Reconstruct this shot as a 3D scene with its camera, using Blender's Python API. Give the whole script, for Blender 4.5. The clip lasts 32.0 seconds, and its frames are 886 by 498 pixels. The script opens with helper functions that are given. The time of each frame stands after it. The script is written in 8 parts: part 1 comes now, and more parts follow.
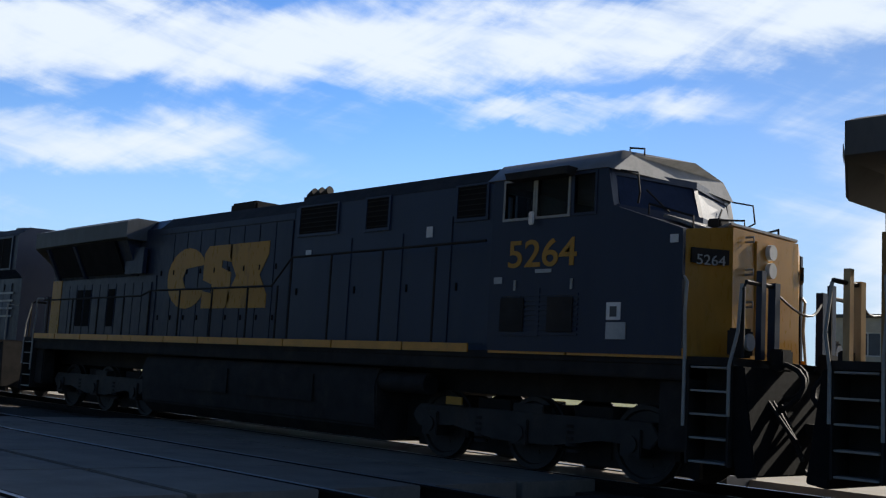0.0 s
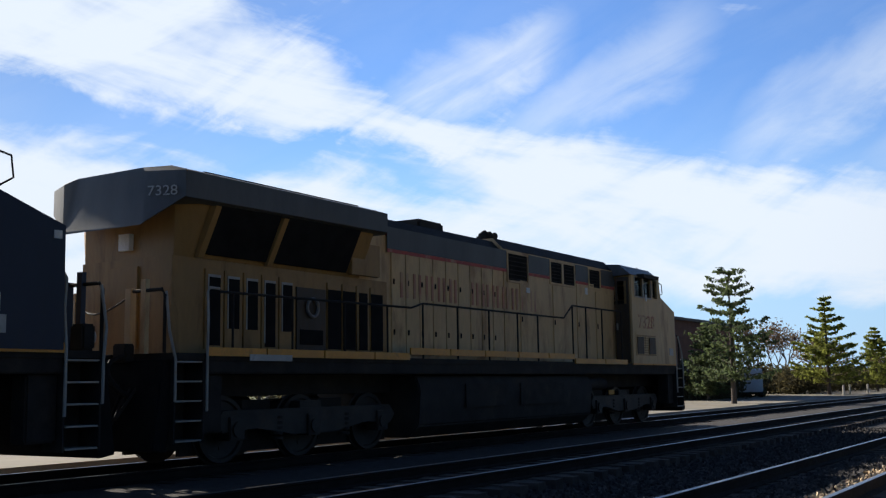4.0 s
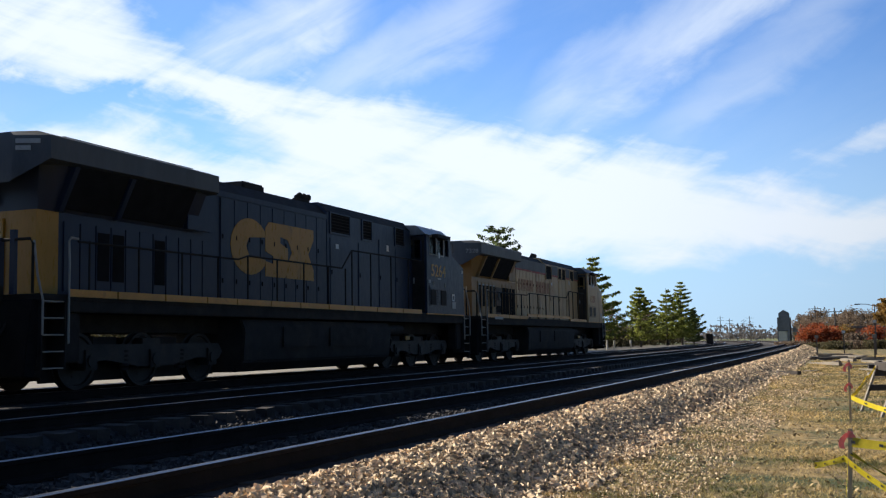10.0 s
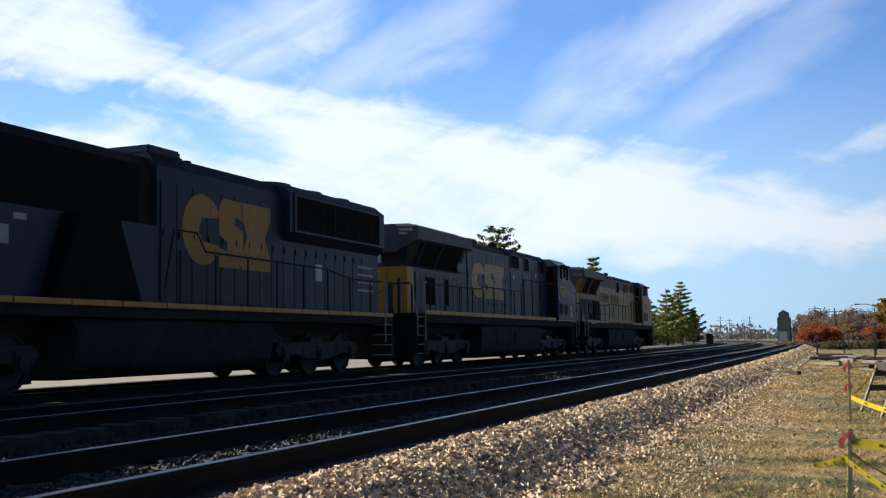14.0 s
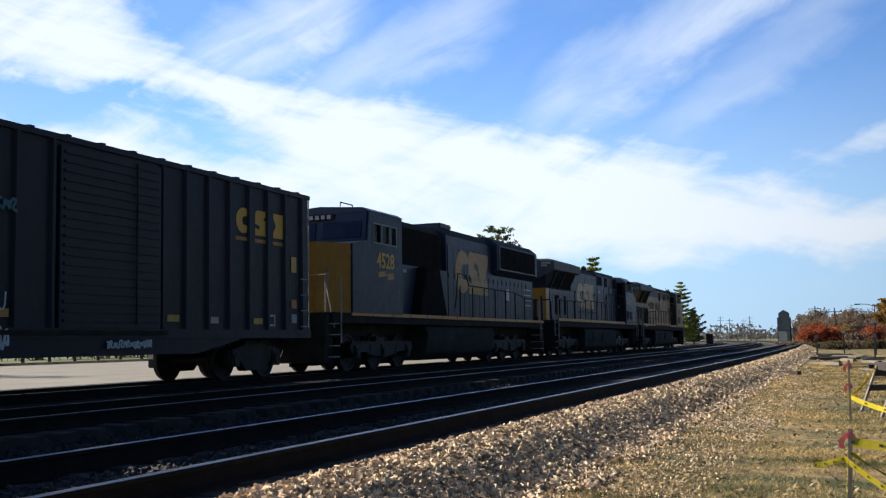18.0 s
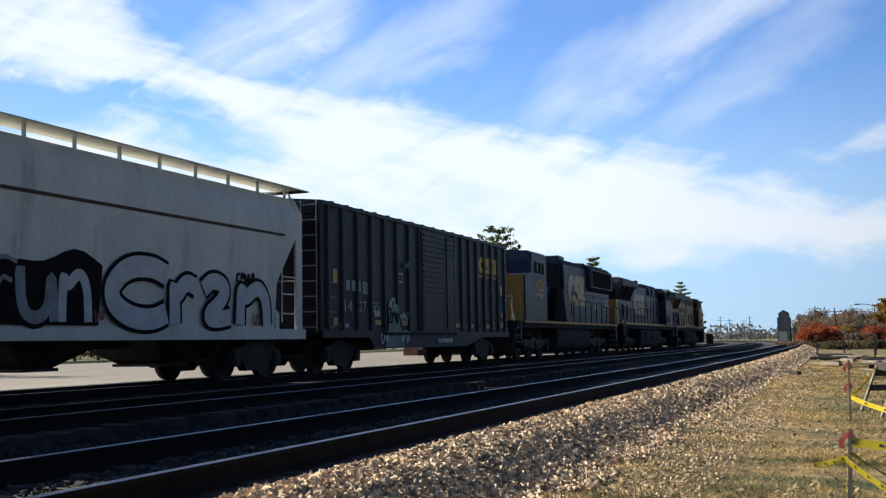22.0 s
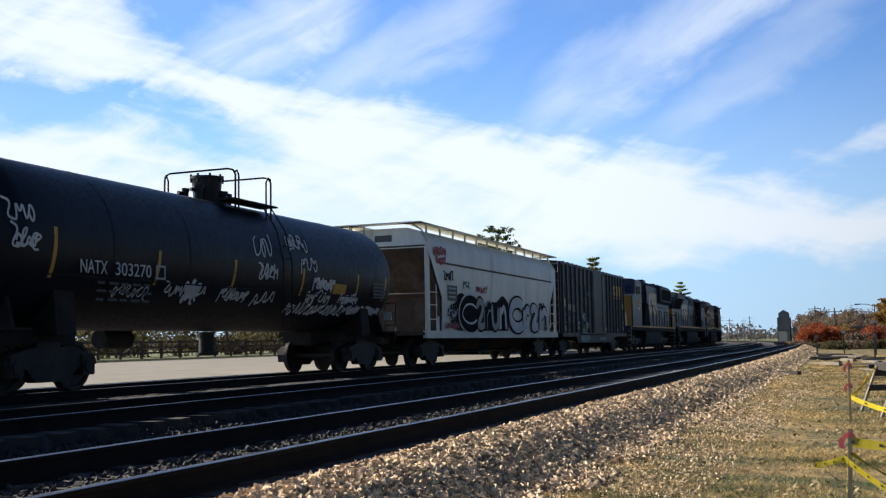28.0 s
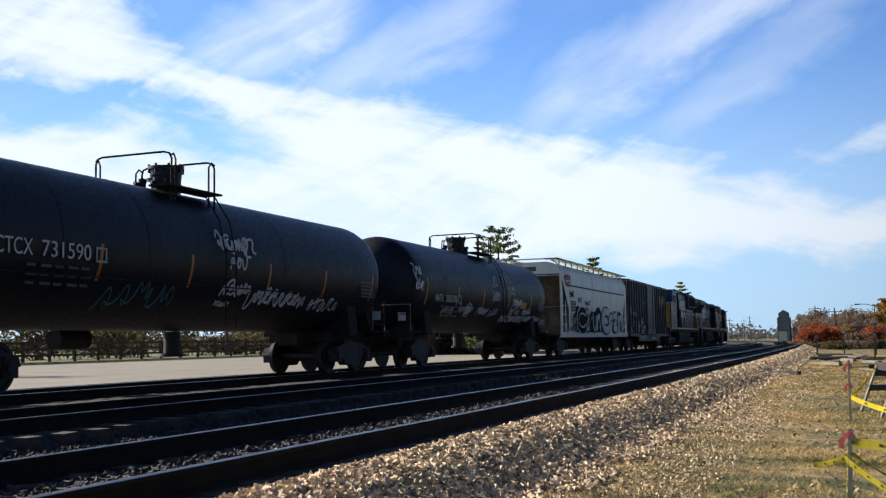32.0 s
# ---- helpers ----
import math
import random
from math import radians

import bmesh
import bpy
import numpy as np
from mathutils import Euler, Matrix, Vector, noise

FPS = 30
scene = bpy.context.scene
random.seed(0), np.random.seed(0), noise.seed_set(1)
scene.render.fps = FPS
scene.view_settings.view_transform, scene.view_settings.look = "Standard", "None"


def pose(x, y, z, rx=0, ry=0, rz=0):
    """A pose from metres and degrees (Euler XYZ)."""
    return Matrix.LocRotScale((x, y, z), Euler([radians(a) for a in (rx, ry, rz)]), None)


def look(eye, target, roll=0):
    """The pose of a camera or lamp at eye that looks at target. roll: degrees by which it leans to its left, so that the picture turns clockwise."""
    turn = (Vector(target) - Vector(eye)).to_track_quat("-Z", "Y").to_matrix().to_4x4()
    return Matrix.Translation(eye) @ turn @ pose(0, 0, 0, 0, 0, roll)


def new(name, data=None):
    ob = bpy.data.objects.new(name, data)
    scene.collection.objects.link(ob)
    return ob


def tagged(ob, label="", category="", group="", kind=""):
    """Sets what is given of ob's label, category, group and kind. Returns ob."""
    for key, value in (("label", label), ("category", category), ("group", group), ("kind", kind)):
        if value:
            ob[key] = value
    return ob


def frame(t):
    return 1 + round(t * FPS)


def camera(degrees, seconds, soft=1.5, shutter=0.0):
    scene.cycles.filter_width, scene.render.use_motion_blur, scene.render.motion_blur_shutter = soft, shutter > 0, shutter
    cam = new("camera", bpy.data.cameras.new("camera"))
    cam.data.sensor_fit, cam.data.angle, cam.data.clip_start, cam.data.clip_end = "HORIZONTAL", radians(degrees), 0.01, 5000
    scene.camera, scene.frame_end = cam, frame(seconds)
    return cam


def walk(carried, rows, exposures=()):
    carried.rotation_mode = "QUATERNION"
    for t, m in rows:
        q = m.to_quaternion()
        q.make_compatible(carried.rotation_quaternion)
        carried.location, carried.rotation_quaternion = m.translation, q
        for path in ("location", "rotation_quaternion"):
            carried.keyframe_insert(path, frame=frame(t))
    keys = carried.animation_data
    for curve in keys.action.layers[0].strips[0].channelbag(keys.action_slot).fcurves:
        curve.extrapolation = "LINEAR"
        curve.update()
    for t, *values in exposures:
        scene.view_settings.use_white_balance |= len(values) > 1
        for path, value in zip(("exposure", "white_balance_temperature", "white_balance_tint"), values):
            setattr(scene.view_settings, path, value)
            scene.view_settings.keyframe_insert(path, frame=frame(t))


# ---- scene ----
# ---- camera ----
cam = camera(45.58, 32.0, 1.25)
VIEW = [
    (0.0, 0, 1.62, 1.26, 46.45, 6.96, -3.33), (0.5, 0, 1.62, 1.26, 41.13, 7.10, -3.46), (1.0, 0, 1.62, 1.26, 28.97, 7.48, -3.65),
    (1.2, 0, 1.62, 1.26, 22.45, 7.72, -3.3), (1.5, 0, 1.62, 1.26, 13.08, 8.07, -2.75), (2.0, 0, 1.62, 1.26, -11.53, 9.23, -2.46), (2.5, 0, 1.62, 1.26, -38.83, 9.86, -1.06),
    (3.0, 0, 1.62, 1.26, -51.64, 9.34, 0.46), (3.5, 0, 1.62, 1.26, -55.18, 8.58, 0.74), (4.5, 0, 0.81, 1.01, -59.29, 6.0, 0.99),
    (5.5, 0, 0, 0.75, -63.6, 4.55, 1.0), (6.0, 0, 0, 0.75, -65.9, 4.6, 1.09), (6.5, 0, 0, 0.75, -67.98, 4.83, 1.1),
    (7.0, 0, 0, 0.75, -68.4, 5.02, 1.1), (7.5, 0, 0, 0.75, -68.2, 5.08, 1.02), (32.0, 0, 0, 0.75, -68.2, 5.08, 1.02)]
STOPS = [(0.0, 0.5), (0.6, 0.72), (1.0, 1.25), (1.5, 1.7), (2.0, 1.5), (2.3, 1.1), (2.6, 0.7), (3.0, 0.45), (3.5, 0.45), (5.5, 0.8), (6.0, 0.85), (6.7, 0.66), (7.2, 0.62), (32.0, 0.62)]
walk(cam, [(t, pose(x, y, z, 90 + p, r, h)) for t, x, y, z, h, p, r in VIEW], STOPS)

# ---- sun and sky ----
SUN_EL, SUN_AZ = 28.0, 4.0        # azimuth from +y towards +x
sun_way = Vector((math.sin(radians(SUN_AZ)) * math.cos(radians(SUN_EL)), math.cos(radians(SUN_AZ)) * math.cos(radians(SUN_EL)), math.sin(radians(SUN_EL))))
sun = new("sun", bpy.data.lights.new("sun", "SUN"))
sun.data.energy, sun.data.angle, sun.data.color = 5.0, radians(0.53), (1.0, 0.93, 0.82)
sun.matrix_world = look(sun_way * 200, (0, 0, 0))


class Nodes:
    """Short hand for node trees."""

    def __init__(self, tree):
        self.t = tree

    def add(self, kind):
        return self.t.nodes.new(kind)

    def put(self, socket, v):
        if isinstance(v, bpy.types.NodeSocket):
            self.t.links.new(v, socket)
        elif v is not None:
            socket.default_value = v

    def math(self, op, a, b=None, c=None, clamp=False):
        n = self.add("ShaderNodeMath")
        n.operation, n.use_clamp = op, clamp
        for s, v in zip(n.inputs, (a, b, c)):
            self.put(s, v)
        return n.outputs[0]

    def ramp(self, v, a, b, lo=0.0, hi=1.0):
        n = self.add("ShaderNodeMapRange")
        n.interpolation_type = "SMOOTHSTEP"
        for s, x in zip(n.inputs, (v, a, b, lo, hi)):
            self.put(s, x)
        return n.outputs[0]

    def noise(self, vec, scale, detail=4, rough=0.55, distort=0.0):
        n = self.add("ShaderNodeTexNoise")
        self.put(n.inputs["Vector"], vec)
        n.inputs["Scale"].default_value, n.inputs["Detail"].default_value = scale, detail
        n.inputs["Roughness"].default_value, n.inputs["Distortion"].default_value = rough, distort
        return n.outputs[0]

    def mapped(self, vec, scale=(1, 1, 1), turn=(0, 0, 0), loc=(0, 0, 0)):
        n = self.add("ShaderNodeMapping")
        self.put(n.inputs[0], vec)
        n.inputs["Scale"].default_value, n.inputs["Rotation"].default_value, n.inputs["Location"].default_value = scale, turn, loc
        return n.outputs[0]

    def mix(self, fac, a, b, mode="MIX"):
        n = self.add("ShaderNodeMix")
        n.data_type, n.blend_type = "RGBA", mode
        for s, v in ((n.inputs[0], fac), (n.inputs[6], a), (n.inputs[7], b)):
            self.put(s, (*v, 1) if isinstance(v, tuple) and len(v) == 3 else v)
        return n.outputs[2]


def make_sky():
    world = bpy.data.worlds.new("sky")
    scene.world = world
    world.use_nodes = True
    k = Nodes(world.node_tree)
    k.t.nodes.clear()
    way = k.add("ShaderNodeTexCoord").outputs["Generated"]
    sky = k.add("ShaderNodeTexSky")
    sky.sky_type, sky.sun_disc, sky.sun_elevation, sky.sun_rotation = "NISHITA", False, radians(SUN_EL), radians(SUN_AZ)
    sky.altitude, sky.air_density, sky.dust_density, sky.ozone_density = 200, 1.0, 0.35, 2.2
    xyz = k.add("ShaderNodeSeparateXYZ")
    k.put(xyz.inputs[0], way)
    x, y, z = xyz.outputs
    az = k.math("MULTIPLY", k.math("ARCTAN2", x, y), 57.2958)
    el = k.math("MULTIPLY", k.math("ARCSINE", z), 57.2958)
    flat = k.add("ShaderNodeCombineXYZ")
    k.put(flat.inputs[0], az), k.put(flat.inputs[1], el)
    flat = flat.outputs[0]
    def streaks(turn, run, across, detail, rough, distort, loc):
        return k.noise(k.mapped(k.mapped(flat, (1, 1, 1), (0, 0, -turn)), (run, across, 1), (0, 0, 0), loc), 1.0, detail, rough, distort)
    soft = streaks(-0.20, 0.035, 0.17, 6, 0.6, 0.8, (2.3, 1.7, 0))
    fine = streaks(0.50, 0.085, 0.36, 6, 0.56, 0.7, (3.1, 7.7, 0))
    thread = streaks(-0.22, 0.11, 0.55, 6, 0.58, 0.8, (8.1, 3.7, 0))
    puff = streaks(0.1, 0.20, 0.34, 6, 0.6, 0.4, (11.0, 2.0, 0))
    wob = k.math("MULTIPLY", k.math("SUBTRACT", puff, 0.5), 4.0)
    up = k.math("ADD", el, wob)

    def between(a0, a1, fade):
        return k.math("MULTIPLY", k.ramp(az, a0 - fade, a0 + fade), k.ramp(az, a1 - fade, a1 + fade, 1.0, 0.0))

    def band(at, centre, tilt, width, a0, a1, fade):
        """A soft streak: height centre at azimuth at, tilt degrees a degree, between two azimuths."""
        line = k.math("ADD", k.math("MULTIPLY", k.math("SUBTRACT", az, at), tilt), centre)
        d = k.math("ABSOLUTE", k.math("SUBTRACT", up, line))
        return k.math("MULTIPLY", k.ramp(d, width * 0.1, width, 1.0, 0.0), between(a0, a1, fade))
    # a low bank, highest under the sun
    top = k.math("SUBTRACT", 16.8, k.math("MULTIPLY", k.math("ABSOLUTE", k.math("SUBTRACT", az, 4.0)), 0.115))
    bank = k.math("MULTIPLY", k.ramp(k.math("SUBTRACT", up, top), -2.2, 1.2, 1.0, 0.0), between(-26, 66, 5))
    # the large streaked mass: its upper edge, the blue gap that splits it and its ragged foot
    crest = k.math("MAXIMUM", k.math("SUBTRACT", 15.3, k.math("MULTIPLY", k.math("SUBTRACT", az, 57.0), 0.49)), k.math("SUBTRACT", 15.3, k.math("MULTIPLY", k.math("SUBTRACT", az, 57.0), 0.235)))
    rift = k.math("SUBTRACT", 17.9, k.math("MULTIPLY", k.math("SUBTRACT", az, 11.5), 0.13))
    over = k.math("MULTIPLY", k.ramp(k.math("SUBTRACT", up, crest), -2.6, 1.6, 1.0, 0.0), k.ramp(k.math("SUBTRACT", up, k.math("ADD", rift, k.ramp(az, 8.0, 46.0, 2.8, 0.0))), -0.6, 1.5))
    over = k.math("MULTIPLY", over, between(-4, 64, 7))
    under = k.math("MULTIPLY", k.ramp(k.math("SUBTRACT", up, crest), -2.4, 1.9, 1.0, 0.0), k.ramp(up, 2.8, 5.6))
    under = k.math("MULTIPLY", under, between(58, 112, 5))
    masses = [(bank, 0.92), (over, 0.98), (under, 0.92),
              (band(-40, 18.6, 0.09, 3.6, -82, 8, 10), 1.0), (band(-66, 16.2, 0.03, 2.6, -90, -48, 8), 0.75), (band(-40, 14.6, 0.03, 1.3, -47, -32, 4), 0.6),
              (band(-66, 11.0, 0.10, 2.6, -90, -58, 4), 0.75),               (band(92, 9.8, 0.1, 1.8, 88, 104, 3), 0.6)]
    total = None
    for b, w in masses:
        b = k.math("MULTIPLY", b, w)
        total = b if total is None else k.math("MAXIMUM", total, b)
    grain = k.math("ADD", k.math("MULTIPLY", k.math("SUBTRACT", soft, 0.5), 1.7), k.math("ADD", k.math("MULTIPLY", k.math("SUBTRACT", fine, 0.5), 1.3), k.math("MULTIPLY", k.math("SUBTRACT", thread, 0.5), 1.0)))
    dens = k.math("ADD", total, k.math("SUBTRACT", grain, 0.10))
    cover = k.math("MULTIPLY", k.ramp(dens, -0.05, 1.0), k.ramp(el, -1.0, 4.5))
    # thin veils of high cloud
    veil = None
    for b, w in ((band(79.5, 15.2, 0.50, 3.4, 73.5, 90, 2.5), 0.66), (band(86.5, 14.6, 0.60, 3.0, 80, 91, 3), 0.36), (band(59.5, 16.6, 0.4, 3.2, 54, 64, 2.5), 0.74), (band(66, 15.4, 0.5, 3.4, 60, 72, 3), 0.50), (between(20, 110, 10), 0.10)):
        b = k.math("MULTIPLY", b, w)
        veil = b if veil is None else k.math("MAXIMUM", veil, b)
    veil = k.math("MULTIPLY", veil, k.ramp(k.math("ADD", k.math("MULTIPLY", fine, 0.7), k.math("MULTIPLY", puff, 0.3)), 0.30, 0.66, 0.35, 1.0))
    cover = k.math("MAXIMUM", cover, k.math("MULTIPLY", veil, k.ramp(el, 3.0, 9.0)))
    # the sky dims away from the sun and deepens overhead
    dot = k.add("ShaderNodeVectorMath")
    dot.operation = "DOT_PRODUCT"
    k.put(dot.inputs[0], way)
    dot.inputs[1].default_value = sun_way
    fall = k.math("MULTIPLY", k.ramp(dot.outputs["Value"], -0.50, 0.40, 0.28, 1.0), k.ramp(el, 22.0, 55.0, 1.0, 0.20))
    n = k.add("ShaderNodeCombineColor")
    for s in n.inputs:
        k.put(s, fall)
    white = k.mix(1.0, (6.7, 7.4, 8.3), n.outputs[0], "MULTIPLY")
    blue = k.mix(1.0, k.mix(1.0, sky.outputs[0], (0.66, 1.0, 1.48), "MULTIPLY"), n.outputs[0], "MULTIPLY")
    # pale haze low down
    haze = k.mix(1.0, (4.2, 6.1, 8.3), n.outputs[0], "MULTIPLY")
    blue = k.mix(k.ramp(el, 1.0, 16.0, 0.85, 0.0), blue, haze)
    # clear air beside the sun
    near = k.add("ShaderNodeCombineColor")
    for c in near.inputs:
        k.put(c, k.ramp(dot.outputs["Value"], 0.60, 0.97, 1.0, 0.84 if c.name == "Red" else 0.66 if c.name == "Green" else 0.56))
    blue = k.mix(1.0, blue, near.outputs[0], "MULTIPLY")
    col = k.mix(cover, blue, white)
    bg = k.add("ShaderNodeBackground")
    k.put(bg.inputs[0], col)
    bg.inputs[1].default_value = 0.088
    k.put(k.add("ShaderNodeOutputWorld").inputs[0], bg.outputs[0])


make_sky()


# ---- materials ----
def material(name, color, rough=0.7, metal=0.0, spread=0.25, scale=3.0, bump=0.15, bump_scale=40.0, second=None, second_at=(0.55, 0.75),
             second_scale=1.2, stretch=(1, 1, 1), island=0.0, each=0.0, spec=0.5, coords="Object", through_light=0.0):
    """A surface with two scales of variation, patches of a second colour and fine relief."""
    m = bpy.data.materials.new(name)
    m.use_nodes = True
    k = Nodes(m.node_tree)
    shader = k.t.nodes["Principled BSDF"]
    vec = k.add("ShaderNodeTexCoord").outputs[coords]
    vec = k.mapped(vec, stretch)
    big, small = k.noise(vec, scale, 5), k.noise(vec, scale * 9, 4, 0.6)
    tone = k.math("ADD", k.math("MULTIPLY", big, 0.6), k.math("MULTIPLY", small, 0.4))
    lo, hi = tuple(max(c * (1 - spread), 0) for c in color), tuple(min(c * (1 + spread), 1) for c in color)
    col = k.mix(k.ramp(tone, 0.32, 0.68), lo, hi)
    if second:
        col = k.mix(k.ramp(k.noise(vec, second_scale, 7, 0.65, 0.4), *second_at), col, second)
    if island:
        r = k.add("ShaderNodeNewGeometry").outputs["Random Per Island"]
        v = k.math("ADD", k.math("MULTIPLY", r, 2 * island), 1 - island)
        n = k.add("ShaderNodeCombineColor")
        for s in n.inputs:
            k.put(s, v)
        col = k.mix(1.0, col, n.outputs[0], "MULTIPLY")
    if each:
        r = k.add("ShaderNodeObjectInfo").outputs["Random"]
        v = k.math("ADD", k.math("MULTIPLY", r, 2 * each), 1 - each)
        n = k.add("ShaderNodeCombineColor")
        for s in n.inputs:
            k.put(s, v)
        col = k.mix(1.0, col, n.outputs[0], "MULTIPLY")
    k.put(shader.inputs["Base Color"], col)
    k.put(shader.inputs["Roughness"], k.ramp(small, 0.3, 0.7, max(rough - 0.08, 0.02), min(rough + 0.1, 1.0)))
    shader.inputs["Metallic"].default_value = metal
    shader.inputs["Specular IOR Level"].default_value = spec
    if bump:
        b = k.add("ShaderNodeBump")
        b.inputs["Strength"].default_value, b.inputs["Distance"].default_value = bump, 0.02
        k.put(b.inputs["Height"], k.noise(vec, bump_scale, 3))
        k.put(shader.inputs["Normal"], b.outputs[0])
    if through_light:
        thin = k.add("ShaderNodeBsdfTranslucent")
        k.put(thin.inputs[0], col)
        both = k.add("ShaderNodeMixShader")
        both.inputs[0].default_value = through_light
        k.put(both.inputs[1], shader.outputs[0]), k.put(both.inputs[2], thin.outputs[0])
        k.put(k.t.nodes["Material Output"].inputs[0], both.outputs[0])
    return m


def glass(name, tint=(0.72, 0.80, 0.80)):
    m = bpy.data.materials.new(name)
    m.use_nodes = True
    s = m.node_tree.nodes["Principled BSDF"]
    s.inputs["Base Color"].default_value = (*tint, 1)
    s.inputs["Transmission Weight"].default_value, s.inputs["Roughness"].default_value, s.inputs["IOR"].default_value = 1.0, 0.03, 1.1
    return m


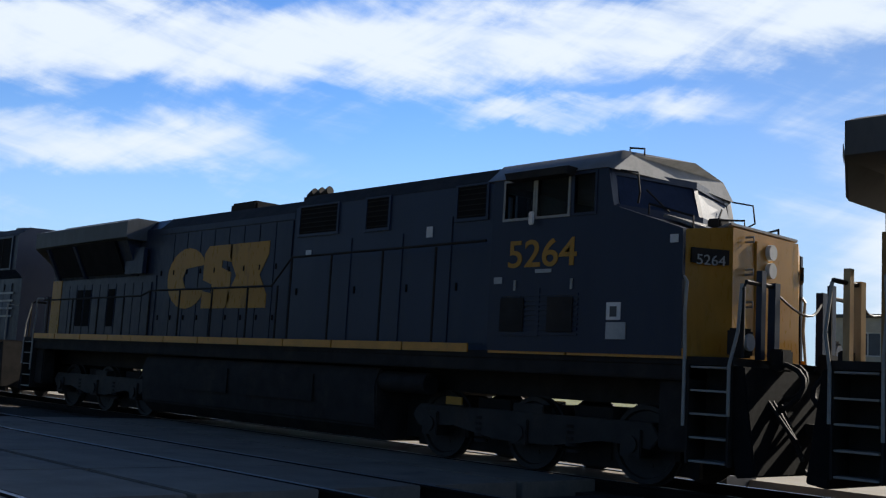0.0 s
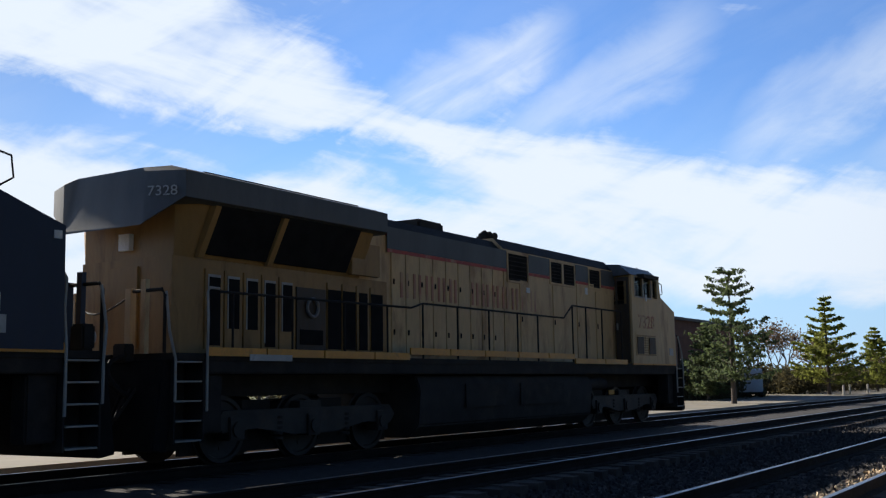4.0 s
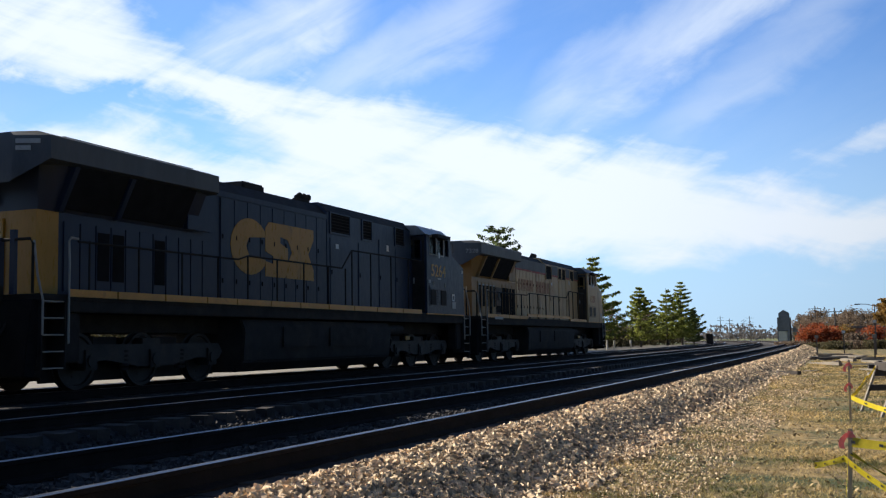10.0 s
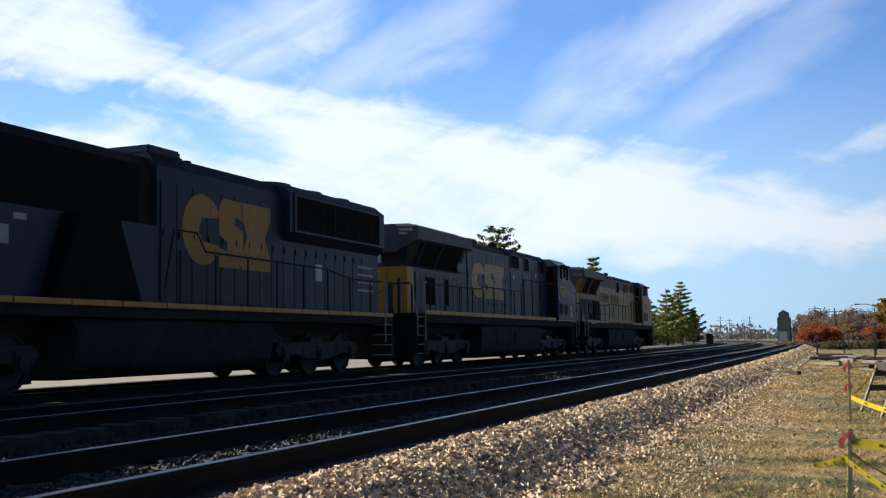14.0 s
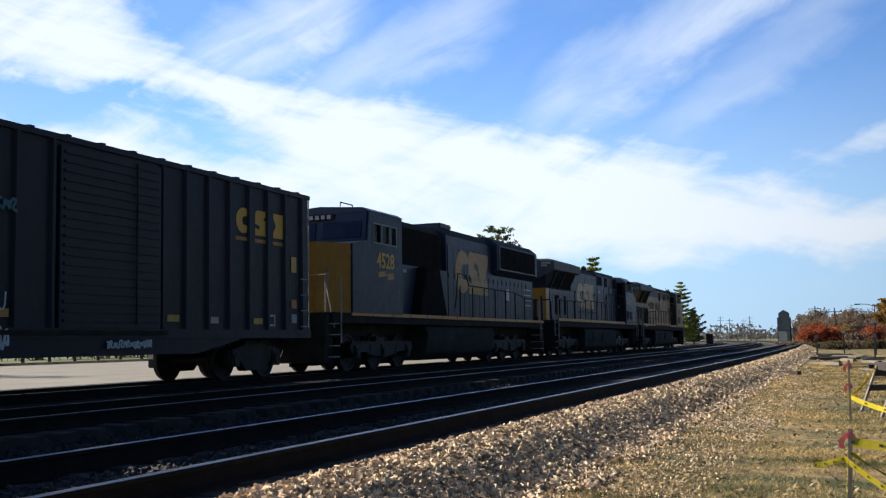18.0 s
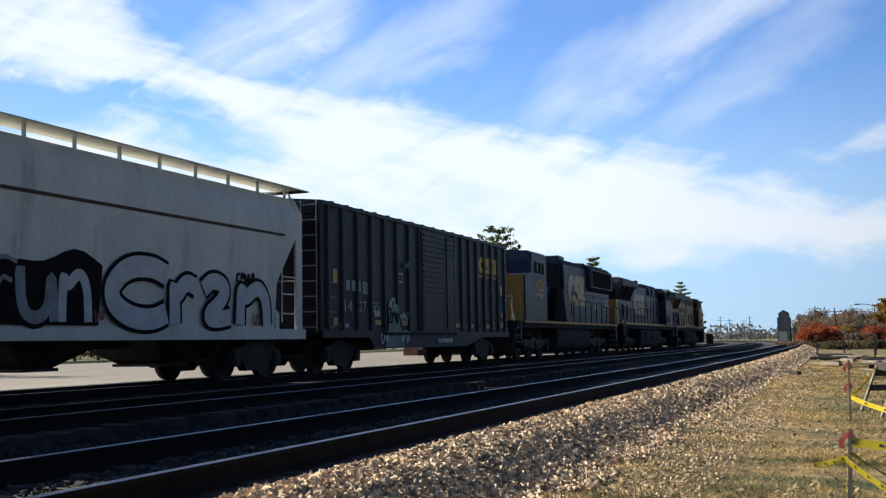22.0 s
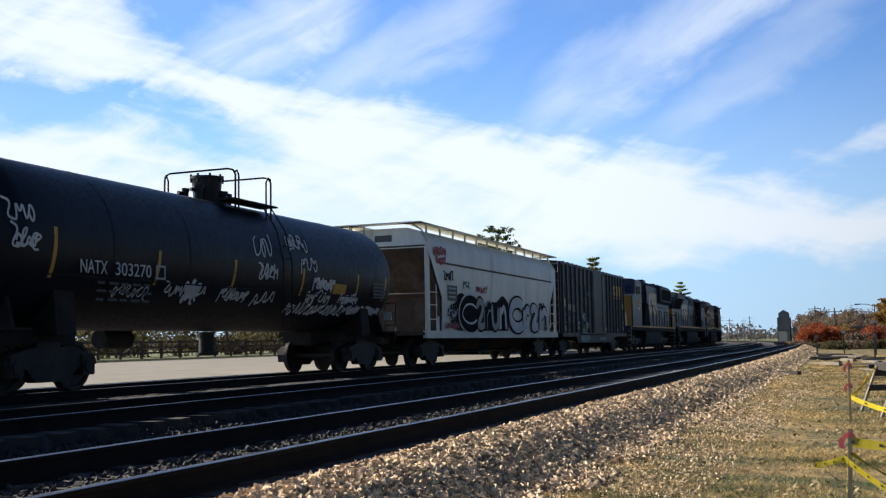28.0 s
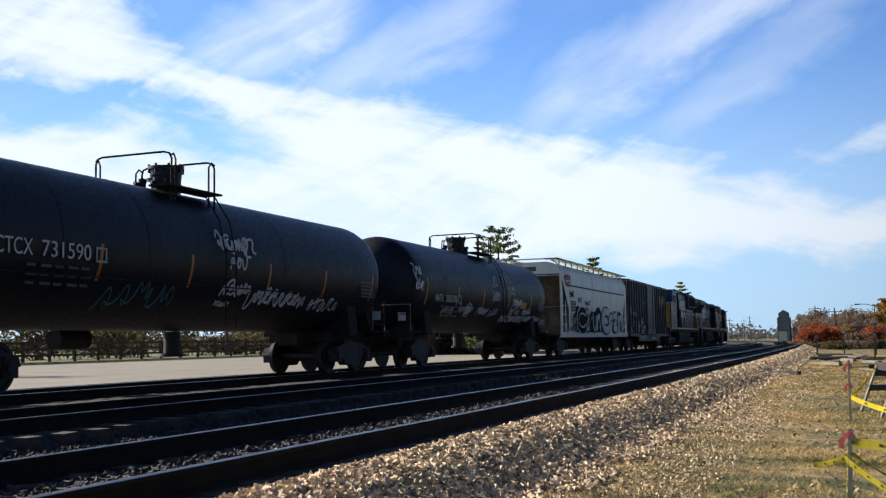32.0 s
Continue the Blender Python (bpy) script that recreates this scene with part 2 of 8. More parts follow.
STREAK = (0.5, 0.5, 0.16)
M = {
    "blue": material("navy_paint", (0.020, 0.029, 0.054), 0.40, spread=0.09, spec=0.26, second=(0.028, 0.034, 0.050), second_at=(0.55, 0.95), stretch=STREAK, second_scale=2.5, bump=0.0),
    "blue_light": material("faded_blue_paint", (0.030, 0.044, 0.076), 0.40, spread=0.09, spec=0.26, second=(0.042, 0.054, 0.078), second_at=(0.55, 0.95), stretch=STREAK, second_scale=2.5, bump=0.0),
    "gold": material("yellow_paint", (0.44, 0.22, 0.03), 0.33, spread=0.09, second=(0.16, 0.09, 0.03), second_at=(0.56, 0.8), stretch=STREAK, second_scale=3, bump=0.0, spec=0.22),
    "sign_yellow": material("yellow_sign_paint", (0.66, 0.40, 0.04), 0.45, spread=0.1, second=(0.40, 0.23, 0.04), second_at=(0.56, 0.8), second_scale=4, bump=0.0),
    "armour": material("faded_yellow_paint", (0.31, 0.185, 0.07), 0.45, spread=0.12, second=(0.13, 0.07, 0.025), second_at=(0.46, 0.74), stretch=STREAK, second_scale=3, bump=0.0, spec=0.22),
    # dark brown; on the cab's rear door it paints the recess shade
    "dark_brown": material("oily_brown_grime", (0.055, 0.034, 0.018), 0.6, spread=0.35, second=(0.025, 0.02, 0.016), stretch=STREAK, bump=0.05),
    # grey of the far elevator, lightened to paint in the haze before it
    "farstone": material("weathered_grey_concrete", (0.13, 0.13, 0.135), 0.9, spread=0.25, scale=0.6, second=(0.08, 0.08, 0.085), second_scale=0.4, bump=0.1),
    "cream": material("sun_bleached_yellow_paint", (0.56, 0.39, 0.20), 0.45, spread=0.12, second=(0.24, 0.13, 0.055), second_at=(0.46, 0.76), stretch=STREAK, second_scale=3, bump=0.0, spec=0.22),
    "grey": material("dark_grey_paint", (0.065, 0.068, 0.07), 0.55, spread=0.3, second=(0.12, 0.12, 0.12), stretch=STREAK, bump=0.05),
    "roofgrey": material("dusty_grey_roof_paint", (0.20, 0.19, 0.18), 0.45, spread=0.25, second=(0.10, 0.10, 0.10), bump=0.05),
    "black": material("sooty_black_paint", (0.026, 0.023, 0.021), 0.75, spread=0.35, second=(0.05, 0.04, 0.032), second_at=(0.5, 0.75), bump=0.1, spec=0.2),
    "steel": material("oily_cast_steel", (0.03, 0.026, 0.023), 0.6, metal=0.3, spread=0.4, second=(0.06, 0.04, 0.028), bump=0.25),
    "hole": material("dark_screen", (0.013, 0.0125, 0.013), 0.9, spread=0.3, bump=0.0, spec=0.1),
    "red": material("faded_red_paint", (0.36, 0.055, 0.045), 0.6, spread=0.25, second=(0.40, 0.24, 0.16), second_at=(0.52, 0.7), stretch=STREAK, second_scale=4, bump=0.0),
    "pink_red": material("bleached_red_paint", (0.40, 0.17, 0.10), 0.6, spread=0.2, second=(0.46, 0.30, 0.17), second_at=(0.45, 0.62), stretch=STREAK, second_scale=5, bump=0.0),
    "white": material("white_marking", (0.66, 0.66, 0.64), 0.6, spread=0.15, second=(0.35, 0.34, 0.32), second_at=(0.58, 0.8), second_scale=5, bump=0.0),
    "offwhite": material("pale_decal", (0.42, 0.42, 0.40), 0.6, spread=0.15, second=(0.25, 0.25, 0.24), second_scale=6, bump=0.0),
    "railing": material("galvanised_handrail", (0.30, 0.29, 0.26), 0.5, spread=0.2, bump=0.0),
    "glass": glass("cab_glass"),
    "boxcar": material("navy_boxcar_paint", (0.017, 0.019, 0.031), 0.45, spread=0.09, second=(0.03, 0.022, 0.02), second_at=(0.55, 0.95), stretch=STREAK, second_scale=3, bump=0.0, spec=0.3),
    "hopper": material("light_grey_hopper_paint", (0.74, 0.73, 0.64), 0.40, spread=0.12, second=(0.26, 0.23, 0.19), second_at=(0.55, 0.85), stretch=STREAK, second_scale=2, bump=0.05),
    # rust, darkened further to paint in the shadow under the hopper's ends
    "rusty": material("rusty_slope_sheet", (0.075, 0.05, 0.032), 0.8, spread=0.35, second=(0.12, 0.10, 0.075), second_at=(0.5, 0.7), bump=0.1),
    "tank": material("black_tank_paint", (0.009, 0.0105, 0.018), 0.46, spread=0.10, second=(0.013, 0.014, 0.02), second_at=(0.5, 0.9), stretch=STREAK, second_scale=2, bump=0.0, spec=0.3),
    "orange": material("orange_reflective_strip", (0.55, 0.17, 0.03), 0.4, spread=0.2, bump=0.0),
    "sillorange": material("orange_yellow_sill_stripe", (0.62, 0.27, 0.03), 0.4, spread=0.15, second=(0.25, 0.11, 0.03), second_at=(0.55, 0.8), second_scale=3, bump=0.0),
    "amber": material("yellow_reflective_strip", (0.60, 0.34, 0.05), 0.4, spread=0.2, bump=0.0),
    "ink": material("black_spray_paint", (0.014, 0.013, 0.014), 0.8, spread=0.3, bump=0.0, spec=0.1),
    "chalk": material("white_spray_paint", (0.66, 0.66, 0.66), 0.6, spread=0.15, second=(0.42, 0.42, 0.43), second_scale=6, bump=0.0),
    "spraygreen": material("pale_green_spray_paint", (0.20, 0.33, 0.27), 0.6, spread=0.25, second=(0.10, 0.16, 0.14), second_scale=5, bump=0.0),
    "sprayred": material("red_spray_paint", (0.40, 0.05, 0.06), 0.6, spread=0.25, bump=0.0),
    "sprayteal": material("teal_spray_paint", (0.05, 0.16, 0.20), 0.6, spread=0.25, bump=0.0),
    "rail": material("worn_rail_steel", (0.018, 0.014, 0.012), 0.85, spread=0.35, bump=0.2, spec=0.15),
    "railtop": material("polished_rail_head", (0.24, 0.23, 0.22), 0.34, metal=1.0, spread=0.15, stretch=(0.1, 1, 1), bump=0.03),
    "tie": material("creosoted_timber", (0.055, 0.042, 0.033), 0.85, spread=0.4, stretch=(1, 0.15, 1), scale=6, bump=0.4, island=0.25),
    # bed colour kept dark to deepen the train's shade over the tracks
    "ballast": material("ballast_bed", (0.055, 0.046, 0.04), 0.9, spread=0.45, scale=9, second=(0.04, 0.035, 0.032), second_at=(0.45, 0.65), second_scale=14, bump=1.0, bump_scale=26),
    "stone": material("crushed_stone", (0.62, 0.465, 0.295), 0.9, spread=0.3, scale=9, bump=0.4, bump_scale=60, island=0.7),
    # the same stone darkened: the train's shade is put into its colour
    "stone_shaded": material("grimy_crushed_stone", (0.05, 0.045, 0.043), 0.9, spread=0.3, scale=9, bump=0.4, bump_scale=60, island=0.6),
    "straw": material("dry_straw_grass", (0.60, 0.44, 0.20), 0.9, spread=0.4, scale=3, second=(0.085, 0.105, 0.03), second_at=(0.40, 0.70), second_scale=0.7, bump=0.0, island=0.7, through_light=0.45),
    # darker than the loose stone: its self-shadow is put into this colour
    "shoulder": material("brown_ballast_shoulder", (0.13, 0.094, 0.064), 0.95, spread=0.5, scale=5, second=(0.09, 0.065, 0.05), second_at=(0.45, 0.65), second_scale=3, bump=1.0, bump_scale=14),
    "silver": material("silver_spray_paint", (0.26, 0.27, 0.28), 0.45, spread=0.2, second=(0.13, 0.13, 0.14), second_scale=4, bump=0.0),
    "turf": material("worn_autumn_turf", (0.30, 0.21, 0.088), 0.95, spread=0.6, scale=4, second=(0.07, 0.085, 0.028), second_at=(0.42, 0.62), second_scale=0.8, bump=0.9, bump_scale=30),
    "litter": material("pale_straw_litter", (0.37, 0.275, 0.145), 0.9, spread=0.25, scale=3, second=(0.14, 0.09, 0.04), second_scale=2.0, bump=0.0, island=0.7, through_light=0.2),
    "lawn": material("green_verge_grass", (0.15, 0.16, 0.055), 0.95, spread=0.35, scale=0.6, second=(0.26, 0.21, 0.10), second_scale=0.3, bump=0.5, bump_scale=8),
    "concrete": material("pale_concrete_paving", (0.27, 0.235, 0.18), 0.85, spread=0.18, scale=0.5, second=(0.26, 0.24, 0.21), second_at=(0.5, 0.75), second_scale=0.35, bump=0.2, bump_scale=20),
    "asphalt": material("asphalt", (0.055, 0.054, 0.055), 0.9, spread=0.3, second=(0.09, 0.085, 0.08), bump=0.3),
    "crossing": material("concrete_crossing_panel", (0.22, 0.185, 0.145), 0.85, spread=0.2, scale=1.5, second=(0.12, 0.10, 0.085), second_scale=1.0, bump=0.2, each=0.1),
    "needle": material("spruce_needles", (0.23, 0.25, 0.055), 0.8, spread=0.35, scale=2, bump=0.0, island=0.45, through_light=0.6),
    "pine": material("blue_green_pine_needles", (0.10, 0.13, 0.055), 0.8, spread=0.3, scale=2, bump=0.0, island=0.4, through_light=0.55),
    "bark": material("grey_brown_bark", (0.085, 0.065, 0.05), 0.9, spread=0.4, stretch=(1, 1, 0.2), scale=8, bump=0.6),
    "leaf_red": material("red_autumn_leaves", (0.33, 0.085, 0.03), 0.8, spread=0.35, scale=1, second=(0.22, 0.10, 0.02), second_scale=0.8, bump=0.0, island=0.4, through_light=0.45),
    "leaf_gold": material("golden_autumn_leaves", (0.24, 0.14, 0.035), 0.8, spread=0.3, scale=1, second=(0.17, 0.13, 0.04), second_scale=0.6, bump=0.0, island=0.4, through_light=0.45),
    "leaf_dull": material("brown_hedge_leaves", (0.10, 0.085, 0.04), 0.85, spread=0.3, scale=1, second=(0.06, 0.075, 0.03), second_scale=0.5, bump=0.0, island=0.4, through_light=0.45),
    "leaf_brown": material("withered_brown_leaves", (0.20, 0.145, 0.10), 0.85, spread=0.3, scale=1, bump=0.0, island=0.4, through_light=0.45),
    # branch colour paled and greyed to stand for the air's haze
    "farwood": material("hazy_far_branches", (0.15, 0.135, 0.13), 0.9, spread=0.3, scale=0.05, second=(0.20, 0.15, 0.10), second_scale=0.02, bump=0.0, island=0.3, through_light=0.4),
    "twig": material("bare_twigs", (0.085, 0.07, 0.06), 0.9, spread=0.3, bump=0.0, island=0.3),
    "brick": material("brown_brick", (0.20, 0.095, 0.065), 0.85, spread=0.2, scale=2, second=(0.14, 0.07, 0.05), bump=0.3, each=0.12),
    "wall": material("cream_wall", (0.50, 0.46, 0.39), 0.8, spread=0.12, second=(0.40, 0.36, 0.30), bump=0.1),
    "shield": material("tinted_windshield_glass", (0.02, 0.03, 0.06), 0.4, spread=0.2, bump=0.0, spec=0.06),
    "window": material("dark_window_glass", (0.05, 0.06, 0.075), 0.12, spread=0.2, bump=0.0),
    "wood": material("weathered_timber", (0.24, 0.205, 0.16), 0.85, spread=0.35, stretch=(0.2, 1, 1), scale=6, bump=0.4),
    "palewood": material("pale_sawn_wood", (0.46, 0.36, 0.22), 0.8, spread=0.2, scale=6, stretch=(1, 1, 0.2), bump=0.2),
    "darkwood": material("dark_weathered_timber", (0.05, 0.04, 0.033), 0.85, spread=0.35, scale=6, bump=0.3),
    "tape": material("yellow_barrier_tape", (0.75, 0.62, 0.04), 0.4, spread=0.12, bump=0.0, through_light=0.45),
    "tapeblack": material("black_tape_print", (0.02, 0.02, 0.02), 0.5, spread=0.2, bump=0.0),
    "pink": material("pink_survey_ribbon", (0.95, 0.33, 0.30), 0.5, spread=0.15, bump=0.0, through_light=0.45),
    "pole": material("grey_wooden_pole", (0.10, 0.085, 0.07), 0.9, spread=0.3, bump=0.2),
    "carwhite": material("white_car_paint", (0.62, 0.63, 0.64), 0.3, spread=0.08, bump=0.0),
    "carblue": material("dark_car_paint", (0.03, 0.035, 0.05), 0.3, spread=0.15, bump=0.0),
}


# ---- mesh helpers ----
def box(bm, x0, x1, y0, y1, z0, z1):
    v = [bm.verts.new((x, y, z)) for x in (x0, x1) for y in (y0, y1) for z in (z0, z1)]
    for f in ((0, 1, 3, 2), (4, 6, 7, 5), (0, 4, 5, 1), (2, 3, 7, 6), (0, 2, 6, 4), (1, 5, 7, 3)):
        bm.faces.new([v[i] for i in f])


def prism(bm, outline, a, b, axis="y"):
    """A closed outline, (x, z) for axis y or (y, z) for axis x, drawn out from a to b."""
    def at(p, h):
        return (p[0], h, p[1]) if axis == "y" else (h, p[0], p[1]) if axis == "x" else (p[0], p[1], h)
    lo, hi = [bm.verts.new(at(p, a)) for p in outline], [bm.verts.new(at(p, b)) for p in outline]
    n = len(outline)
    bm.faces.new(lo)
    bm.faces.new(hi[::-1])
    for i in range(n):
        bm.faces.new((lo[i], hi[i], hi[(i + 1) % n], lo[(i + 1) % n]))


def loft(bm, rings, caps=True):
    """Skin through rings of equal length."""
    rows = [[bm.verts.new(p) for p in r] for r in rings]
    n = len(rows[0])
    for a, b in zip(rows, rows[1:]):
        for i in range(n):
            bm.faces.new((a[i], a[(i + 1) % n], b[(i + 1) % n], b[i]))
    if caps:
        bm.faces.new(rows[0][::-1])
        bm.faces.new(rows[-1])


def rod(bm, p, q, r, r2=None, n=8, caps=True):
    p, q = Vector(p), Vector(q)
    side = (q - p).normalized().orthogonal().normalized()
    up = (q - p).normalized().cross(side)
    ring = [(math.cos(2 * math.pi * i / n), math.sin(2 * math.pi * i / n)) for i in range(n)]
    r2 = r if r2 is None else r2
    loft(bm, [[p + (side * c + up * s) * r for c, s in ring], [q + (side * c + up * s) * r2 for c, s in ring]], caps)


def tube(bm, points, r, n=6):
    """One bent round bar through the points."""
    pts = [Vector(p) for p in points]
    rings = []
    for i, p in enumerate(pts):
        way = (pts[min(i + 1, len(pts) - 1)] - pts[max(i - 1, 0)]).normalized()
        side = way.cross(Vector((0.31, 0.87, 0.38))).normalized()
        up = way.cross(side)
        rings.append([tuple(p + side * (r * math.cos(2 * math.pi * k / n)) + up * (r * math.sin(2 * math.pi * k / n))) for k in range(n)])
    loft(bm, rings)


def panel(bm, x0, x1, z0, z1, y0, y1, holes):
    """An upright wall from x0 to x1 with rectangular holes through it."""
    xs = sorted({x0, x1, *[h[0] for h in holes], *[h[1] for h in holes]})
    zs = sorted({z0, z1, *[h[2] for h in holes], *[h[3] for h in holes]})
    solid = {(i, j) for i in range(len(xs) - 1) for j in range(len(zs) - 1)
             if not any(h[0] < (xs[i] + xs[i + 1]) / 2 < h[1] and h[2] < (zs[j] + zs[j + 1]) / 2 < h[3] for h in holes)}
    made = {}

    def v(i, j, y):
        if (i, j, y) not in made:
            made[i, j, y] = bm.verts.new((xs[i], y, zs[j]))
        return made[i, j, y]
    for i, j in solid:
        for y in (y0, y1):
            bm.faces.new((v(i, j, y), v(i + 1, j, y), v(i + 1, j + 1, y), v(i, j + 1, y)))
        for near, a, b in (((i - 1, j), (i, j), (i, j + 1)), ((i + 1, j), (i + 1, j), (i + 1, j + 1)), ((i, j - 1), (i, j), (i + 1, j)), ((i, j + 1), (i, j + 1), (i + 1, j + 1))):
            if near not in solid:
                bm.faces.new((v(*a, y0), v(*b, y0), v(*b, y1), v(*a, y1)))


def mesh_of(name, bm, mat, sharp=38):
    bmesh.ops.recalc_face_normals(bm, faces=bm.faces)
    me = bpy.data.meshes.new(name)
    bm.to_mesh(me)
    bm.free()
    me.materials.append(mat)
    if sharp:
        me.shade_smooth()
        me.set_sharp_from_angle(angle=radians(sharp))
    return me


def part(name, bm, mat, parent, label="", bevel=0.0, sharp=38):
    """Links a bmesh as one mesh object under a thing or a part."""
    if bevel:
        bmesh.ops.bevel(bm, geom=list(bm.edges), offset=bevel, segments=2, affect="EDGES", clamp_overlap=True)
    ob = new(name, mesh_of(name, bm, mat, sharp))
    ob.parent = parent
    return tagged(ob, label) if label else ob


def shared(name, me, parent, m=None):
    """One more object on a mesh that others use too."""
    ob = new(name, me)
    ob.parent = parent
    if m is not None:
        ob.matrix_local = m
    return ob


def boxed(name, dims, mat, parent, label="", bevel=0.0):
    bm = bmesh.new()
    box(bm, *dims)
    return part(name, bm, mat, parent, label, bevel)


def rods(name, lines, r, mat, parent, label="", n=6):
    bm = bmesh.new()
    for line in lines:
        tube(bm, line, r, n)
    return part(name, bm, mat, parent, label)


def thing(name, label, category, group="", m=None):
    ob = new(name)
    ob.empty_display_size = 0.3
    if m is not None:
        ob.matrix_world = m
    return tagged(ob, label, category, group)


def stretch(ob, z0, k):
    """Makes everything of a thing above z0 taller by the factor k."""
    done = set()
    for o in ob.children_recursive:
        me = o.data
        if o.name.startswith(("wheelset", "truck", "spring", "journal", "brake_shoe")) or me.name in done:
            continue
        done.add(me.name)
        for p in me.vertices:
            if p.co.z > z0:
                p.co.z = z0 + (p.co.z - z0) * k


def single(name, bm, mat, label="", category="", kind="", group="", sharp=38):
    """A thing that is one mesh."""
    return tagged(new(name, mesh_of(name, bm, mat, sharp)), label, category, group, kind)


def lettering(name, text, x, y, z, height, width, mat, parent, label="", face=-1, bold=0.0):
    """Raised characters on a side wall; x, z of the lower left corner as seen; face -1 looks to -y, +1 to +x, -2 to -x."""
    cu = bpy.data.curves.new(name, "FONT")
    cu.body, cu.extrude, cu.offset = text, 0.004, bold
    tmp = bpy.data.objects.new(name, cu)
    scene.collection.objects.link(tmp)
    bpy.context.view_layer.update()
    me = bpy.data.meshes.new_from_object(tmp)
    bpy.data.objects.remove(tmp)
    co = np.empty(len(me.vertices) * 3)
    me.vertices.foreach_get("co", co)
    co = co.reshape(-1, 3)
    lo, hi = co.min(0), co.max(0)
    a = (co[:, 0] - lo[0]) / (hi[0] - lo[0]) * width
    b = (co[:, 1] - lo[1]) / (hi[1] - lo[1]) * height
    d = co[:, 2]
    out = np.empty_like(co)
    if face == -1:
        out[:, 0], out[:, 1], out[:, 2] = x + a, y - d, z + b
    elif face == 1:
        out[:, 0], out[:, 1], out[:, 2] = x + d, y + a, z + b
    else:
        out[:, 0], out[:, 1], out[:, 2] = x - d, y - a, z + b
    me.vertices.foreach_set("co", out.ravel())
    me.materials.clear()
    me.materials.append(mat)
    ob = new(name, me)
    ob.parent = parent
    return tagged(ob, label) if label else ob


# ---- the line of the tracks ----
FAR_TRACK, MID_TRACK, NEAR_TRACK = 14.30, 9.53, 4.77      # lateral places of the three tracks
BENDS = [(5.7, 0.000393), (105.0, 0.0012)]                # where each bend begins, and its curvature
GAUGE = 0.7535


def along(a, lateral):
    """The place and heading (degrees) on a line parallel to the tracks, a metres along the far track."""
    side = FAR_TRACK - lateral
    x, y, h = min(a, BENDS[0][0]), FAR_TRACK, 0.0
    for i, (start, k) in enumerate(BENDS):
        if a > start:
            u = (min(a, BENDS[i + 1][0]) if i + 1 < len(BENDS) else a) - start
            x += (math.sin(h + k * u) - math.sin(h)) / k
            y += (math.cos(h) - math.cos(h + k * u)) / k
            h += k * u
    return Vector((x + math.sin(h) * side, y - math.cos(h) * side, 0)), math.degrees(h)


def strip(name, profile, a0, a1, mat, label="", category="", kind="structure", step=4.0, parent=None, noise_z=0.0):
    """A band that follows the tracks; profile: (lateral, z) pairs, drawn as an open sheet."""
    marks = list(np.arange(a0, a1, step)) + [a1]
    verts, faces, n = [], [], len(profile)
    for a in marks:
        for lat, z in profile:
            p, _ = along(a, lat)
            verts.append((p.x, p.y, z + (noise.noise((p.x * 0.7, p.y * 0.7, 3.0)) * noise_z if noise_z else 0)))
    for i in range(len(marks) - 1):
        for j in range(n - 1):
            faces.append((i * n + j, i * n + j + 1, (i + 1) * n + j + 1, (i + 1) * n + j))
    me = bpy.data.meshes.new(name)
    me.from_pydata(verts, [], faces)
    me.materials.append(mat)
    me.update()
    bm = bmesh.new()
    bm.from_mesh(me)
    bmesh.ops.recalc_face_normals(bm, faces=bm.faces)
    up = sum(f.normal.z for f in bm.faces)
    if up < 0:
        bmesh.ops.reverse_faces(bm, faces=bm.faces)
    bm.to_mesh(me)
    bm.free()
    ob = new(name, me)
    ob.parent = parent
    return tagged(ob, label, category, "", kind)


def closed_strip(name, outline, a0, a1, mat, parent, step=4.0):
    """A solid bar with the outline (lateral, z) that follows the tracks."""
    marks = list(np.arange(a0, a1, step)) + [a1]
    bm = bmesh.new()
    loft(bm, [[(along(a, lat)[0].x, along(a, lat)[0].y, z) for lat, z in outline] for a in marks])
    return part(name, bm, mat, parent, sharp=30)


# ---- ground ----
def ground_sheet():
    xs = [-900, -300, -120, -60, -30, -15, 0, 6, 12, 20, 30, 45, 60, 90, 130, 200, 320, 600, 1500]
    ys = [-900, -300, -100, -40, -20, -10, -5, 0, 10, 20, 60, 150, 400, 1500]
    verts = [(x, y, -0.72 if y > -60 else -1.0) for x in xs for y in ys]
    n = len(ys)
    faces = [(i * n + j, (i + 1) * n + j, (i + 1) * n + j + 1, i * n + j + 1) for i in range(len(xs) - 1) for j in range(n - 1)]
    me = bpy.data.meshes.new("ground")
    me.from_pydata(verts, [], faces)
    me.materials.append(M["lawn"])
    tagged(new("ground", me), "flat autumn ground reaching the horizon", "ground", "", "structure")


ground_sheet()
FIELD = [(3.0, -0.50), (2.5, -0.505), (1.2, -0.55), (-1.0, -0.6), (-6.0, -0.64), (-30.0, -0.68)]
strip("grass_field", FIELD, -9.1, 150, M["turf"], "dry trampled autumn grass beside the ballast", "grass", noise_z=0.008, step=1.0)
BED = [(17.1, -0.36), (16.5, -0.2), (12.2, -0.17), (11.6, -0.19), (8.55, -0.18), (8.15, -0.33), (6.75, -0.33), (6.35, -0.19), (3.45, -0.17), (3.14, -0.23), (2.65, -0.46), (2.4, -0.55)]
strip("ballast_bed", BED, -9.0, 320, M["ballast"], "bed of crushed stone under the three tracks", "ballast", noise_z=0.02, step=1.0)
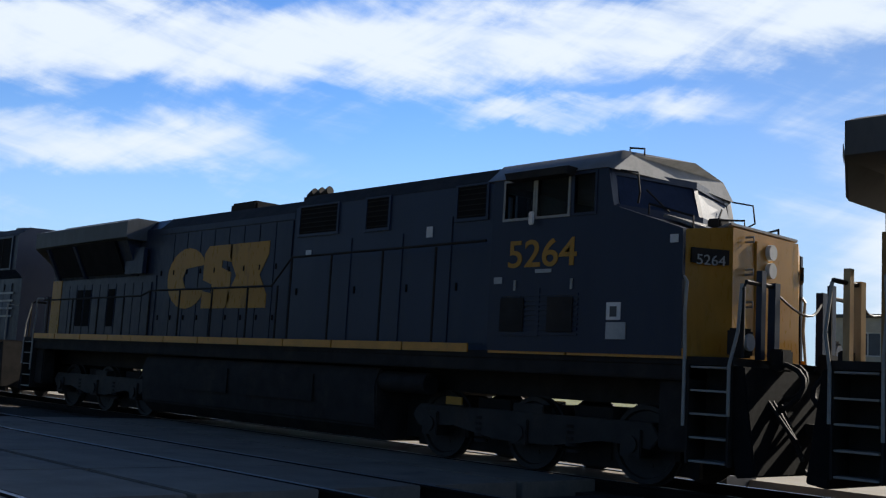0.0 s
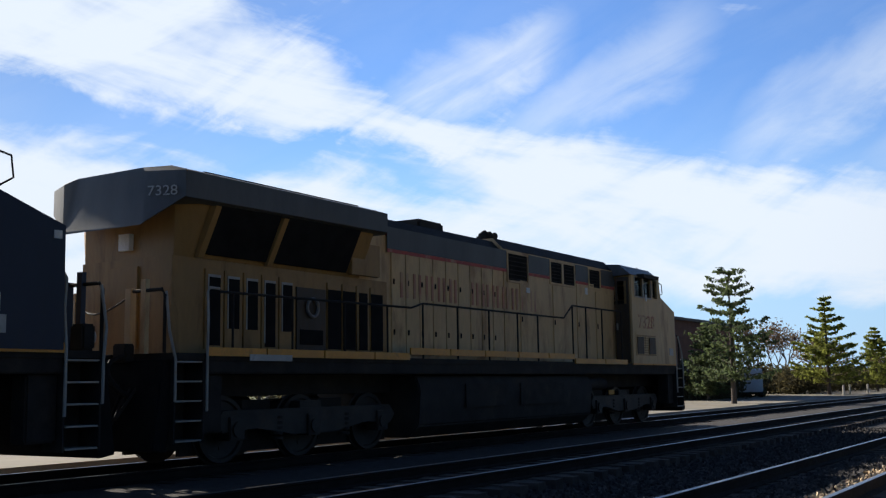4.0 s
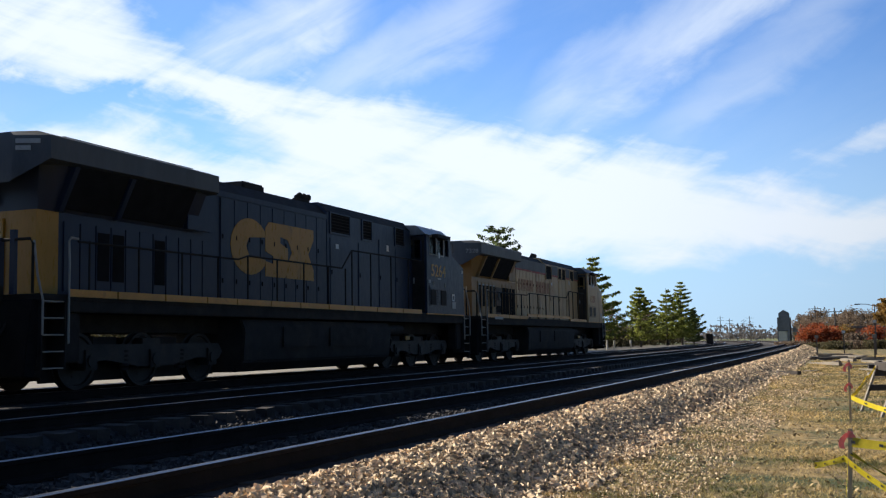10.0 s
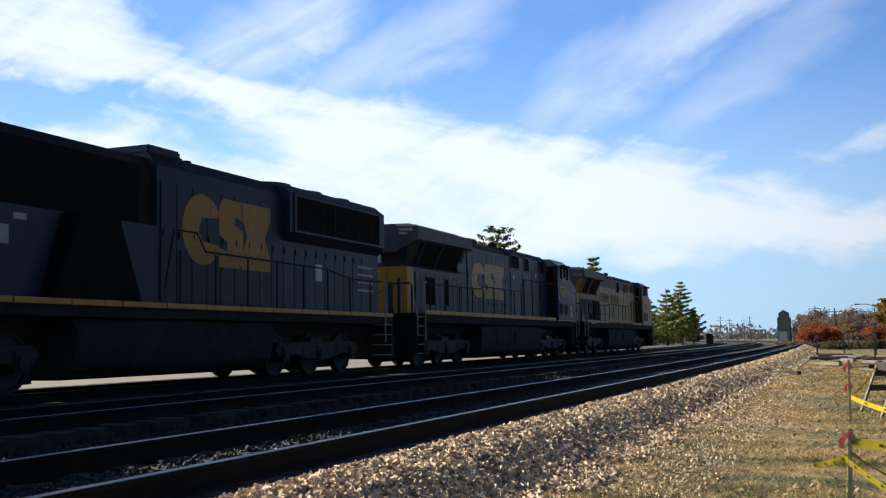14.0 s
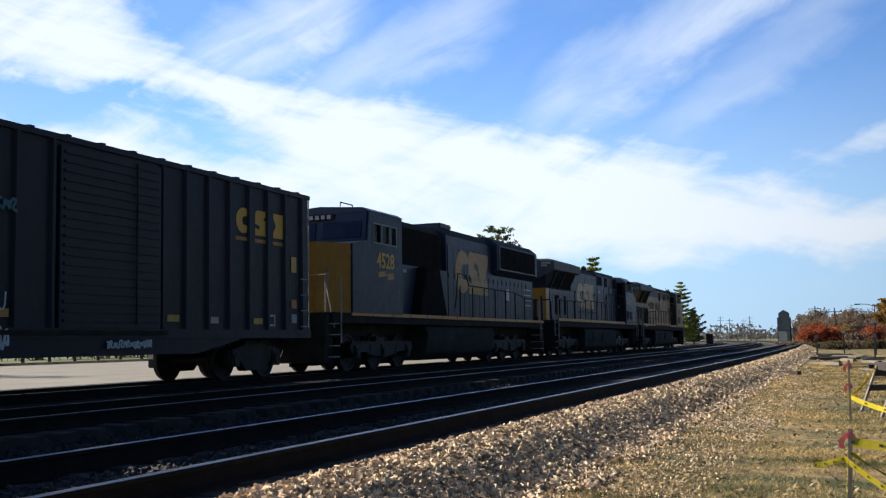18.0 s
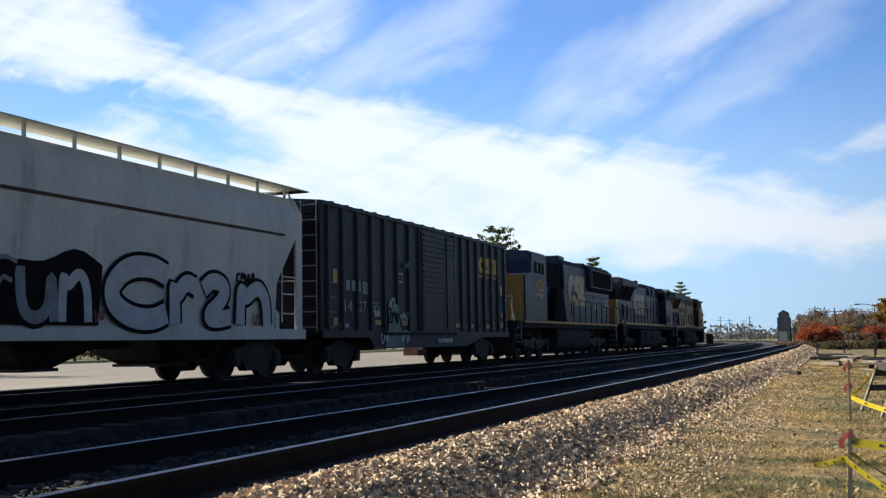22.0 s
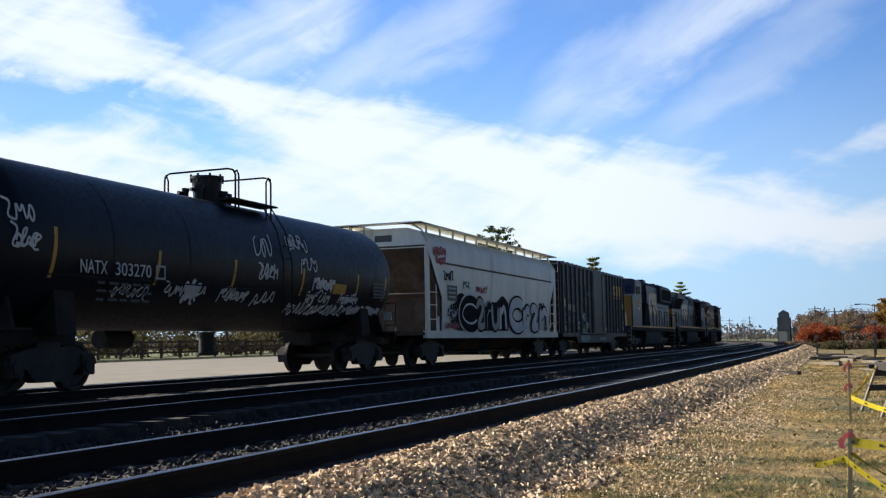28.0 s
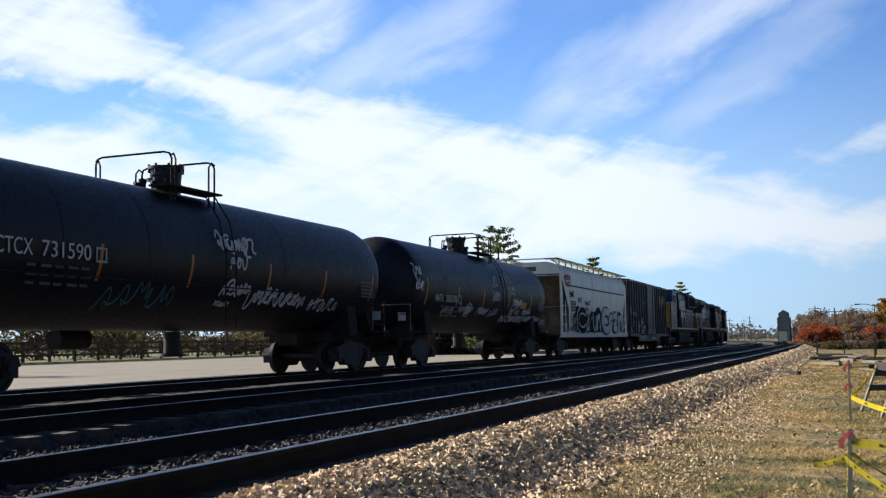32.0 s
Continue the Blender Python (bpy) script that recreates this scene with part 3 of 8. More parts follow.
strip("ballast_shoulder", [(3.62, -0.155), (3.45, -0.16), (3.14, -0.212), (2.65, -0.44), (2.3, -0.50)], 34, 160, M["shoulder"], "brown crushed stone shoulder running off beside the near track", "ballast", noise_z=0.03, step=0.8)
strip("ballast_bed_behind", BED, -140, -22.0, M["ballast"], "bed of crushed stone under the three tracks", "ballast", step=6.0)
strip("pavement", [(45, -0.12), (30, -0.10), (17.4, -0.10), (17.3, -0.3)], -80, 150, M["concrete"], "wide pale concrete parking area beside the tracks", "pavement", step=6.0)
strip("verge", [(400, -0.2), (120, -0.06), (62, -0.02), (45.3, 0.02), (45.0, -0.12)], -200, 420, M["lawn"], "grass verge with dry patches behind the paving", "grass", step=8.0)


# ---- tracks ----
RAIL = [(-0.075, -0.172), (0.075, -0.172), (0.075, -0.155), (0.012, -0.13), (0.012, -0.045), (0.036, -0.035), (0.036, -0.004),
        (-0.036, -0.004), (-0.036, -0.035), (-0.012, -0.045), (-0.012, -0.13), (-0.075, -0.155)]
HEAD = [(-0.034, -0.004), (0.034, -0.004), (0.026, 0.0), (-0.026, 0.0)]


def make_track(name, lateral):
    track = thing(name, "railway track with worn steel rails on timber ties", "railway track", "tracks", pose(0, 0, 0))
    tagged(track, kind="structure")
    for side in (-1, 1):
        rail = closed_strip("rail", [(lateral + side * GAUGE + a, z) for a, z in RAIL], -140, 330, M["rail"], track, 3.0)
        closed_strip("rail_head", [(lateral + side * GAUGE + a, z) for a, z in HEAD], -140, 330, M["railtop"], rail, 3.0)
    verts, faces = [], []
    rng = random.Random(int(lateral * 10))
    a = -60.0
    while a < 300:
        a += 0.53
        if -21.5 < a < -9.3:
            continue
        c, h = along(a, lateral)
        m = pose(c.x, c.y, 0, 0, 0, h + rng.uniform(-0.8, 0.8))
        k = len(verts)
        for x in (-0.115, 0.115):
            for y in (-1.3, 1.3):
                for z in (-0.3, -0.165 + rng.uniform(-0.012, 0.008)):
                    verts.append(m @ Vector((x, y, z)))
        faces += [tuple(k + i for i in f) for f in ((0, 1, 3, 2), (4, 6, 7, 5), (0, 4, 5, 1), (2, 3, 7, 6), (1, 5, 7, 3))]
    me = bpy.data.meshes.new("ties")
    me.from_pydata(verts, [], faces)
    me.materials.append(M["tie"])
    ties = new("ties", me)
    ties.parent = track
    tagged(ties, "dark creosoted timber ties", kind="stuff")


make_track("track_far", FAR_TRACK)
make_track("track_middle", MID_TRACK)
make_track("track_near", NEAR_TRACK)


def grade_crossing():
    """Concrete panels between and beside the rails where a road crosses the tracks."""
    road = thing("grade_crossing", "level crossing of worn concrete panels over the tracks", "crossing", m=pose(0, 0, 0))
    tagged(road, kind="structure")
    for lat in (NEAR_TRACK, MID_TRACK, FAR_TRACK):
        for lo, hi in ((lat - 0.66, lat + 0.66), (lat - 2.33, lat - 0.83), (lat + 0.83, lat + 2.33)):
            for i in range(5):
                bm = bmesh.new()
                box(bm, -21.5 + i * 2.45, -21.5 + i * 2.45 + 2.42, lo, hi, -0.3, -0.012)
                part("panel", bm, M["crossing"], road, bevel=0.012, sharp=0)
    boxed("approach", (-21.5, -9.2, -12, 2.40, -0.75, -0.03), M["asphalt"], road, "asphalt approach road")
    boxed("approach", (-21.5, -9.2, 16.7, 17.6, -0.4, -0.03), M["asphalt"], road, "asphalt approach road")


grade_crossing()


# ---- running gear ----
WHEELS = []          # wheel sets, keyed at the end
CARS = []            # (thing, place along the train, half the distance between truck centres)


def wheel_mesh(name, r):
    bm = bmesh.new()
    ring = [(math.cos(2 * math.pi * i / 28), math.sin(2 * math.pi * i / 28)) for i in range(28)]
    for s in (-1, 1):
        rows = [(0.665, r + 0.028), (0.69, r + 0.028), (0.70, r), (0.80, r - 0.006), (0.80, r - 0.07), (0.765, r - 0.09), (0.755, 0.17), (0.80, 0.14), (0.80, 0.02)]
        loft(bm, [[(c * q, s * y, d * q) for c, d in ring] for y, q in rows])
        for i in range(5):
            t = 2 * math.pi * i / 5
            rod(bm, (math.cos(t) * r * 0.55, s * 0.742, math.sin(t) * r * 0.55), (math.cos(t) * r * 0.55, s * 0.768, math.sin(t) * r * 0.55), 0.035)
    rod(bm, (0, -0.98, 0), (0, 0.98, 0), 0.085, n=12)
    me = mesh_of(name, bm, M["steel"])
    return me


LOCO_WHEEL, CAR_WHEEL = wheel_mesh("loco_wheelset", 0.533), wheel_mesh("car_wheelset", 0.457)


def truck(parent, x, axles, r, me, name="truck"):
    """A bogie with cast side frames, springs, journals and its wheel sets."""
    reach = max(axles)
    frame_ob = boxed(name, (-0.3, 0.3, -1.0, 1.0, r, r + 0.42), M["steel"], parent, "oily cast steel truck", 0.015)
    frame_ob.matrix_local = pose(x, 0, 0)
    for s in (-1, 1):
        y0, y1 = (s * 0.88, s * 1.10) if s > 0 else (s * 1.10, s * 0.88)
        if len(axles) == 3:
            out = [(-reach - 0.45, r + 0.12), (-reach - 0.3, r + 0.30), (reach + 0.3, r + 0.30), (reach + 0.45, r + 0.12), (reach + 0.3, r - 0.05),
                   (reach - 0.5, r + 0.02), (0.6, r - 0.14), (-0.6, r - 0.14), (-reach + 0.5, r + 0.02), (-reach - 0.3, r - 0.05)]
        else:
            out = [(-reach - 0.28, r + 0.02), (-reach - 0.2, r + 0.2), (-0.42, r + 0.34), (0.42, r + 0.34), (reach + 0.2, r + 0.2), (reach + 0.28, r + 0.02),
                   (reach - 0.25, r - 0.02), (0.42, r - 0.27), (-0.42, r - 0.27), (-reach + 0.25, r - 0.02)]
        bm = bmesh.new()
        prism(bm, out, y0, y1)
        part("side_frame", bm, M["steel"], frame_ob, "oily cast side frame", bevel=0.015)
        for a in axles:
            boxed("journal_box", (a - 0.17, a + 0.17, s * 1.0 - 0.14, s * 1.0 + 0.14, r - 0.17, r + 0.2), M["steel"], frame_ob, "", 0.015)
    for s in (-1, 1):
        for a in ([-0.9, 0.9] if len(axles) == 3 else [-0.15, 0.15]):
            bm = bmesh.new()
            for i in range(5):
                rod(bm, (a, s * 1.02, r - 0.2 + i * 0.085), (a, s * 1.02, r - 0.155 + i * 0.085), 0.11 if len(axles) == 3 else 0.075, n=10)
            part("spring", bm, M["black"], frame_ob)
        for a in axles:
            bm = bmesh.new()
            rod(bm, (a, s * 1.12, r), (a, s * 1.17, r), 0.12, n=12)
            part("journal_cap", bm, M["steel"], frame_ob)
        for a in axles:
            boxed("brake_shoe", (a + r * 0.9, a + r * 0.9 + 0.09, s * 0.75 - 0.06, s * 0.75 + 0.06, r - 0.18, r + 0.2), M["black"], frame_ob)
    if len(axles) == 3:
        for a in (-1.0, 0.95, -2.75):
            bm = bmesh.new()
            loft(bm, [[(a + dx, y, 0.26), (a + dx, y, 0.98), (a - dx, y, 0.98), (a - dx, y, 0.26)] for y, dx in ((-0.66, 0.34), (-0.5, 0.44), (0.5, 0.44), (0.66, 0.34))])
            part("traction_motor", bm, M["black"], frame_ob)
        for s in (-1, 1):
            boxed("brake_rigging", (-reach - 0.75, reach + 0.75, s * 0.60 - 0.04, s * 0.60 + 0.04, 0.15, 0.50), M["black"], frame_ob)
    else:
        boxed("brake_beam", (-0.5, 0.5, -0.62, 0.62, 0.42, 0.52), M["black"], frame_ob)
    for a in axles:
        w = shared("wheelset", me, frame_ob, pose(a, 0, r))
        WHEELS.append((w, a, r))
    return frame_ob


def coupler(parent, x, s):
    """A knuckle coupler with its hose, at the end x; s: +1 front, -1 rear."""
    bm = bmesh.new()
    box(bm, min(x - s * 0.75, x - s * 0.12), max(x - s * 0.75, x - s * 0.12), -0.08, 0.08, 0.78, 0.95)
    prism(bm, [(x - s * 0.14, -0.16), (x + s * 0.02, -0.17), (x + s * 0.08, -0.02), (x + s * 0.02, 0.05), (x + s * 0.07, 0.15), (x - s * 0.02, 0.2), (x - s * 0.14, 0.14)], 0.72, 1.0, "z")
    part("coupler", bm, M["steel"], parent, bevel=0.012)
    pts = [(x - s * (0.55 - 0.55 * t), -0.28 + 0.2 * t, 0.86 - 0.55 * math.sin(math.pi * min(t * 0.8, 1))) for t in np.linspace(0, 1, 9)]
    rods("air_hose", [pts], 0.028, M["black"], parent)


# ---- locomotives ----
def es_locomotive(name, label, x0, body, hood, wing, roof, sill, number, extra):
    """A six-axle freight locomotive with a wide nose and overhanging radiator wings; x forward, rail top at z 0."""
    lo = thing(name, label, "locomotive", "locomotives")
    CARS.append((lo, x0, 6.9))
    coupler(lo, 11.12, 1), coupler(lo, -11.12, -1)
    # underframe, sills and pilots
    bm = bmesh.new()
    box(bm, -9.95, 9.95, -1.46, 1.46, 1.40, 1.60)
    box(bm, -10.6, 10.6, -0.7, 0.7, 1.05, 1.55)
    part("underframe", bm, M["black"], lo, bevel=0.02)
    boxed("deck", (-10.55, 10.55, -1.47, 1.47, 1.60, 1.70), M["black"], lo)
    for s in (-1, 1):
        cuts = [-9.9, -8.6, -7.15, -5.7, -4.55, -3.1, -1.7, -0.2, 1.3, 2.75, 4.6, 6.1, 6.5, 8.0, 9.94]
        for i, (a, b) in enumerate(zip(cuts, cuts[1:])):
            if b - a < 0.5:
                continue
            up = sill if -4.6 < a < 2.7 else 0.0
            boxed("sill_stripe", (a + 0.02, b - 0.02, s * 1.50 - 0.015, s * 1.50 + 0.015, 1.665 + up, 1.79 + up), M["sillorange"], lo, "orange-yellow sill stripe")
    # pilots with snow plough, steps and grab irons
    for e in (-1, 1):
        bm = bmesh.new()
        prism(bm, [(e * 10.50, 1.6), (e * 10.66, 1.6), (e * 10.84, 0.32), (e * 10.58, 0.28), (e * 10.50, 0.7)], -1.4, 1.4)
        part("pilot", bm, M["hole"], lo, bevel=0.015)
        for s in (-1, 1):
            for i in range(5):
                boxed("step", (min(e * 9.97, e * 10.48), max(e * 9.97, e * 10.48), s * 1.28 - 0.2, s * 1.28 + 0.2, 0.42 + i * 0.285, 0.445 + i * 0.285), M["railing"], lo, "worn pale step tread", 0.006)
            for xx in (9.92, 10.49):
                boxed("step_side", (min(e * xx, e * (xx + 0.03)), max(e * xx, e * (xx + 0.03)), s * 1.28 - 0.2, s * 1.28 + 0.2, 0.40, 1.6), M["black"], lo)
            boxed("sand_box", (min(e * 9.44, e * 9.915), max(e * 9.44, e * 9.915), s * 1.22 - 0.16, s * 1.22 + 0.16, 0.52, 1.39), M["black"], lo, "black box ahead of the truck", 0.03)
            boxed("step_back", (min(e * 9.95, e * 10.49), max(e * 9.95, e * 10.49), s * 1.06 - 0.015, s * 1.06 + 0.015, 0.40, 1.6), M["black"], lo)
            rods("grab_iron", [[(e * 9.62, s * 1.46, 2.64), (e * 9.86, s * 1.5, 2.64), (e * 9.90, s * 1.5, 2.58), (e * 9.88, s * 1.5, 2.2), (e * 9.91, s * 1.52, 1.75), (e * 9.91, s * 1.52, 0.85)]], 0.022, M["railing"], lo, "pale bent grab iron")
            rods("grab_iron", [[(e * 10.58, s * 1.35, 2.55), (e * 10.60, s * 1.45, 2.0), (e * 10.52, s * 1.5, 1.6), (e * 10.52, s * 1.5, 1.0)]], 0.022, M["railing"], lo, "pale bent grab iron")
            boxed("end_post", (min(e * 10.55, e * 10.65), max(e * 10.55, e * 10.65), s * 0.62 - 0.06, s * 0.62 + 0.06, 1.7, 2.62), body, lo)
        for s in (-1, 1):
            rods("end_rail", [[(e * 10.6, s * 1.35, 1.7), (e * 10.6, s * 1.35, 2.5), (e * 10.6, s * 1.28, 2.58), (e * 10.6, s * 0.62, 2.58)]], 0.028, M["black"], lo)
            boxed("end_post", (min(e * 10.55, e * 10.63), max(e * 10.55, e * 10.63), s * 0.92 - 0.05, s * 0.92 + 0.05, 1.7, 2.74), body, lo)
            bm = bmesh.new()
            tube(bm, [(e * (10.66 + 0.42 * math.sin(t)), s * 0.75 + 0.10 * math.sin(2 * t), 1.38 + 0.30 * math.cos(t)) for t in np.linspace(0, math.pi, 9)], 0.036)
            part("control_cable", bm, M["black"], lo, "thick looped control cable")
            bm = bmesh.new()
            tube(bm, [(e * (10.70 + 0.26 * math.sin(t)), s * 0.45 + 0.10 * math.cos(t), 1.45 + 0.22 * math.cos(t)) for t in np.linspace(-2.2, 3.2, 13)], 0.03)
            part("control_cable", bm, M["black"], lo, "thick looped control cable")
            boxed("cable_box", (min(e * 10.62, e * 10.80), max(e * 10.62, e * 10.80), s * 0.62 - 0.14, s * 0.62 + 0.14, 1.58, 1.84), M["black"], lo, "", 0.02)
        if e > 0:
            for s in (-1, 1):
                boxed("lamp_housing", (10.34, 10.56, s * 1.15 - 0.14, s * 1.15 + 0.14, 1.71, 2.05), M["black"], lo, "black box round a low front lamp", 0.03)
                bm = bmesh.new()
                rod(bm, (10.555, s * 1.15, 1.89), (10.60, s * 1.15, 1.89), 0.10, n=14)
                part("front_lamp", bm, M["offwhite"], lo, "round pale unlit front lamp")
        sag = [(e * (10.62 + 0.1 * math.sin(math.pi * t)), -0.6 + 1.2 * t, 2.5 - 0.22 * math.sin(math.pi * t)) for t in np.linspace(0, 1, 9)]
        rods("safety_chain", [sag], 0.016, M["steel"], lo)
        hoses = [[(e * (10.66 + 0.38 * math.sin(math.pi * t)), y + 0.12 * t, 1.25 - d * math.sin(math.pi * t)) for t in np.linspace(0, 1, 8)] for y, d in ((-0.9, 0.5), (-0.7, 0.75), (0.6, 0.55), (0.8, 0.7))]
        for h in hoses:
            rods("brake_hose", [h], 0.026, M["black"], lo)
    # trucks, tank and reservoirs
    for x in (-6.9, 6.9):
        truck(lo, x, (-1.95, -0.05, 1.95), 0.533, LOCO_WHEEL)
    bm = bmesh.new()
    prism(bm, [(-1.32, 1.36), (-1.42, 1.1), (-1.36, 0.40), (-1.1, 0.17), (1.1, 0.17), (1.36, 0.40), (1.42, 1.1), (1.32, 1.36)], -4.1, 3.9, "x")
    part("fuel_tank", bm, M["black"], lo, bevel=0.03)
    for s in (-1, 1):
        boxed("tank_panel", (-2.4, -0.6, s * 1.43 - 0.01, s * 1.43 + 0.01, 0.72, 1.2), M["black"], lo)
        boxed("tank_panel", (0.0, 2.2, s * 1.43 - 0.01, s * 1.43 + 0.01, 0.72, 1.2), M["black"], lo)
        bm = bmesh.new()
        rod(bm, (3.5, s * 1.2, 1.15), (5.0, s * 1.2, 1.15), 0.17, n=14)
        part("air_reservoir", bm, M["black"], lo)
        boxed("marker", (5.4, 5.75, s * 1.22 - 0.012, s * 1.22 + 0.012, 0.86, 0.98), M["gold"], lo)
    # cab: hollow, with windows on both sides
    wins = [(6.75, 7.30, 3.52, 4.03), (7.38, 7.95, 3.52, 4.03), (8.06, 8.42, 3.52, 4.03)]
    for s in (-1, 1):
        bm = bmesh.new()
        panel(bm, 6.50, 8.55, 1.70, 4.10, s * 1.5 - 0.03, s * 1.5 + 0.03, wins)
        prism(bm, [(8.55, 1.70), (9.86, 1.70), (9.84, 3.22), (8.74, 3.58), (8.62, 4.10), (8.55, 4.10)], s * 1.5 - 0.03, s * 1.5 + 0.03)
        part("cab_side", bm, body, lo)
        for i, w in enumerate(wins):
            bm = bmesh.new()
            panel(bm, w[0] - 0.035, w[1] + 0.035, w[2] - 0.035, w[3] + 0.035, s * 1.515 - 0.03, s * 1.515 + 0.03, [w])
            f = part("window_frame", bm, M["railing"] if i < 2 else body, lo)
            boxed("pane", (w[0] + 0.002, w[1] - 0.002, s * 1.48 - 0.006, s * 1.48 + 0.006, w[2] + 0.002, w[3] - 0.002), M["glass"], f)
        bm = bmesh.new()
        prism(bm, [(6.9, 4.12), (8.1, 4.12), (8.05, 4.02), (6.95, 4.02)], s * 1.53, s * 1.75)
        part("sun_visor", bm, M["black"], lo)
        boxed("mirror", (7.30, 7.40, s * 1.62 - 0.02, s * 1.62 + 0.02, 3.40, 3.58), M["white"], lo, "white wing mirror", 0.015)
        bm = bmesh.new()
        panel(bm, 6.7, 7.5, 1.9, 2.55, s * 1.535 - 0.008, s * 1.535 + 0.008, [(6.78 + 0.36 * i, 7.04 + 0.36 * i, 1.98, 2.45) for i in range(2)])
        part("louvre_frame", bm, body, lo)
        bm = bmesh.new()
        for j in range(9):
            box(bm, 6.75, 8.2, s * 1.535 - 0.012, s * 1.535 + 0.012, 1.92 + j * 0.065, 1.95 + j * 0.065)
        part("cab_louvre", bm, M["blue"] if body == M["blue"] else M["armour"], lo)
    bm = bmesh.new()
    panel(bm, -1.47, 1.47, 1.70, 4.10, 6.50, 6.56, [(-1.3, -0.8, 3.3, 3.95), (0.8, 1.3, 3.3, 3.95)])
    for v in bm.verts:
        v.co.x, v.co.y = v.co.y, v.co.x
    # yellow unit: back wall in a darker yellow for the shade behind the cab
    part("cab_back", bm, hood["rear"] if body == M["cream"] else body, lo)
    # door colour carries the shade of the recess behind the cab
    dark = M["dark_brown"] if body == M["cream"] else M["black"]
    for s in (-1, 1):
        bm = bmesh.new()
        panel(bm, s * 1.25 - 0.20, s * 1.25 + 0.20, 1.74, 4.02, 6.455, 6.498, [(s * 1.25 - 0.14, s * 1.25 + 0.14, 3.3, 3.92)])
        for v in bm.verts:
            v.co.x, v.co.y = v.co.y, v.co.x
        d = part("cab_door", bm, dark, lo, "rear door of the cab, coloured dark for the recess shade")
        boxed("handle", (6.42, 6.455, s * 1.10 - 0.02, s * 1.10 + 0.02, 2.6, 2.78), M["railing"], d)
        for a, b in ((6.76, 7.22), (7.66, 8.12)):
            boxed("cab_vent", (a, b, s * 1.55 - 0.012, s * 1.55 + 0.012, 1.96, 2.42), dark, lo, "dark screened vent", 0.006)
    bm = bmesh.new()
    loft(bm, [[(x, -1.56, 4.08), (x, -1.22, 4.36), (x, 0, 4.44), (x, 1.22, 4.36), (x, 1.56, 4.08), (x, 0, 4.02)] for x in (6.38, 8.62)] +
         [[(8.70, -1.5, 4.06), (8.72, -1.16, 4.30), (8.98, 0, 4.36), (8.72, 1.16, 4.30), (8.70, 1.5, 4.06), (8.98, 0, 4.03)]])
    part("cab_roof", bm, roof, lo, "dusty cab roof")
    boxed("cab_floor", (6.5, 9.0, -1.45, 1.45, 1.72, 1.9), M["black"], lo)
    boxed("control_desk", (8.2, 8.75, -1.2, -0.3, 1.9, 3.35), M["black"], lo, "", 0.03)
    for y in (-0.95, 0.95):
        seat = boxed("cab_seat", (7.2, 7.7, y - 0.25, y + 0.25, 2.6, 2.75), M["black"], lo, "", 0.03)
        boxed("seat_back", (7.1, 7.22, y - 0.24, y + 0.24, 2.7, 3.45), M["black"], seat, "", 0.03)
    # windshield and nose
    bm = bmesh.new()
    for y, xb, xt in ((-1.44, 8.72, 8.60), (0.0, 9.10, 8.94), (1.44, 8.72, 8.60)):
        loft(bm, [[(x - 0.05, y - 0.05, z), (x + 0.03, y - 0.05, z), (x + 0.03, y + 0.05, z), (x - 0.05, y + 0.05, z)] for x, z in ((xb, 3.5), (xt, 4.09))])
    for s in (-1, 1):
        for z0, z1, dx in ((3.48, 3.60, 0.0), (4.00, 4.09, -0.12)):
            loft(bm, [[(x + dx - 0.04, s * y, z0), (x + dx + 0.035, s * y, z0), (x + dx + 0.035, s * y, z1), (x + dx - 0.04, s * y, z1)] for x, y in ((8.72, 1.46), (9.10, 0.0))])
    part("windshield_frame", bm, body, lo)
    for s in (-1, 1):
        bm = bmesh.new()
        loft(bm, [[(8.735, s * 1.39, 3.60), (8.745, s * 1.39, 3.60), (8.635, s * 1.39, 4.0), (8.625, s * 1.39, 4.0)], [(9.09, s * 0.05, 3.60), (9.10, s * 0.05, 3.60), (8.96, s * 0.05, 4.0), (8.95, s * 0.05, 4.0)]])
        part("windshield", bm, M["shield"], lo, "dark tinted windshield pane")
        rods("wiper", [[(8.98, s * 0.6, 3.60), (8.84, s * 0.95, 3.86)]], 0.012, M["black"], lo)
    nose = [[(8.66, -1.47, 1.7), (8.66, 1.47, 1.7), (8.66, 1.47, 3.58), (8.66, -1.47, 3.58)], [(9.82, -1.47, 1.7), (9.82, 1.47, 1.7), (9.82, 1.47, 3.22), (9.82, -1.47, 3.22)],
            [(10.16, -0.86, 1.7), (10.16, 0.86, 1.7), (10.13, 0.84, 3.3), (10.13, -0.84, 3.3)]]
    bm = bmesh.new()
    loft(bm, nose[:2])
    part("nose_rear", bm, body, lo)
    bm = bmesh.new()
    loft(bm, [[(x + 0.003, y, z) for x, y, z in nose[1]], nose[2]])
    part("nose_front", bm, extra["nose"], lo, "yellow nose front", sharp=12)
    bm = bmesh.new()
    prism(bm, [(9.06, 3.50), (9.83, 3.25), (10.11, 3.33), (10.11, 3.36), (9.84, 3.29), (9.08, 3.54)], -0.86, 0.86)
    part("nose_top", bm, roof, lo)
    boxed("nose_door", (10.13, 10.165, -0.32, 0.32, 1.8, 3.2), extra["nose"], lo, "", 0.01)
    for z in (2.85, 3.08):
        bm = bmesh.new()
        rod(bm, (10.13, 0.0, z), (10.23, 0.0, z), 0.1, n=14)
        part("headlight", bm, M["white"], lo)
    for s in (-1, 1):
        ang = math.atan2(0.62, 0.5)
        box_plate = boxed("number_board", (-0.26, 0.26, -0.02, 0.02, 2.82, 3.0), M["black"], lo)
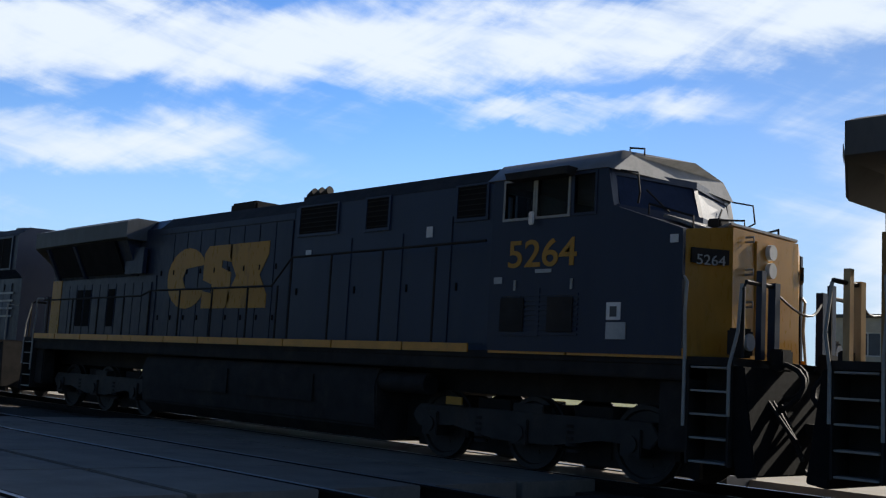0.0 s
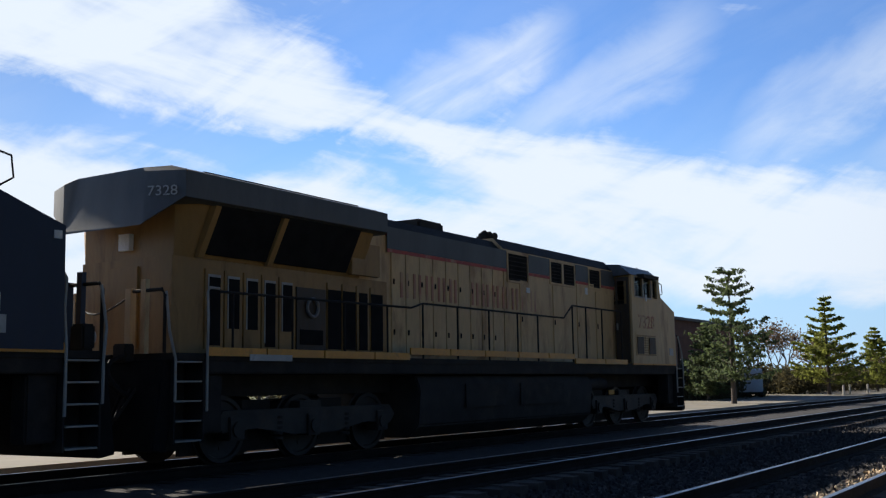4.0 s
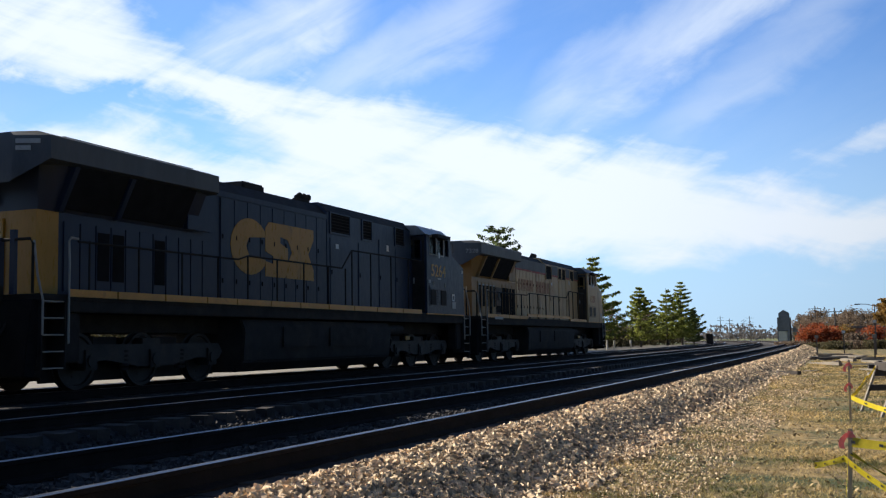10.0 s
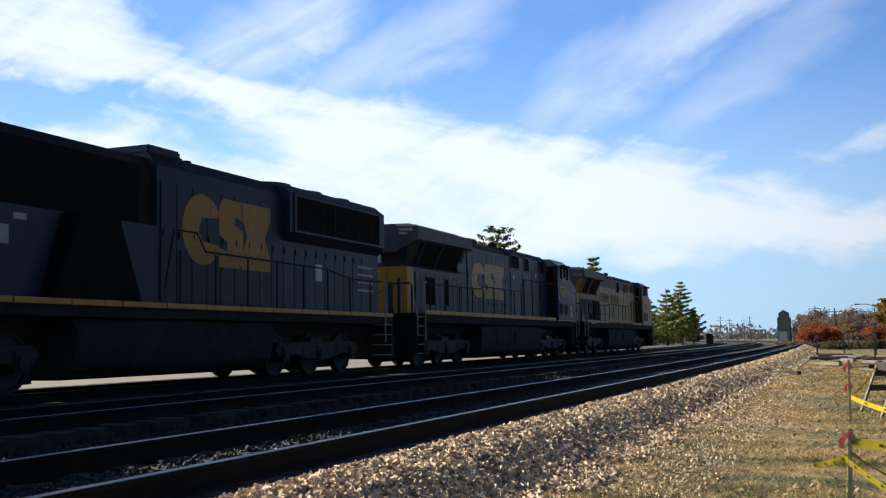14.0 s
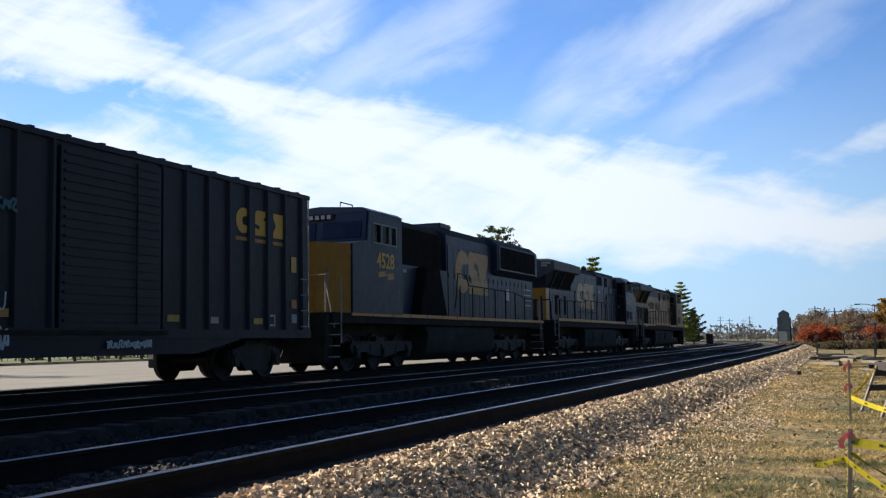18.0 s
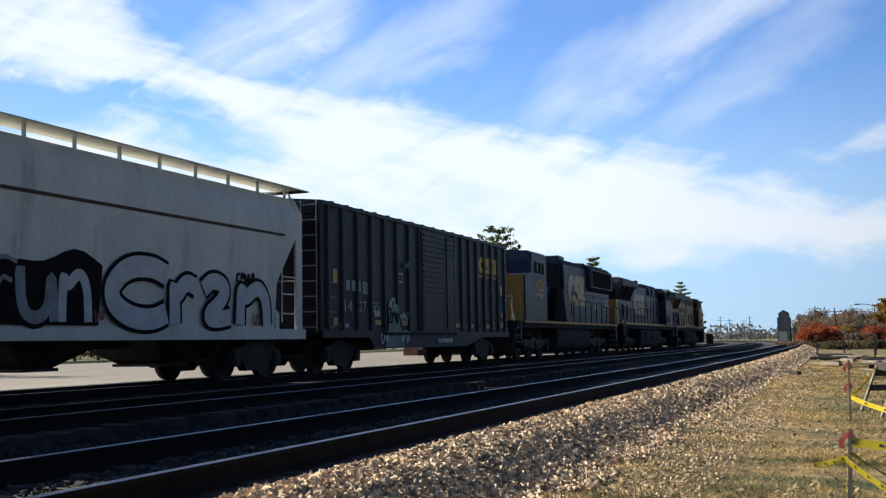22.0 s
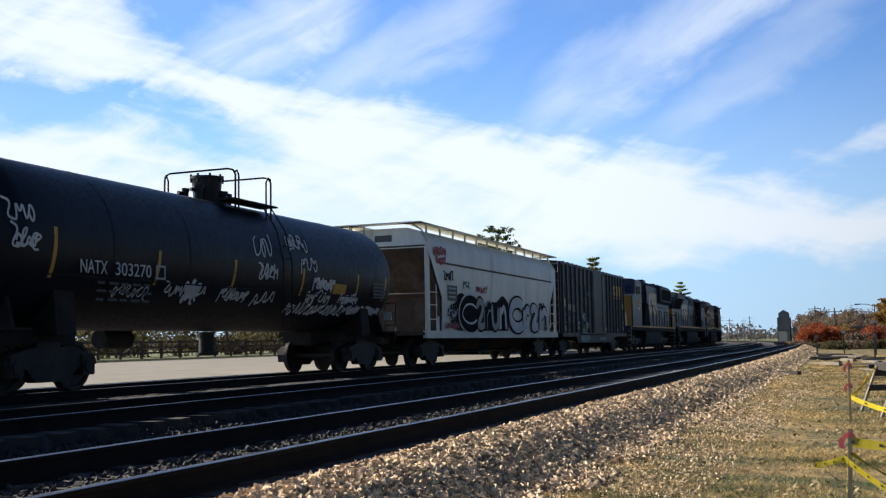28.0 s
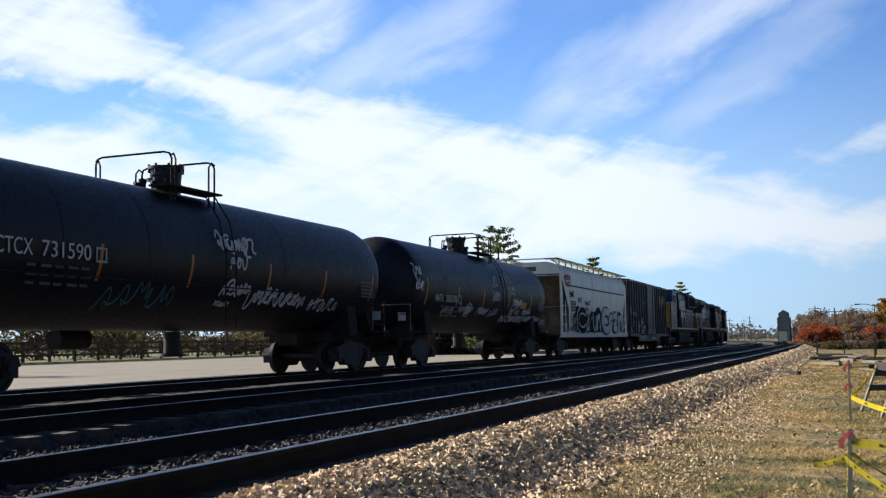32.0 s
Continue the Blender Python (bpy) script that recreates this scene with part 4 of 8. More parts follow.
        box_plate.matrix_local = pose(10.015, s * 1.18, 0, 0, 0, -s * 61)
    lettering("number_board_digits", number, 0, 0, 0, 0.13, 0.40, M["offwhite"], lo).matrix_local = pose(9.945, -1.367, 2.86, 0, 0, 61)
    for z in (1.95, 2.35, 2.75, 3.15):
        rods("nose_grab", [[(10.14, -0.55, z), (10.26, -0.55, z), (10.26, -0.55, z + 0.06), (10.14, -0.55, z + 0.06)]], 0.014, M["railing"], lo)
    rods("roof_grab", [[(8.5, -0.9, 4.36), (8.5, -0.9, 4.46), (8.75, -0.9, 4.42), (8.75, -0.9, 4.32)]], 0.014, M["black"], lo)
    for y in (-1.1, 1.1):
        rods("nose_top_rail", [[(9.0, y, 3.50), (9.0, y, 3.64), (9.7, y, 3.43), (9.7, y, 3.28)]], 0.016, M["black"], lo)
        rods("nose_grab_bar", [[(9.8, y * 0.55, 3.3), (9.8, y * 0.55, 3.44), (10.05, y * 0.4, 3.44), (10.05, y * 0.4, 3.34)]], 0.016, M["black"], lo)
        rods("mirror_arm", [[(8.98, y * 1.2, 3.62), (9.10, y * 1.32, 3.72), (9.06, y * 1.32, 3.98), (8.74, y * 1.28, 4.05)]], 0.014, M["black"], lo)
    boxed("nose_lamp_box", (9.42, 9.62, -0.35, -0.1, 3.36, 3.52), M["black"], lo, "", 0.02)
    # engine hood with its doors and louvres
    split = extra.get("split", 0.7)
    bm = bmesh.new()
    prism(bm, [(-1.0, 1.7), (-1.0, 4.2), (-0.72, 4.46), (0.72, 4.46), (1.0, 4.2), (1.0, 1.7)], split, 6.5, "x")
    part("equipment_hood", bm, hood["front"], lo)
    for x0, x1, q, e in ((split, 6.5, 1.0, 4.2), (-4.6, split, 0.98, 4.12)):
        # added black cover: paints the hood top dark where sky sheen showed
        bm = bmesh.new()
        prism(bm, [(-q - 0.006, e), (-q * 0.72 - 0.003, e + 0.266), (q * 0.72 + 0.003, e + 0.266), (q + 0.006, e), (q - 0.04, e), (q * 0.7, e + 0.24), (-q * 0.7, e + 0.24), (-q + 0.04, e)], x0 + 0.004, x1 - 0.004, "x")
        part("hood_roof", bm, M["black"], lo, "thin black cover darkening the hood roof")
    bm = bmesh.new()
    prism(bm, [(-0.98, 1.7), (-0.98, 4.12), (-0.70, 4.38), (0.70, 4.38), (0.98, 4.12), (0.98, 1.7)], -4.6, split, "x")
    part("engine_hood", bm, hood["middle"], lo)
    for s in (-1, 1):
        xs = np.linspace(-4.45, split - 0.05, 10)
        for i, (a, b) in enumerate(zip(xs, xs[1:])):
            d = boxed("hood_door", (a + 0.012, b - 0.012, s * 0.99 - 0.018, s * 0.99 + 0.018, 1.78, 3.98), hood["door"], lo, "tall hinged hood door", 0.006)
            boxed("latch", (a + 0.06, a + 0.10, s * 1.012 - 0.012, s * 1.012 + 0.012, 3.1, 3.2), M["hole"], d)
            boxed("latch", (a + 0.06, a + 0.10, s * 1.012 - 0.012, s * 1.012 + 0.012, 2.15, 2.25), M["hole"], d)
        boxed("hood_band", (-4.6, split - 0.02, s * 0.99 - 0.014, s * 0.99 + 0.014, 4.0, 4.12), hood["band"], lo)
        for a, b, z0, z1 in extra.get("louvres", ((0.88, 2.03, 3.70, 4.19), (2.88, 3.48, 3.68, 4.19), (5.2, 5.85, 3.70, 4.19))):
            f = boxed("louvre", (a, b, s * 1.0 - 0.012, s * 1.0 + 0.012, z0, z1), M["hole"], lo, "dark louvred opening")
            bm = bmesh.new()
            panel(bm, a - 0.05, b + 0.05, z0 - 0.05, z1 + 0.03, s * 1.012 - 0.02, s * 1.012 + 0.02, [(a, b, z0, z1)])
            part("louvre_frame", bm, hood["front"], f)
            for j in range(6):
                bm = bmesh.new()
                box(bm, a, b, s * 1.014 - 0.01, s * 1.014 + 0.01, z0 + 0.03 + j * (z1 - z0) / 6, z0 + 0.045 + j * (z1 - z0) / 6)
                part("slat", bm, M["black"], f)
        for a, b, z0, z1 in ((0.85, 2.5, 1.8, 3.55), (2.6, 3.9, 1.8, 3.55), (4.0, 5.1, 1.8, 3.75), (5.2, 6.3, 1.8, 3.55)):
            d = boxed("access_door", (a, b, s * 1.005 - 0.015, s * 1.005 + 0.015, z0, z1), hood["front"], lo, "", 0.008)
            boxed("latch", (a + 0.05, a + 0.09, s * 1.025 - 0.01, s * 1.025 + 0.01, 2.6, 2.72), M["hole"], d)
        boxed("label_plate", (1.15, 1.32, s * 1.03 - 0.006, s * 1.03 + 0.006, 3.28, 3.4), M["white"], lo, "small white label")
        boxed("label_plate", (4.5, 4.65, s * 1.03 - 0.006, s * 1.03 + 0.006, 3.45, 3.62), M["white"], lo, "small white label")
    bm = bmesh.new()
    box(bm, -2.6, -1.6, -0.45, 0.45, 4.36, 4.62)
    part("exhaust_cover", bm, M["black"], lo, bevel=0.05)
    bm = bmesh.new()
    for i in range(3):
        rod(bm, (0.15 + i * 0.24, -0.35, 4.56), (0.38 + i * 0.24, -0.35, 4.62), 0.05, 0.09, n=10)
    box(bm, 0.1, 0.8, -0.42, -0.28, 4.4, 4.54)
    part("horn", bm, M["black"], lo)
    # radiator section with its overhanging wings
    bm = bmesh.new()
    prism(bm, [(-1.0, 1.7), (-1.0, 3.12), (1.0, 3.12), (1.0, 1.7)], -10.15, -4.6, "x")
    part("radiator_base", bm, hood["door2"], lo)
    boxed("end_panel", (-10.165, -9.62, -1.012, 1.012, 1.7, 3.12), hood["rear"], lo, "painted end of the long hood")
    bm = bmesh.new()
    prism(bm, [(-0.98, 3.122), (-0.98, 4.14), (-0.70, 4.38), (0.70, 4.38), (0.98, 4.14), (0.98, 3.122)], -5.5, -4.6, "x")
    part("radiator_front", bm, hood["middle"], lo)
    bm = bmesh.new()
    loft(bm, [[(x, -1.0, 3.122), (x, 1.0, 3.122), (x, w, 3.92), (x, -w, 3.92)] for x, w in ((-10.13, 1.02), (-9.9, 1.36), (-5.5, 1.36))])
    part("radiator_flare", bm, hood["door2"], lo)
    ends = [(-10.64, 0.92, 3.56, 3.52), (-10.38, 1.5, 3.90, 3.86), (-5.25, 1.5, 3.94, 3.90)]
    bm = bmesh.new()
    loft(bm, [[(x, -w, 4.28), (x, -w, z), (x, -w + 0.08, zb), (x, w - 0.08, zb), (x, w, z), (x, w, 4.28), (x + (0.12 if w < 1 else 0), w * 0.8, 4.375), (x + (0.12 if w < 1 else 0), -w * 0.8, 4.375)] for x, w, z, zb in ends])
    part("radiator_wing", bm, wing, lo, "overhanging radiator wing")
    boxed("radiator_grille", (-9.6, -5.6, -1.1, 1.1, 4.365, 4.425), M["roofgrey"] if extra.get("pale_grille") else M["black"], lo, "", 0.02)
    for s in (-1, 1):
        for a, b in ((-9.55, -8.17), (-8.02, -6.0)):
            bm = bmesh.new()
            loft(bm, [[(x, s * 1.06, 3.18), (x, s * 1.09, 3.18), (x, s * 1.44, 3.89), (x, s * 1.40, 3.89)] for x in (a, b)])
            f = part("radiator_screen", bm, M["hole"], lo, "black radiator screen")
        for x in (-9.66, -8.09):
            bm = bmesh.new()
            loft(bm, [[(xx, s * 1.02, 3.12), (xx, s * 1.1, 3.12), (xx, s * 1.48, 3.85), (xx, s * 1.3, 3.85)] for xx in (x - 0.06, x + 0.06)])
            part("wing_strut", bm, hood["door2"], lo)
        xs = np.linspace(-9.5, -4.75, 12)
        for i, (a, b) in enumerate(zip(xs, xs[1:])):
            if extra["panels"] and i in (5, 6):
                if i == 5:
                    d = boxed("equipment_panel", (a + 0.03, xs[7] - 0.03, s * 1.012 - 0.015, s * 1.012 + 0.015, 1.8, 2.85), M["dark_brown"], lo, "dark brown recessed panel", 0.01)
                    bm = bmesh.new()
                    mid = (a + xs[7]) / 2
                    tube(bm, [(mid + 0.15 * math.sin(t), s * 1.06, 2.52 + 0.15 * math.cos(t)) for t in np.linspace(0, 2 * math.pi, 17)], 0.03)
                    part("gauge_ring", bm, M["roofgrey"], d, "round worn ring")
                    boxed("vent", (a + 0.12, xs[7] - 0.12, s * 1.03 - 0.008, s * 1.03 + 0.008, 1.9, 2.15), M["hole"], d)
                continue
            d = boxed("side_door", (a + 0.015, b - 0.015, s * 1.008 - 0.018, s * 1.008 + 0.018, 1.78, 2.98), hood["door2"], lo, "", 0.006)
            if extra["panels"]:
                tall, g = i % 3 == 0 or i > 6, 0.03 if i in (7, 8, 10) else 0.09
                boxed("vent", (a + g, b - g, s * 1.03 - 0.006, s * 1.03 + 0.006, 1.84 if tall else 2.1, 2.86), M["hole"], d, "dark screened vent")
                if i < 5:
                    boxed("vent_edge", (a + g, b - g, s * 1.034 - 0.006, s * 1.034 + 0.006, 2.86, 2.90), M["railing"], d, "pale worn edge")
                    boxed("vent_edge", (a + g - 0.022, a + g, s * 1.034 - 0.006, s * 1.034 + 0.006, 1.9 if tall else 2.1, 2.90), M["railing"], d, "pale worn edge")
            elif i in (2, 3, 6):
                boxed("vent", (a + 0.05, b - 0.05, s * 1.03 - 0.006, s * 1.03 + 0.006, 2.0, 2.86), M["hole"], d)
        boxed("roof_panel", (-5.9, -5.02, s * 1.10 - 0.05, s * 1.10 + 0.05, 3.16, 3.74), hood["door2"], lo, "", 0.01)
        # walkway railing
        posts = [-9.3, -7.9, -6.5, -5.2, -4.0, -2.7, -1.4, -0.1, 0.9]
        for x in posts:
            rods("stanchion", [[(x, s * 1.44, 1.7), (x, s * 1.44, 2.63 + (0.1 if x > -4.2 else 0))]], 0.021, M["black"], lo)
        top = [(-9.6, s * 1.44, 2.60), (-4.4, s * 1.44, 2.63), (-4.0, s * 1.44, 2.73), (0.7, s * 1.44, 2.73)]
        if extra["high_rail"]:
            top += [(1.3, s * 1.44, 3.22), (6.3, s * 1.44, 3.26)]
            tall = (1.3, 2.5, 3.9, 5.2)
        else:
            top += [(2.3, s * 1.44, 2.73), (2.8, s * 1.44, 3.05), (5.9, s * 1.44, 3.05)]
            tall = (2.8, 3.6, 4.6, 5.9)
        rods("handrail", [top], 0.021, M["black"], lo)
        for x in tall:
            rods("stanchion", [[(x, s * 1.44, 1.7), (x, s * 1.44, 3.22 if extra["high_rail"] else 3.05)]], 0.021, M["black"], lo)
    boxed("rear_door", (-10.205, -10.166, -0.3, 0.3, 1.8, 3.0), hood["rear"], lo)
    boxed("rear_light", (-10.22, -10.12, -0.12, 0.12, 3.25, 3.5), M["white"], lo)
    return lo


def blazon(parent, shapes, y, mat, label):
    """Flat painted shapes, outlines in (x, z), on the side at y."""
    for out in shapes:
        bm = bmesh.new()
        prism(bm, out, y - 0.004, y + 0.004)
        part("painted_emblem", bm, mat, parent, label, sharp=0)


def emblem(x, z, w, h):
    """Three plain painted shapes side by side: a notched disc, a twice notched block and a waisted block."""
    def put(points, x0, x1):
        return [(x + w * (x0 + (x1 - x0) * a), z + h * b) for a, b in points]
    turn = np.linspace(0.42, 2 * math.pi - 0.42, 21)
    disc = [(min(0.53 + 0.53 * math.cos(t), 0.97), 0.5 + 0.5 * math.sin(t)) for t in turn] + [(0.5, 0.34), (0.42, 0.5), (0.5, 0.66)]
    block = [(0.0, 0.0), (0.86, 0.0), (1.0, 0.12), (1.0, 0.56), (0.66, 0.64), (0.66, 0.76), (1.0, 0.72), (1.0, 1.0), (0.16, 1.0), (0.0, 0.88), (0.0, 0.46), (0.34, 0.38), (0.34, 0.24), (0.0, 0.28)]
    waist = [(0.0, 0.0), (1.0, 0.0), (1.0, 0.2), (0.8, 0.5), (1.0, 0.8), (1.0, 1.0), (0.0, 1.0), (0.0, 0.8), (0.2, 0.5), (0.0, 0.2)]
    return [put(disc, 0.0, 0.40), put(block, 0.385, 0.66), put(waist, 0.64, 1.0)]


blue_hood = {"front": M["blue_light"], "middle": M["blue"], "door": M["blue"], "band": M["blue"], "rear": M["gold"], "door2": M["blue"]}
blue_loco = es_locomotive("blue_locomotive", "dark blue and yellow freight locomotive, shaded and grimy", -17.35, M["blue"], blue_hood, M["grey"], M["roofgrey"], 0.0, "5264", {"nose": M["gold"], "panels": False, "high_rail": True, "pale_grille": True})
lettering("road_number", "5264", 6.86, -1.535, 2.83, 0.38, 1.28, M["gold"], blue_loco, "yellow road number", bold=0.012)
boxed("name_strip", (7.4, 7.7, -1.545, -1.532, 2.75, 2.80), M["offwhite"], blue_loco)
boxed("notice", (8.69, 8.92, -1.545, -1.532, 2.12, 2.34), M["white"], blue_loco, "white square notice")
boxed("notice_print", (8.75, 8.86, -1.549, -1.545, 2.16, 2.29), M["grey"], blue_loco)
boxed("notice", (8.69, 9.01, -1.545, -1.532, 1.88, 2.09), M["offwhite"], blue_loco, "pale notice")
boxed("flag_decal", (6.6, 6.76, -1.545, -1.532, 2.62, 2.71), M["offwhite"], blue_loco)
boxed("nose_label", (9.66, 9.78, -1.545, -1.532, 3.05, 3.15), M["white"], blue_loco)
for xx in (7.0, 8.05):
    boxed("hinge", (xx, xx + 0.04, -1.55, -1.532, 2.52, 2.66), M["railing"], blue_loco)
stretch(blue_loco, 1.7, 1.055)
for z0, z1, w in ((4.22, 4.30, 0.42), (4.10, 4.18, 0.26)):
    boxed("wing_mark", (0, w, -0.006, 0.006, z0, z1), M["offwhite"], blue_loco, "worn white mark").matrix_local = pose(-10.635, -0.96, 0.06, 0, 0, -65.9)
blazon(blue_loco, emblem(-4.05, 2.42, 3.95, 1.33), -1.013, M["gold"], "faded yellow block emblem")

up_hood = {"front": M["cream"], "middle": M["cream"], "door": M["cream"], "band": M["red"], "rear": M["armour"], "door2": M["armour"]}
upl = es_locomotive("yellow_locomotive", "faded yellow and grey freight locomotive with black radiator screens", 4.95, M["cream"], up_hood, M["grey"], M["grey"], 0.10, "7328", {"nose": M["cream"], "panels": True, "high_rail": False, "split": 0.1, "louvres": ((0.28, 1.24, 3.52, 4.12), (2.5, 3.12, 3.62, 4.12), (3.22, 3.87, 3.62, 4.12), (4.8, 5.5, 3.66, 4.12))})
lettering("road_number", "7328", 6.95, -1.535, 2.66, 0.36, 1.2, M["pink_red"], upl, "bleached red road number")
lettering("wing_number", "7328", 0, 0, 0, 0.15, 0.46, M["offwhite"], upl, "white road number").matrix_local = pose(-10.635, -0.978, 4.02, 0, 0, -65.9)
for i in range(13):
    if i == 5:
        continue
    xx = -4.15 + i * 0.46
    for a, b in ((xx, xx + 0.075), (xx + 0.2, xx + 0.275)):
        boxed("name_bar", (a, b, -1.022, -1.008, 2.86, 3.34), M["pink_red"], upl, "faded red bar of the painted name")
for s in (-1, 1):
    for xa, xb in ((-4.6, 0.2), (1.32, 2.42), (3.95, 4.72), (5.58, 6.48)):
        boxed("hood_top_band", (xa, xb, s * 1.02 - 0.006, s * 1.02 + 0.006, 3.76, 4.17), M["grey"], upl, "grey upper band")
        boxed("hood_line", (xa, xb, s * 1.021 - 0.006, s * 1.021 + 0.006, 3.69, 3.755), M["red"], upl, "faded red line")
boxed("sill_plate", (-9.0, -8.0, -1.525, -1.516, 1.60, 1.70), M["offwhite"], upl)
boxed("notice", (9.3, 9.6, -1.545, -1.532, 1.95, 2.15), M["offwhite"], upl, "pale notice")
stretch(upl, 1.7, 1.045)


def mac_locomotive():
    """The third unit: it runs tail first, so its cab is at -x."""
    lo = thing("blue_locomotive", "dark blue freight locomotive running tail first, with a yellow nose", "locomotive", "locomotives")
    CARS.append((lo, -39.72, 6.4))
    coupler(lo, 11.0, 1), coupler(lo, -11.05, -1)
    bm = bmesh.new()
    box(bm, -10.1, 9.95, -1.44, 1.44, 1.32, 1.52)
    box(bm, -10.4, 10.1, -0.7, 0.7, 1.0, 1.5)
    part("underframe", bm, M["black"], lo, bevel=0.02)
    boxed("deck", (-10.2, 10.05, -1.46, 1.46, 1.52, 1.60), M["black"], lo)
    cuts = list(np.linspace(-9.1, 10.0, 15))
    for s in (-1, 1):
        for a, b in zip(cuts, cuts[1:]):
            boxed("sill_stripe", (a + 0.02, b - 0.02, s * 1.485 - 0.015, s * 1.485 + 0.015, 1.53, 1.63), M["sillorange"], lo, "orange-yellow sill stripe")
        for e, xs in ((1, 9.45), (-1, 9.75)):
            for i in range(4):
                boxed("step", (min(e * xs, e * (xs + 0.5)), max(e * xs, e * (xs + 0.5)), s * 1.26 - 0.2, s * 1.26 + 0.2, 0.42 + i * 0.29, 0.445 + i * 0.29), M["railing"], lo)
            rods("grab_iron", [[(e * xs, s * 1.48, 2.5), (e * xs, s * 1.5, 1.8), (e * xs, s * 1.5, 0.8)]], 0.022, M["railing"], lo)
    for e, x in ((1, 10.0), (-1, 10.25)):
        bm = bmesh.new()
        prism(bm, [(e * x, 1.55), (e * (x + 0.18), 1.55), (e * (x + 0.3), 0.32), (e * (x + 0.05), 0.3)], -1.4, 1.4)
        part("pilot", bm, M["black"], lo, bevel=0.015)
        for s in (-1, 1):
            rods("end_rail", [[(e * x, s * 1.3, 1.6), (e * x, s * 1.3, 2.5), (e * x, s * 0.4, 2.5), (e * x, s * 0.4, 1.6)]], 0.024, M["railing"], lo)
    for x in (-6.2, 6.2):
        truck(lo, x, (-1.8, 0.0, 1.8), 0.533, LOCO_WHEEL)
    bm = bmesh.new()
    prism(bm, [(-1.3, 1.3), (-1.4, 1.05), (-1.3, 0.42), (-1.05, 0.2), (1.05, 0.2), (1.3, 0.42), (1.4, 1.05), (1.3, 1.3)], -3.4, 3.4, "x")
    part("fuel_tank", bm, M["black"], lo, bevel=0.03)
    # hood
    bm = bmesh.new()
    prism(bm, [(-1.0, 1.6), (-1.0, 4.25), (-0.75, 4.5), (0.75, 4.5), (1.0, 4.25), (1.0, 1.6)], -0.6, 4.45, "x")
    part("engine_hood", bm, M["blue"], lo)
    bm = bmesh.new()
    prism(bm, [(-1.0, 1.6), (-1.0, 3.2), (-1.22, 3.4), (-1.22, 4.3), (-0.9, 4.52), (0.9, 4.52), (1.22, 4.3), (1.22, 3.4), (1.0, 3.2), (1.0, 1.6)], 4.45, 10.05, "x")
    part("radiator_hood", bm, M["blue"], lo)
    for s in (-1, 1):
        f = boxed("radiator_screen", (4.75, 9.65, s * 1.225 - 0.012, s * 1.225 + 0.012, 3.45, 4.24), M["hole"], lo, "black radiator screen")
        bm = bmesh.new()
        panel(bm, 4.65, 9.75, 3.40, 4.29, s * 1.235 - 0.02, s * 1.235 + 0.02, [(4.75, 9.65, 3.45, 4.24)])
        part("screen_frame", bm, M["blue"], f)
        for xx in np.linspace(5.4, 9.0, 6):
            boxed("slat", (xx, xx + 0.03, s * 1.24 - 0.01, s * 1.24 + 0.01, 3.45, 4.24), M["black"], f)
        xs = np.linspace(-0.5, 9.4, 19)
        for a, b in zip(xs, xs[1:]):
            d = boxed("hood_door", (a + 0.012, b - 0.012, s * 1.01 - 0.016, s * 1.01 + 0.016, 1.68, 3.08 if b > 4.3 else 3.95), M["blue_light"] if b > 4.3 else M["blue"], lo, "", 0.006)
            boxed("latch", (a + 0.05, a + 0.08, s * 1.032 - 0.008, s * 1.032 + 0.008, 2.9, 3.04), M["hole"], d)
        for j in range(4):
            boxed("label_plate", (8.6, 9.6, s * 1.036 - 0.006, s * 1.036 + 0.006, 2.2 + j * 0.2, 2.25 + j * 0.2), M["offwhite"], lo)
        boxed("label_plate", (6.1, 6.45, s * 1.036 - 0.006, s * 1.036 + 0.006, 2.35, 2.75), M["white"], lo, "white label")
        # inverter cabinet recess between hood and cab
        boxed("intake_screen", (-5.2, -1.0, s * 0.86 - 0.02, s * 0.86 + 0.02, 2.9, 4.2), M["hole"], lo, "dark intake screen")
        posts = np.linspace(-0.4, 8.6, 8)
        for x in posts:
            rods("stanchion", [[(x, s * 1.43, 1.6), (x, s * 1.43, 2.62 if x < 6.5 else 2.45)]], 0.021, M["black"], lo)
        rods("handrail", [[(-0.9, s * 1.43, 1.9), (-0.6, s * 1.43, 3.0), (0.2, s * 1.43, 3.0), (0.5, s * 1.43, 2.66), (5.9, s * 1.43, 2.62), (7.4, s * 1.43, 2.45), (9.3, s * 1.43, 2.45)]], 0.021, M["black"], lo)
    bm = bmesh.new()
    prism(bm, [(-0.85, 1.6), (-0.85, 4.2), (-0.7, 4.4), (0.7, 4.4), (0.85, 4.2), (0.85, 1.6)], -5.65, -0.6, "x")
    part("inverter_cabinet", bm, M["black"], lo)
    for s in (-1, 1):
        boxed("cabinet_panel", (-5.2, -0.64, s * 0.96 - 0.10, s * 0.96 + 0.10, 1.6, 3.08), M["blue_light"], lo, "dark blue cabinet face", 0.02)
        bm = bmesh.new()
        loft(bm, [[(-4.0, s * y, 1.6), (-1.5, s * y, 1.6), (-1.5 - dx, s * y, 3.06), (-4.0 + dx, s * y, 3.06)] for y, dx in ((1.06, 0.55), (1.38, 0.7))])
        part("inverter_box", bm, M["hole"], lo, "black inverter housing with sloping ends", bevel=0.03)
        boxed("cabinet_label", (-5.05, -4.7, s * 1.07 - 0.006, s * 1.07 + 0.006, 2.45, 2.75), M["offwhite"], lo)
        boxed("cabinet_label", (-4.6, -4.3, s * 1.07 - 0.006, s * 1.07 + 0.006, 2.85, 2.95), M["offwhite"], lo)
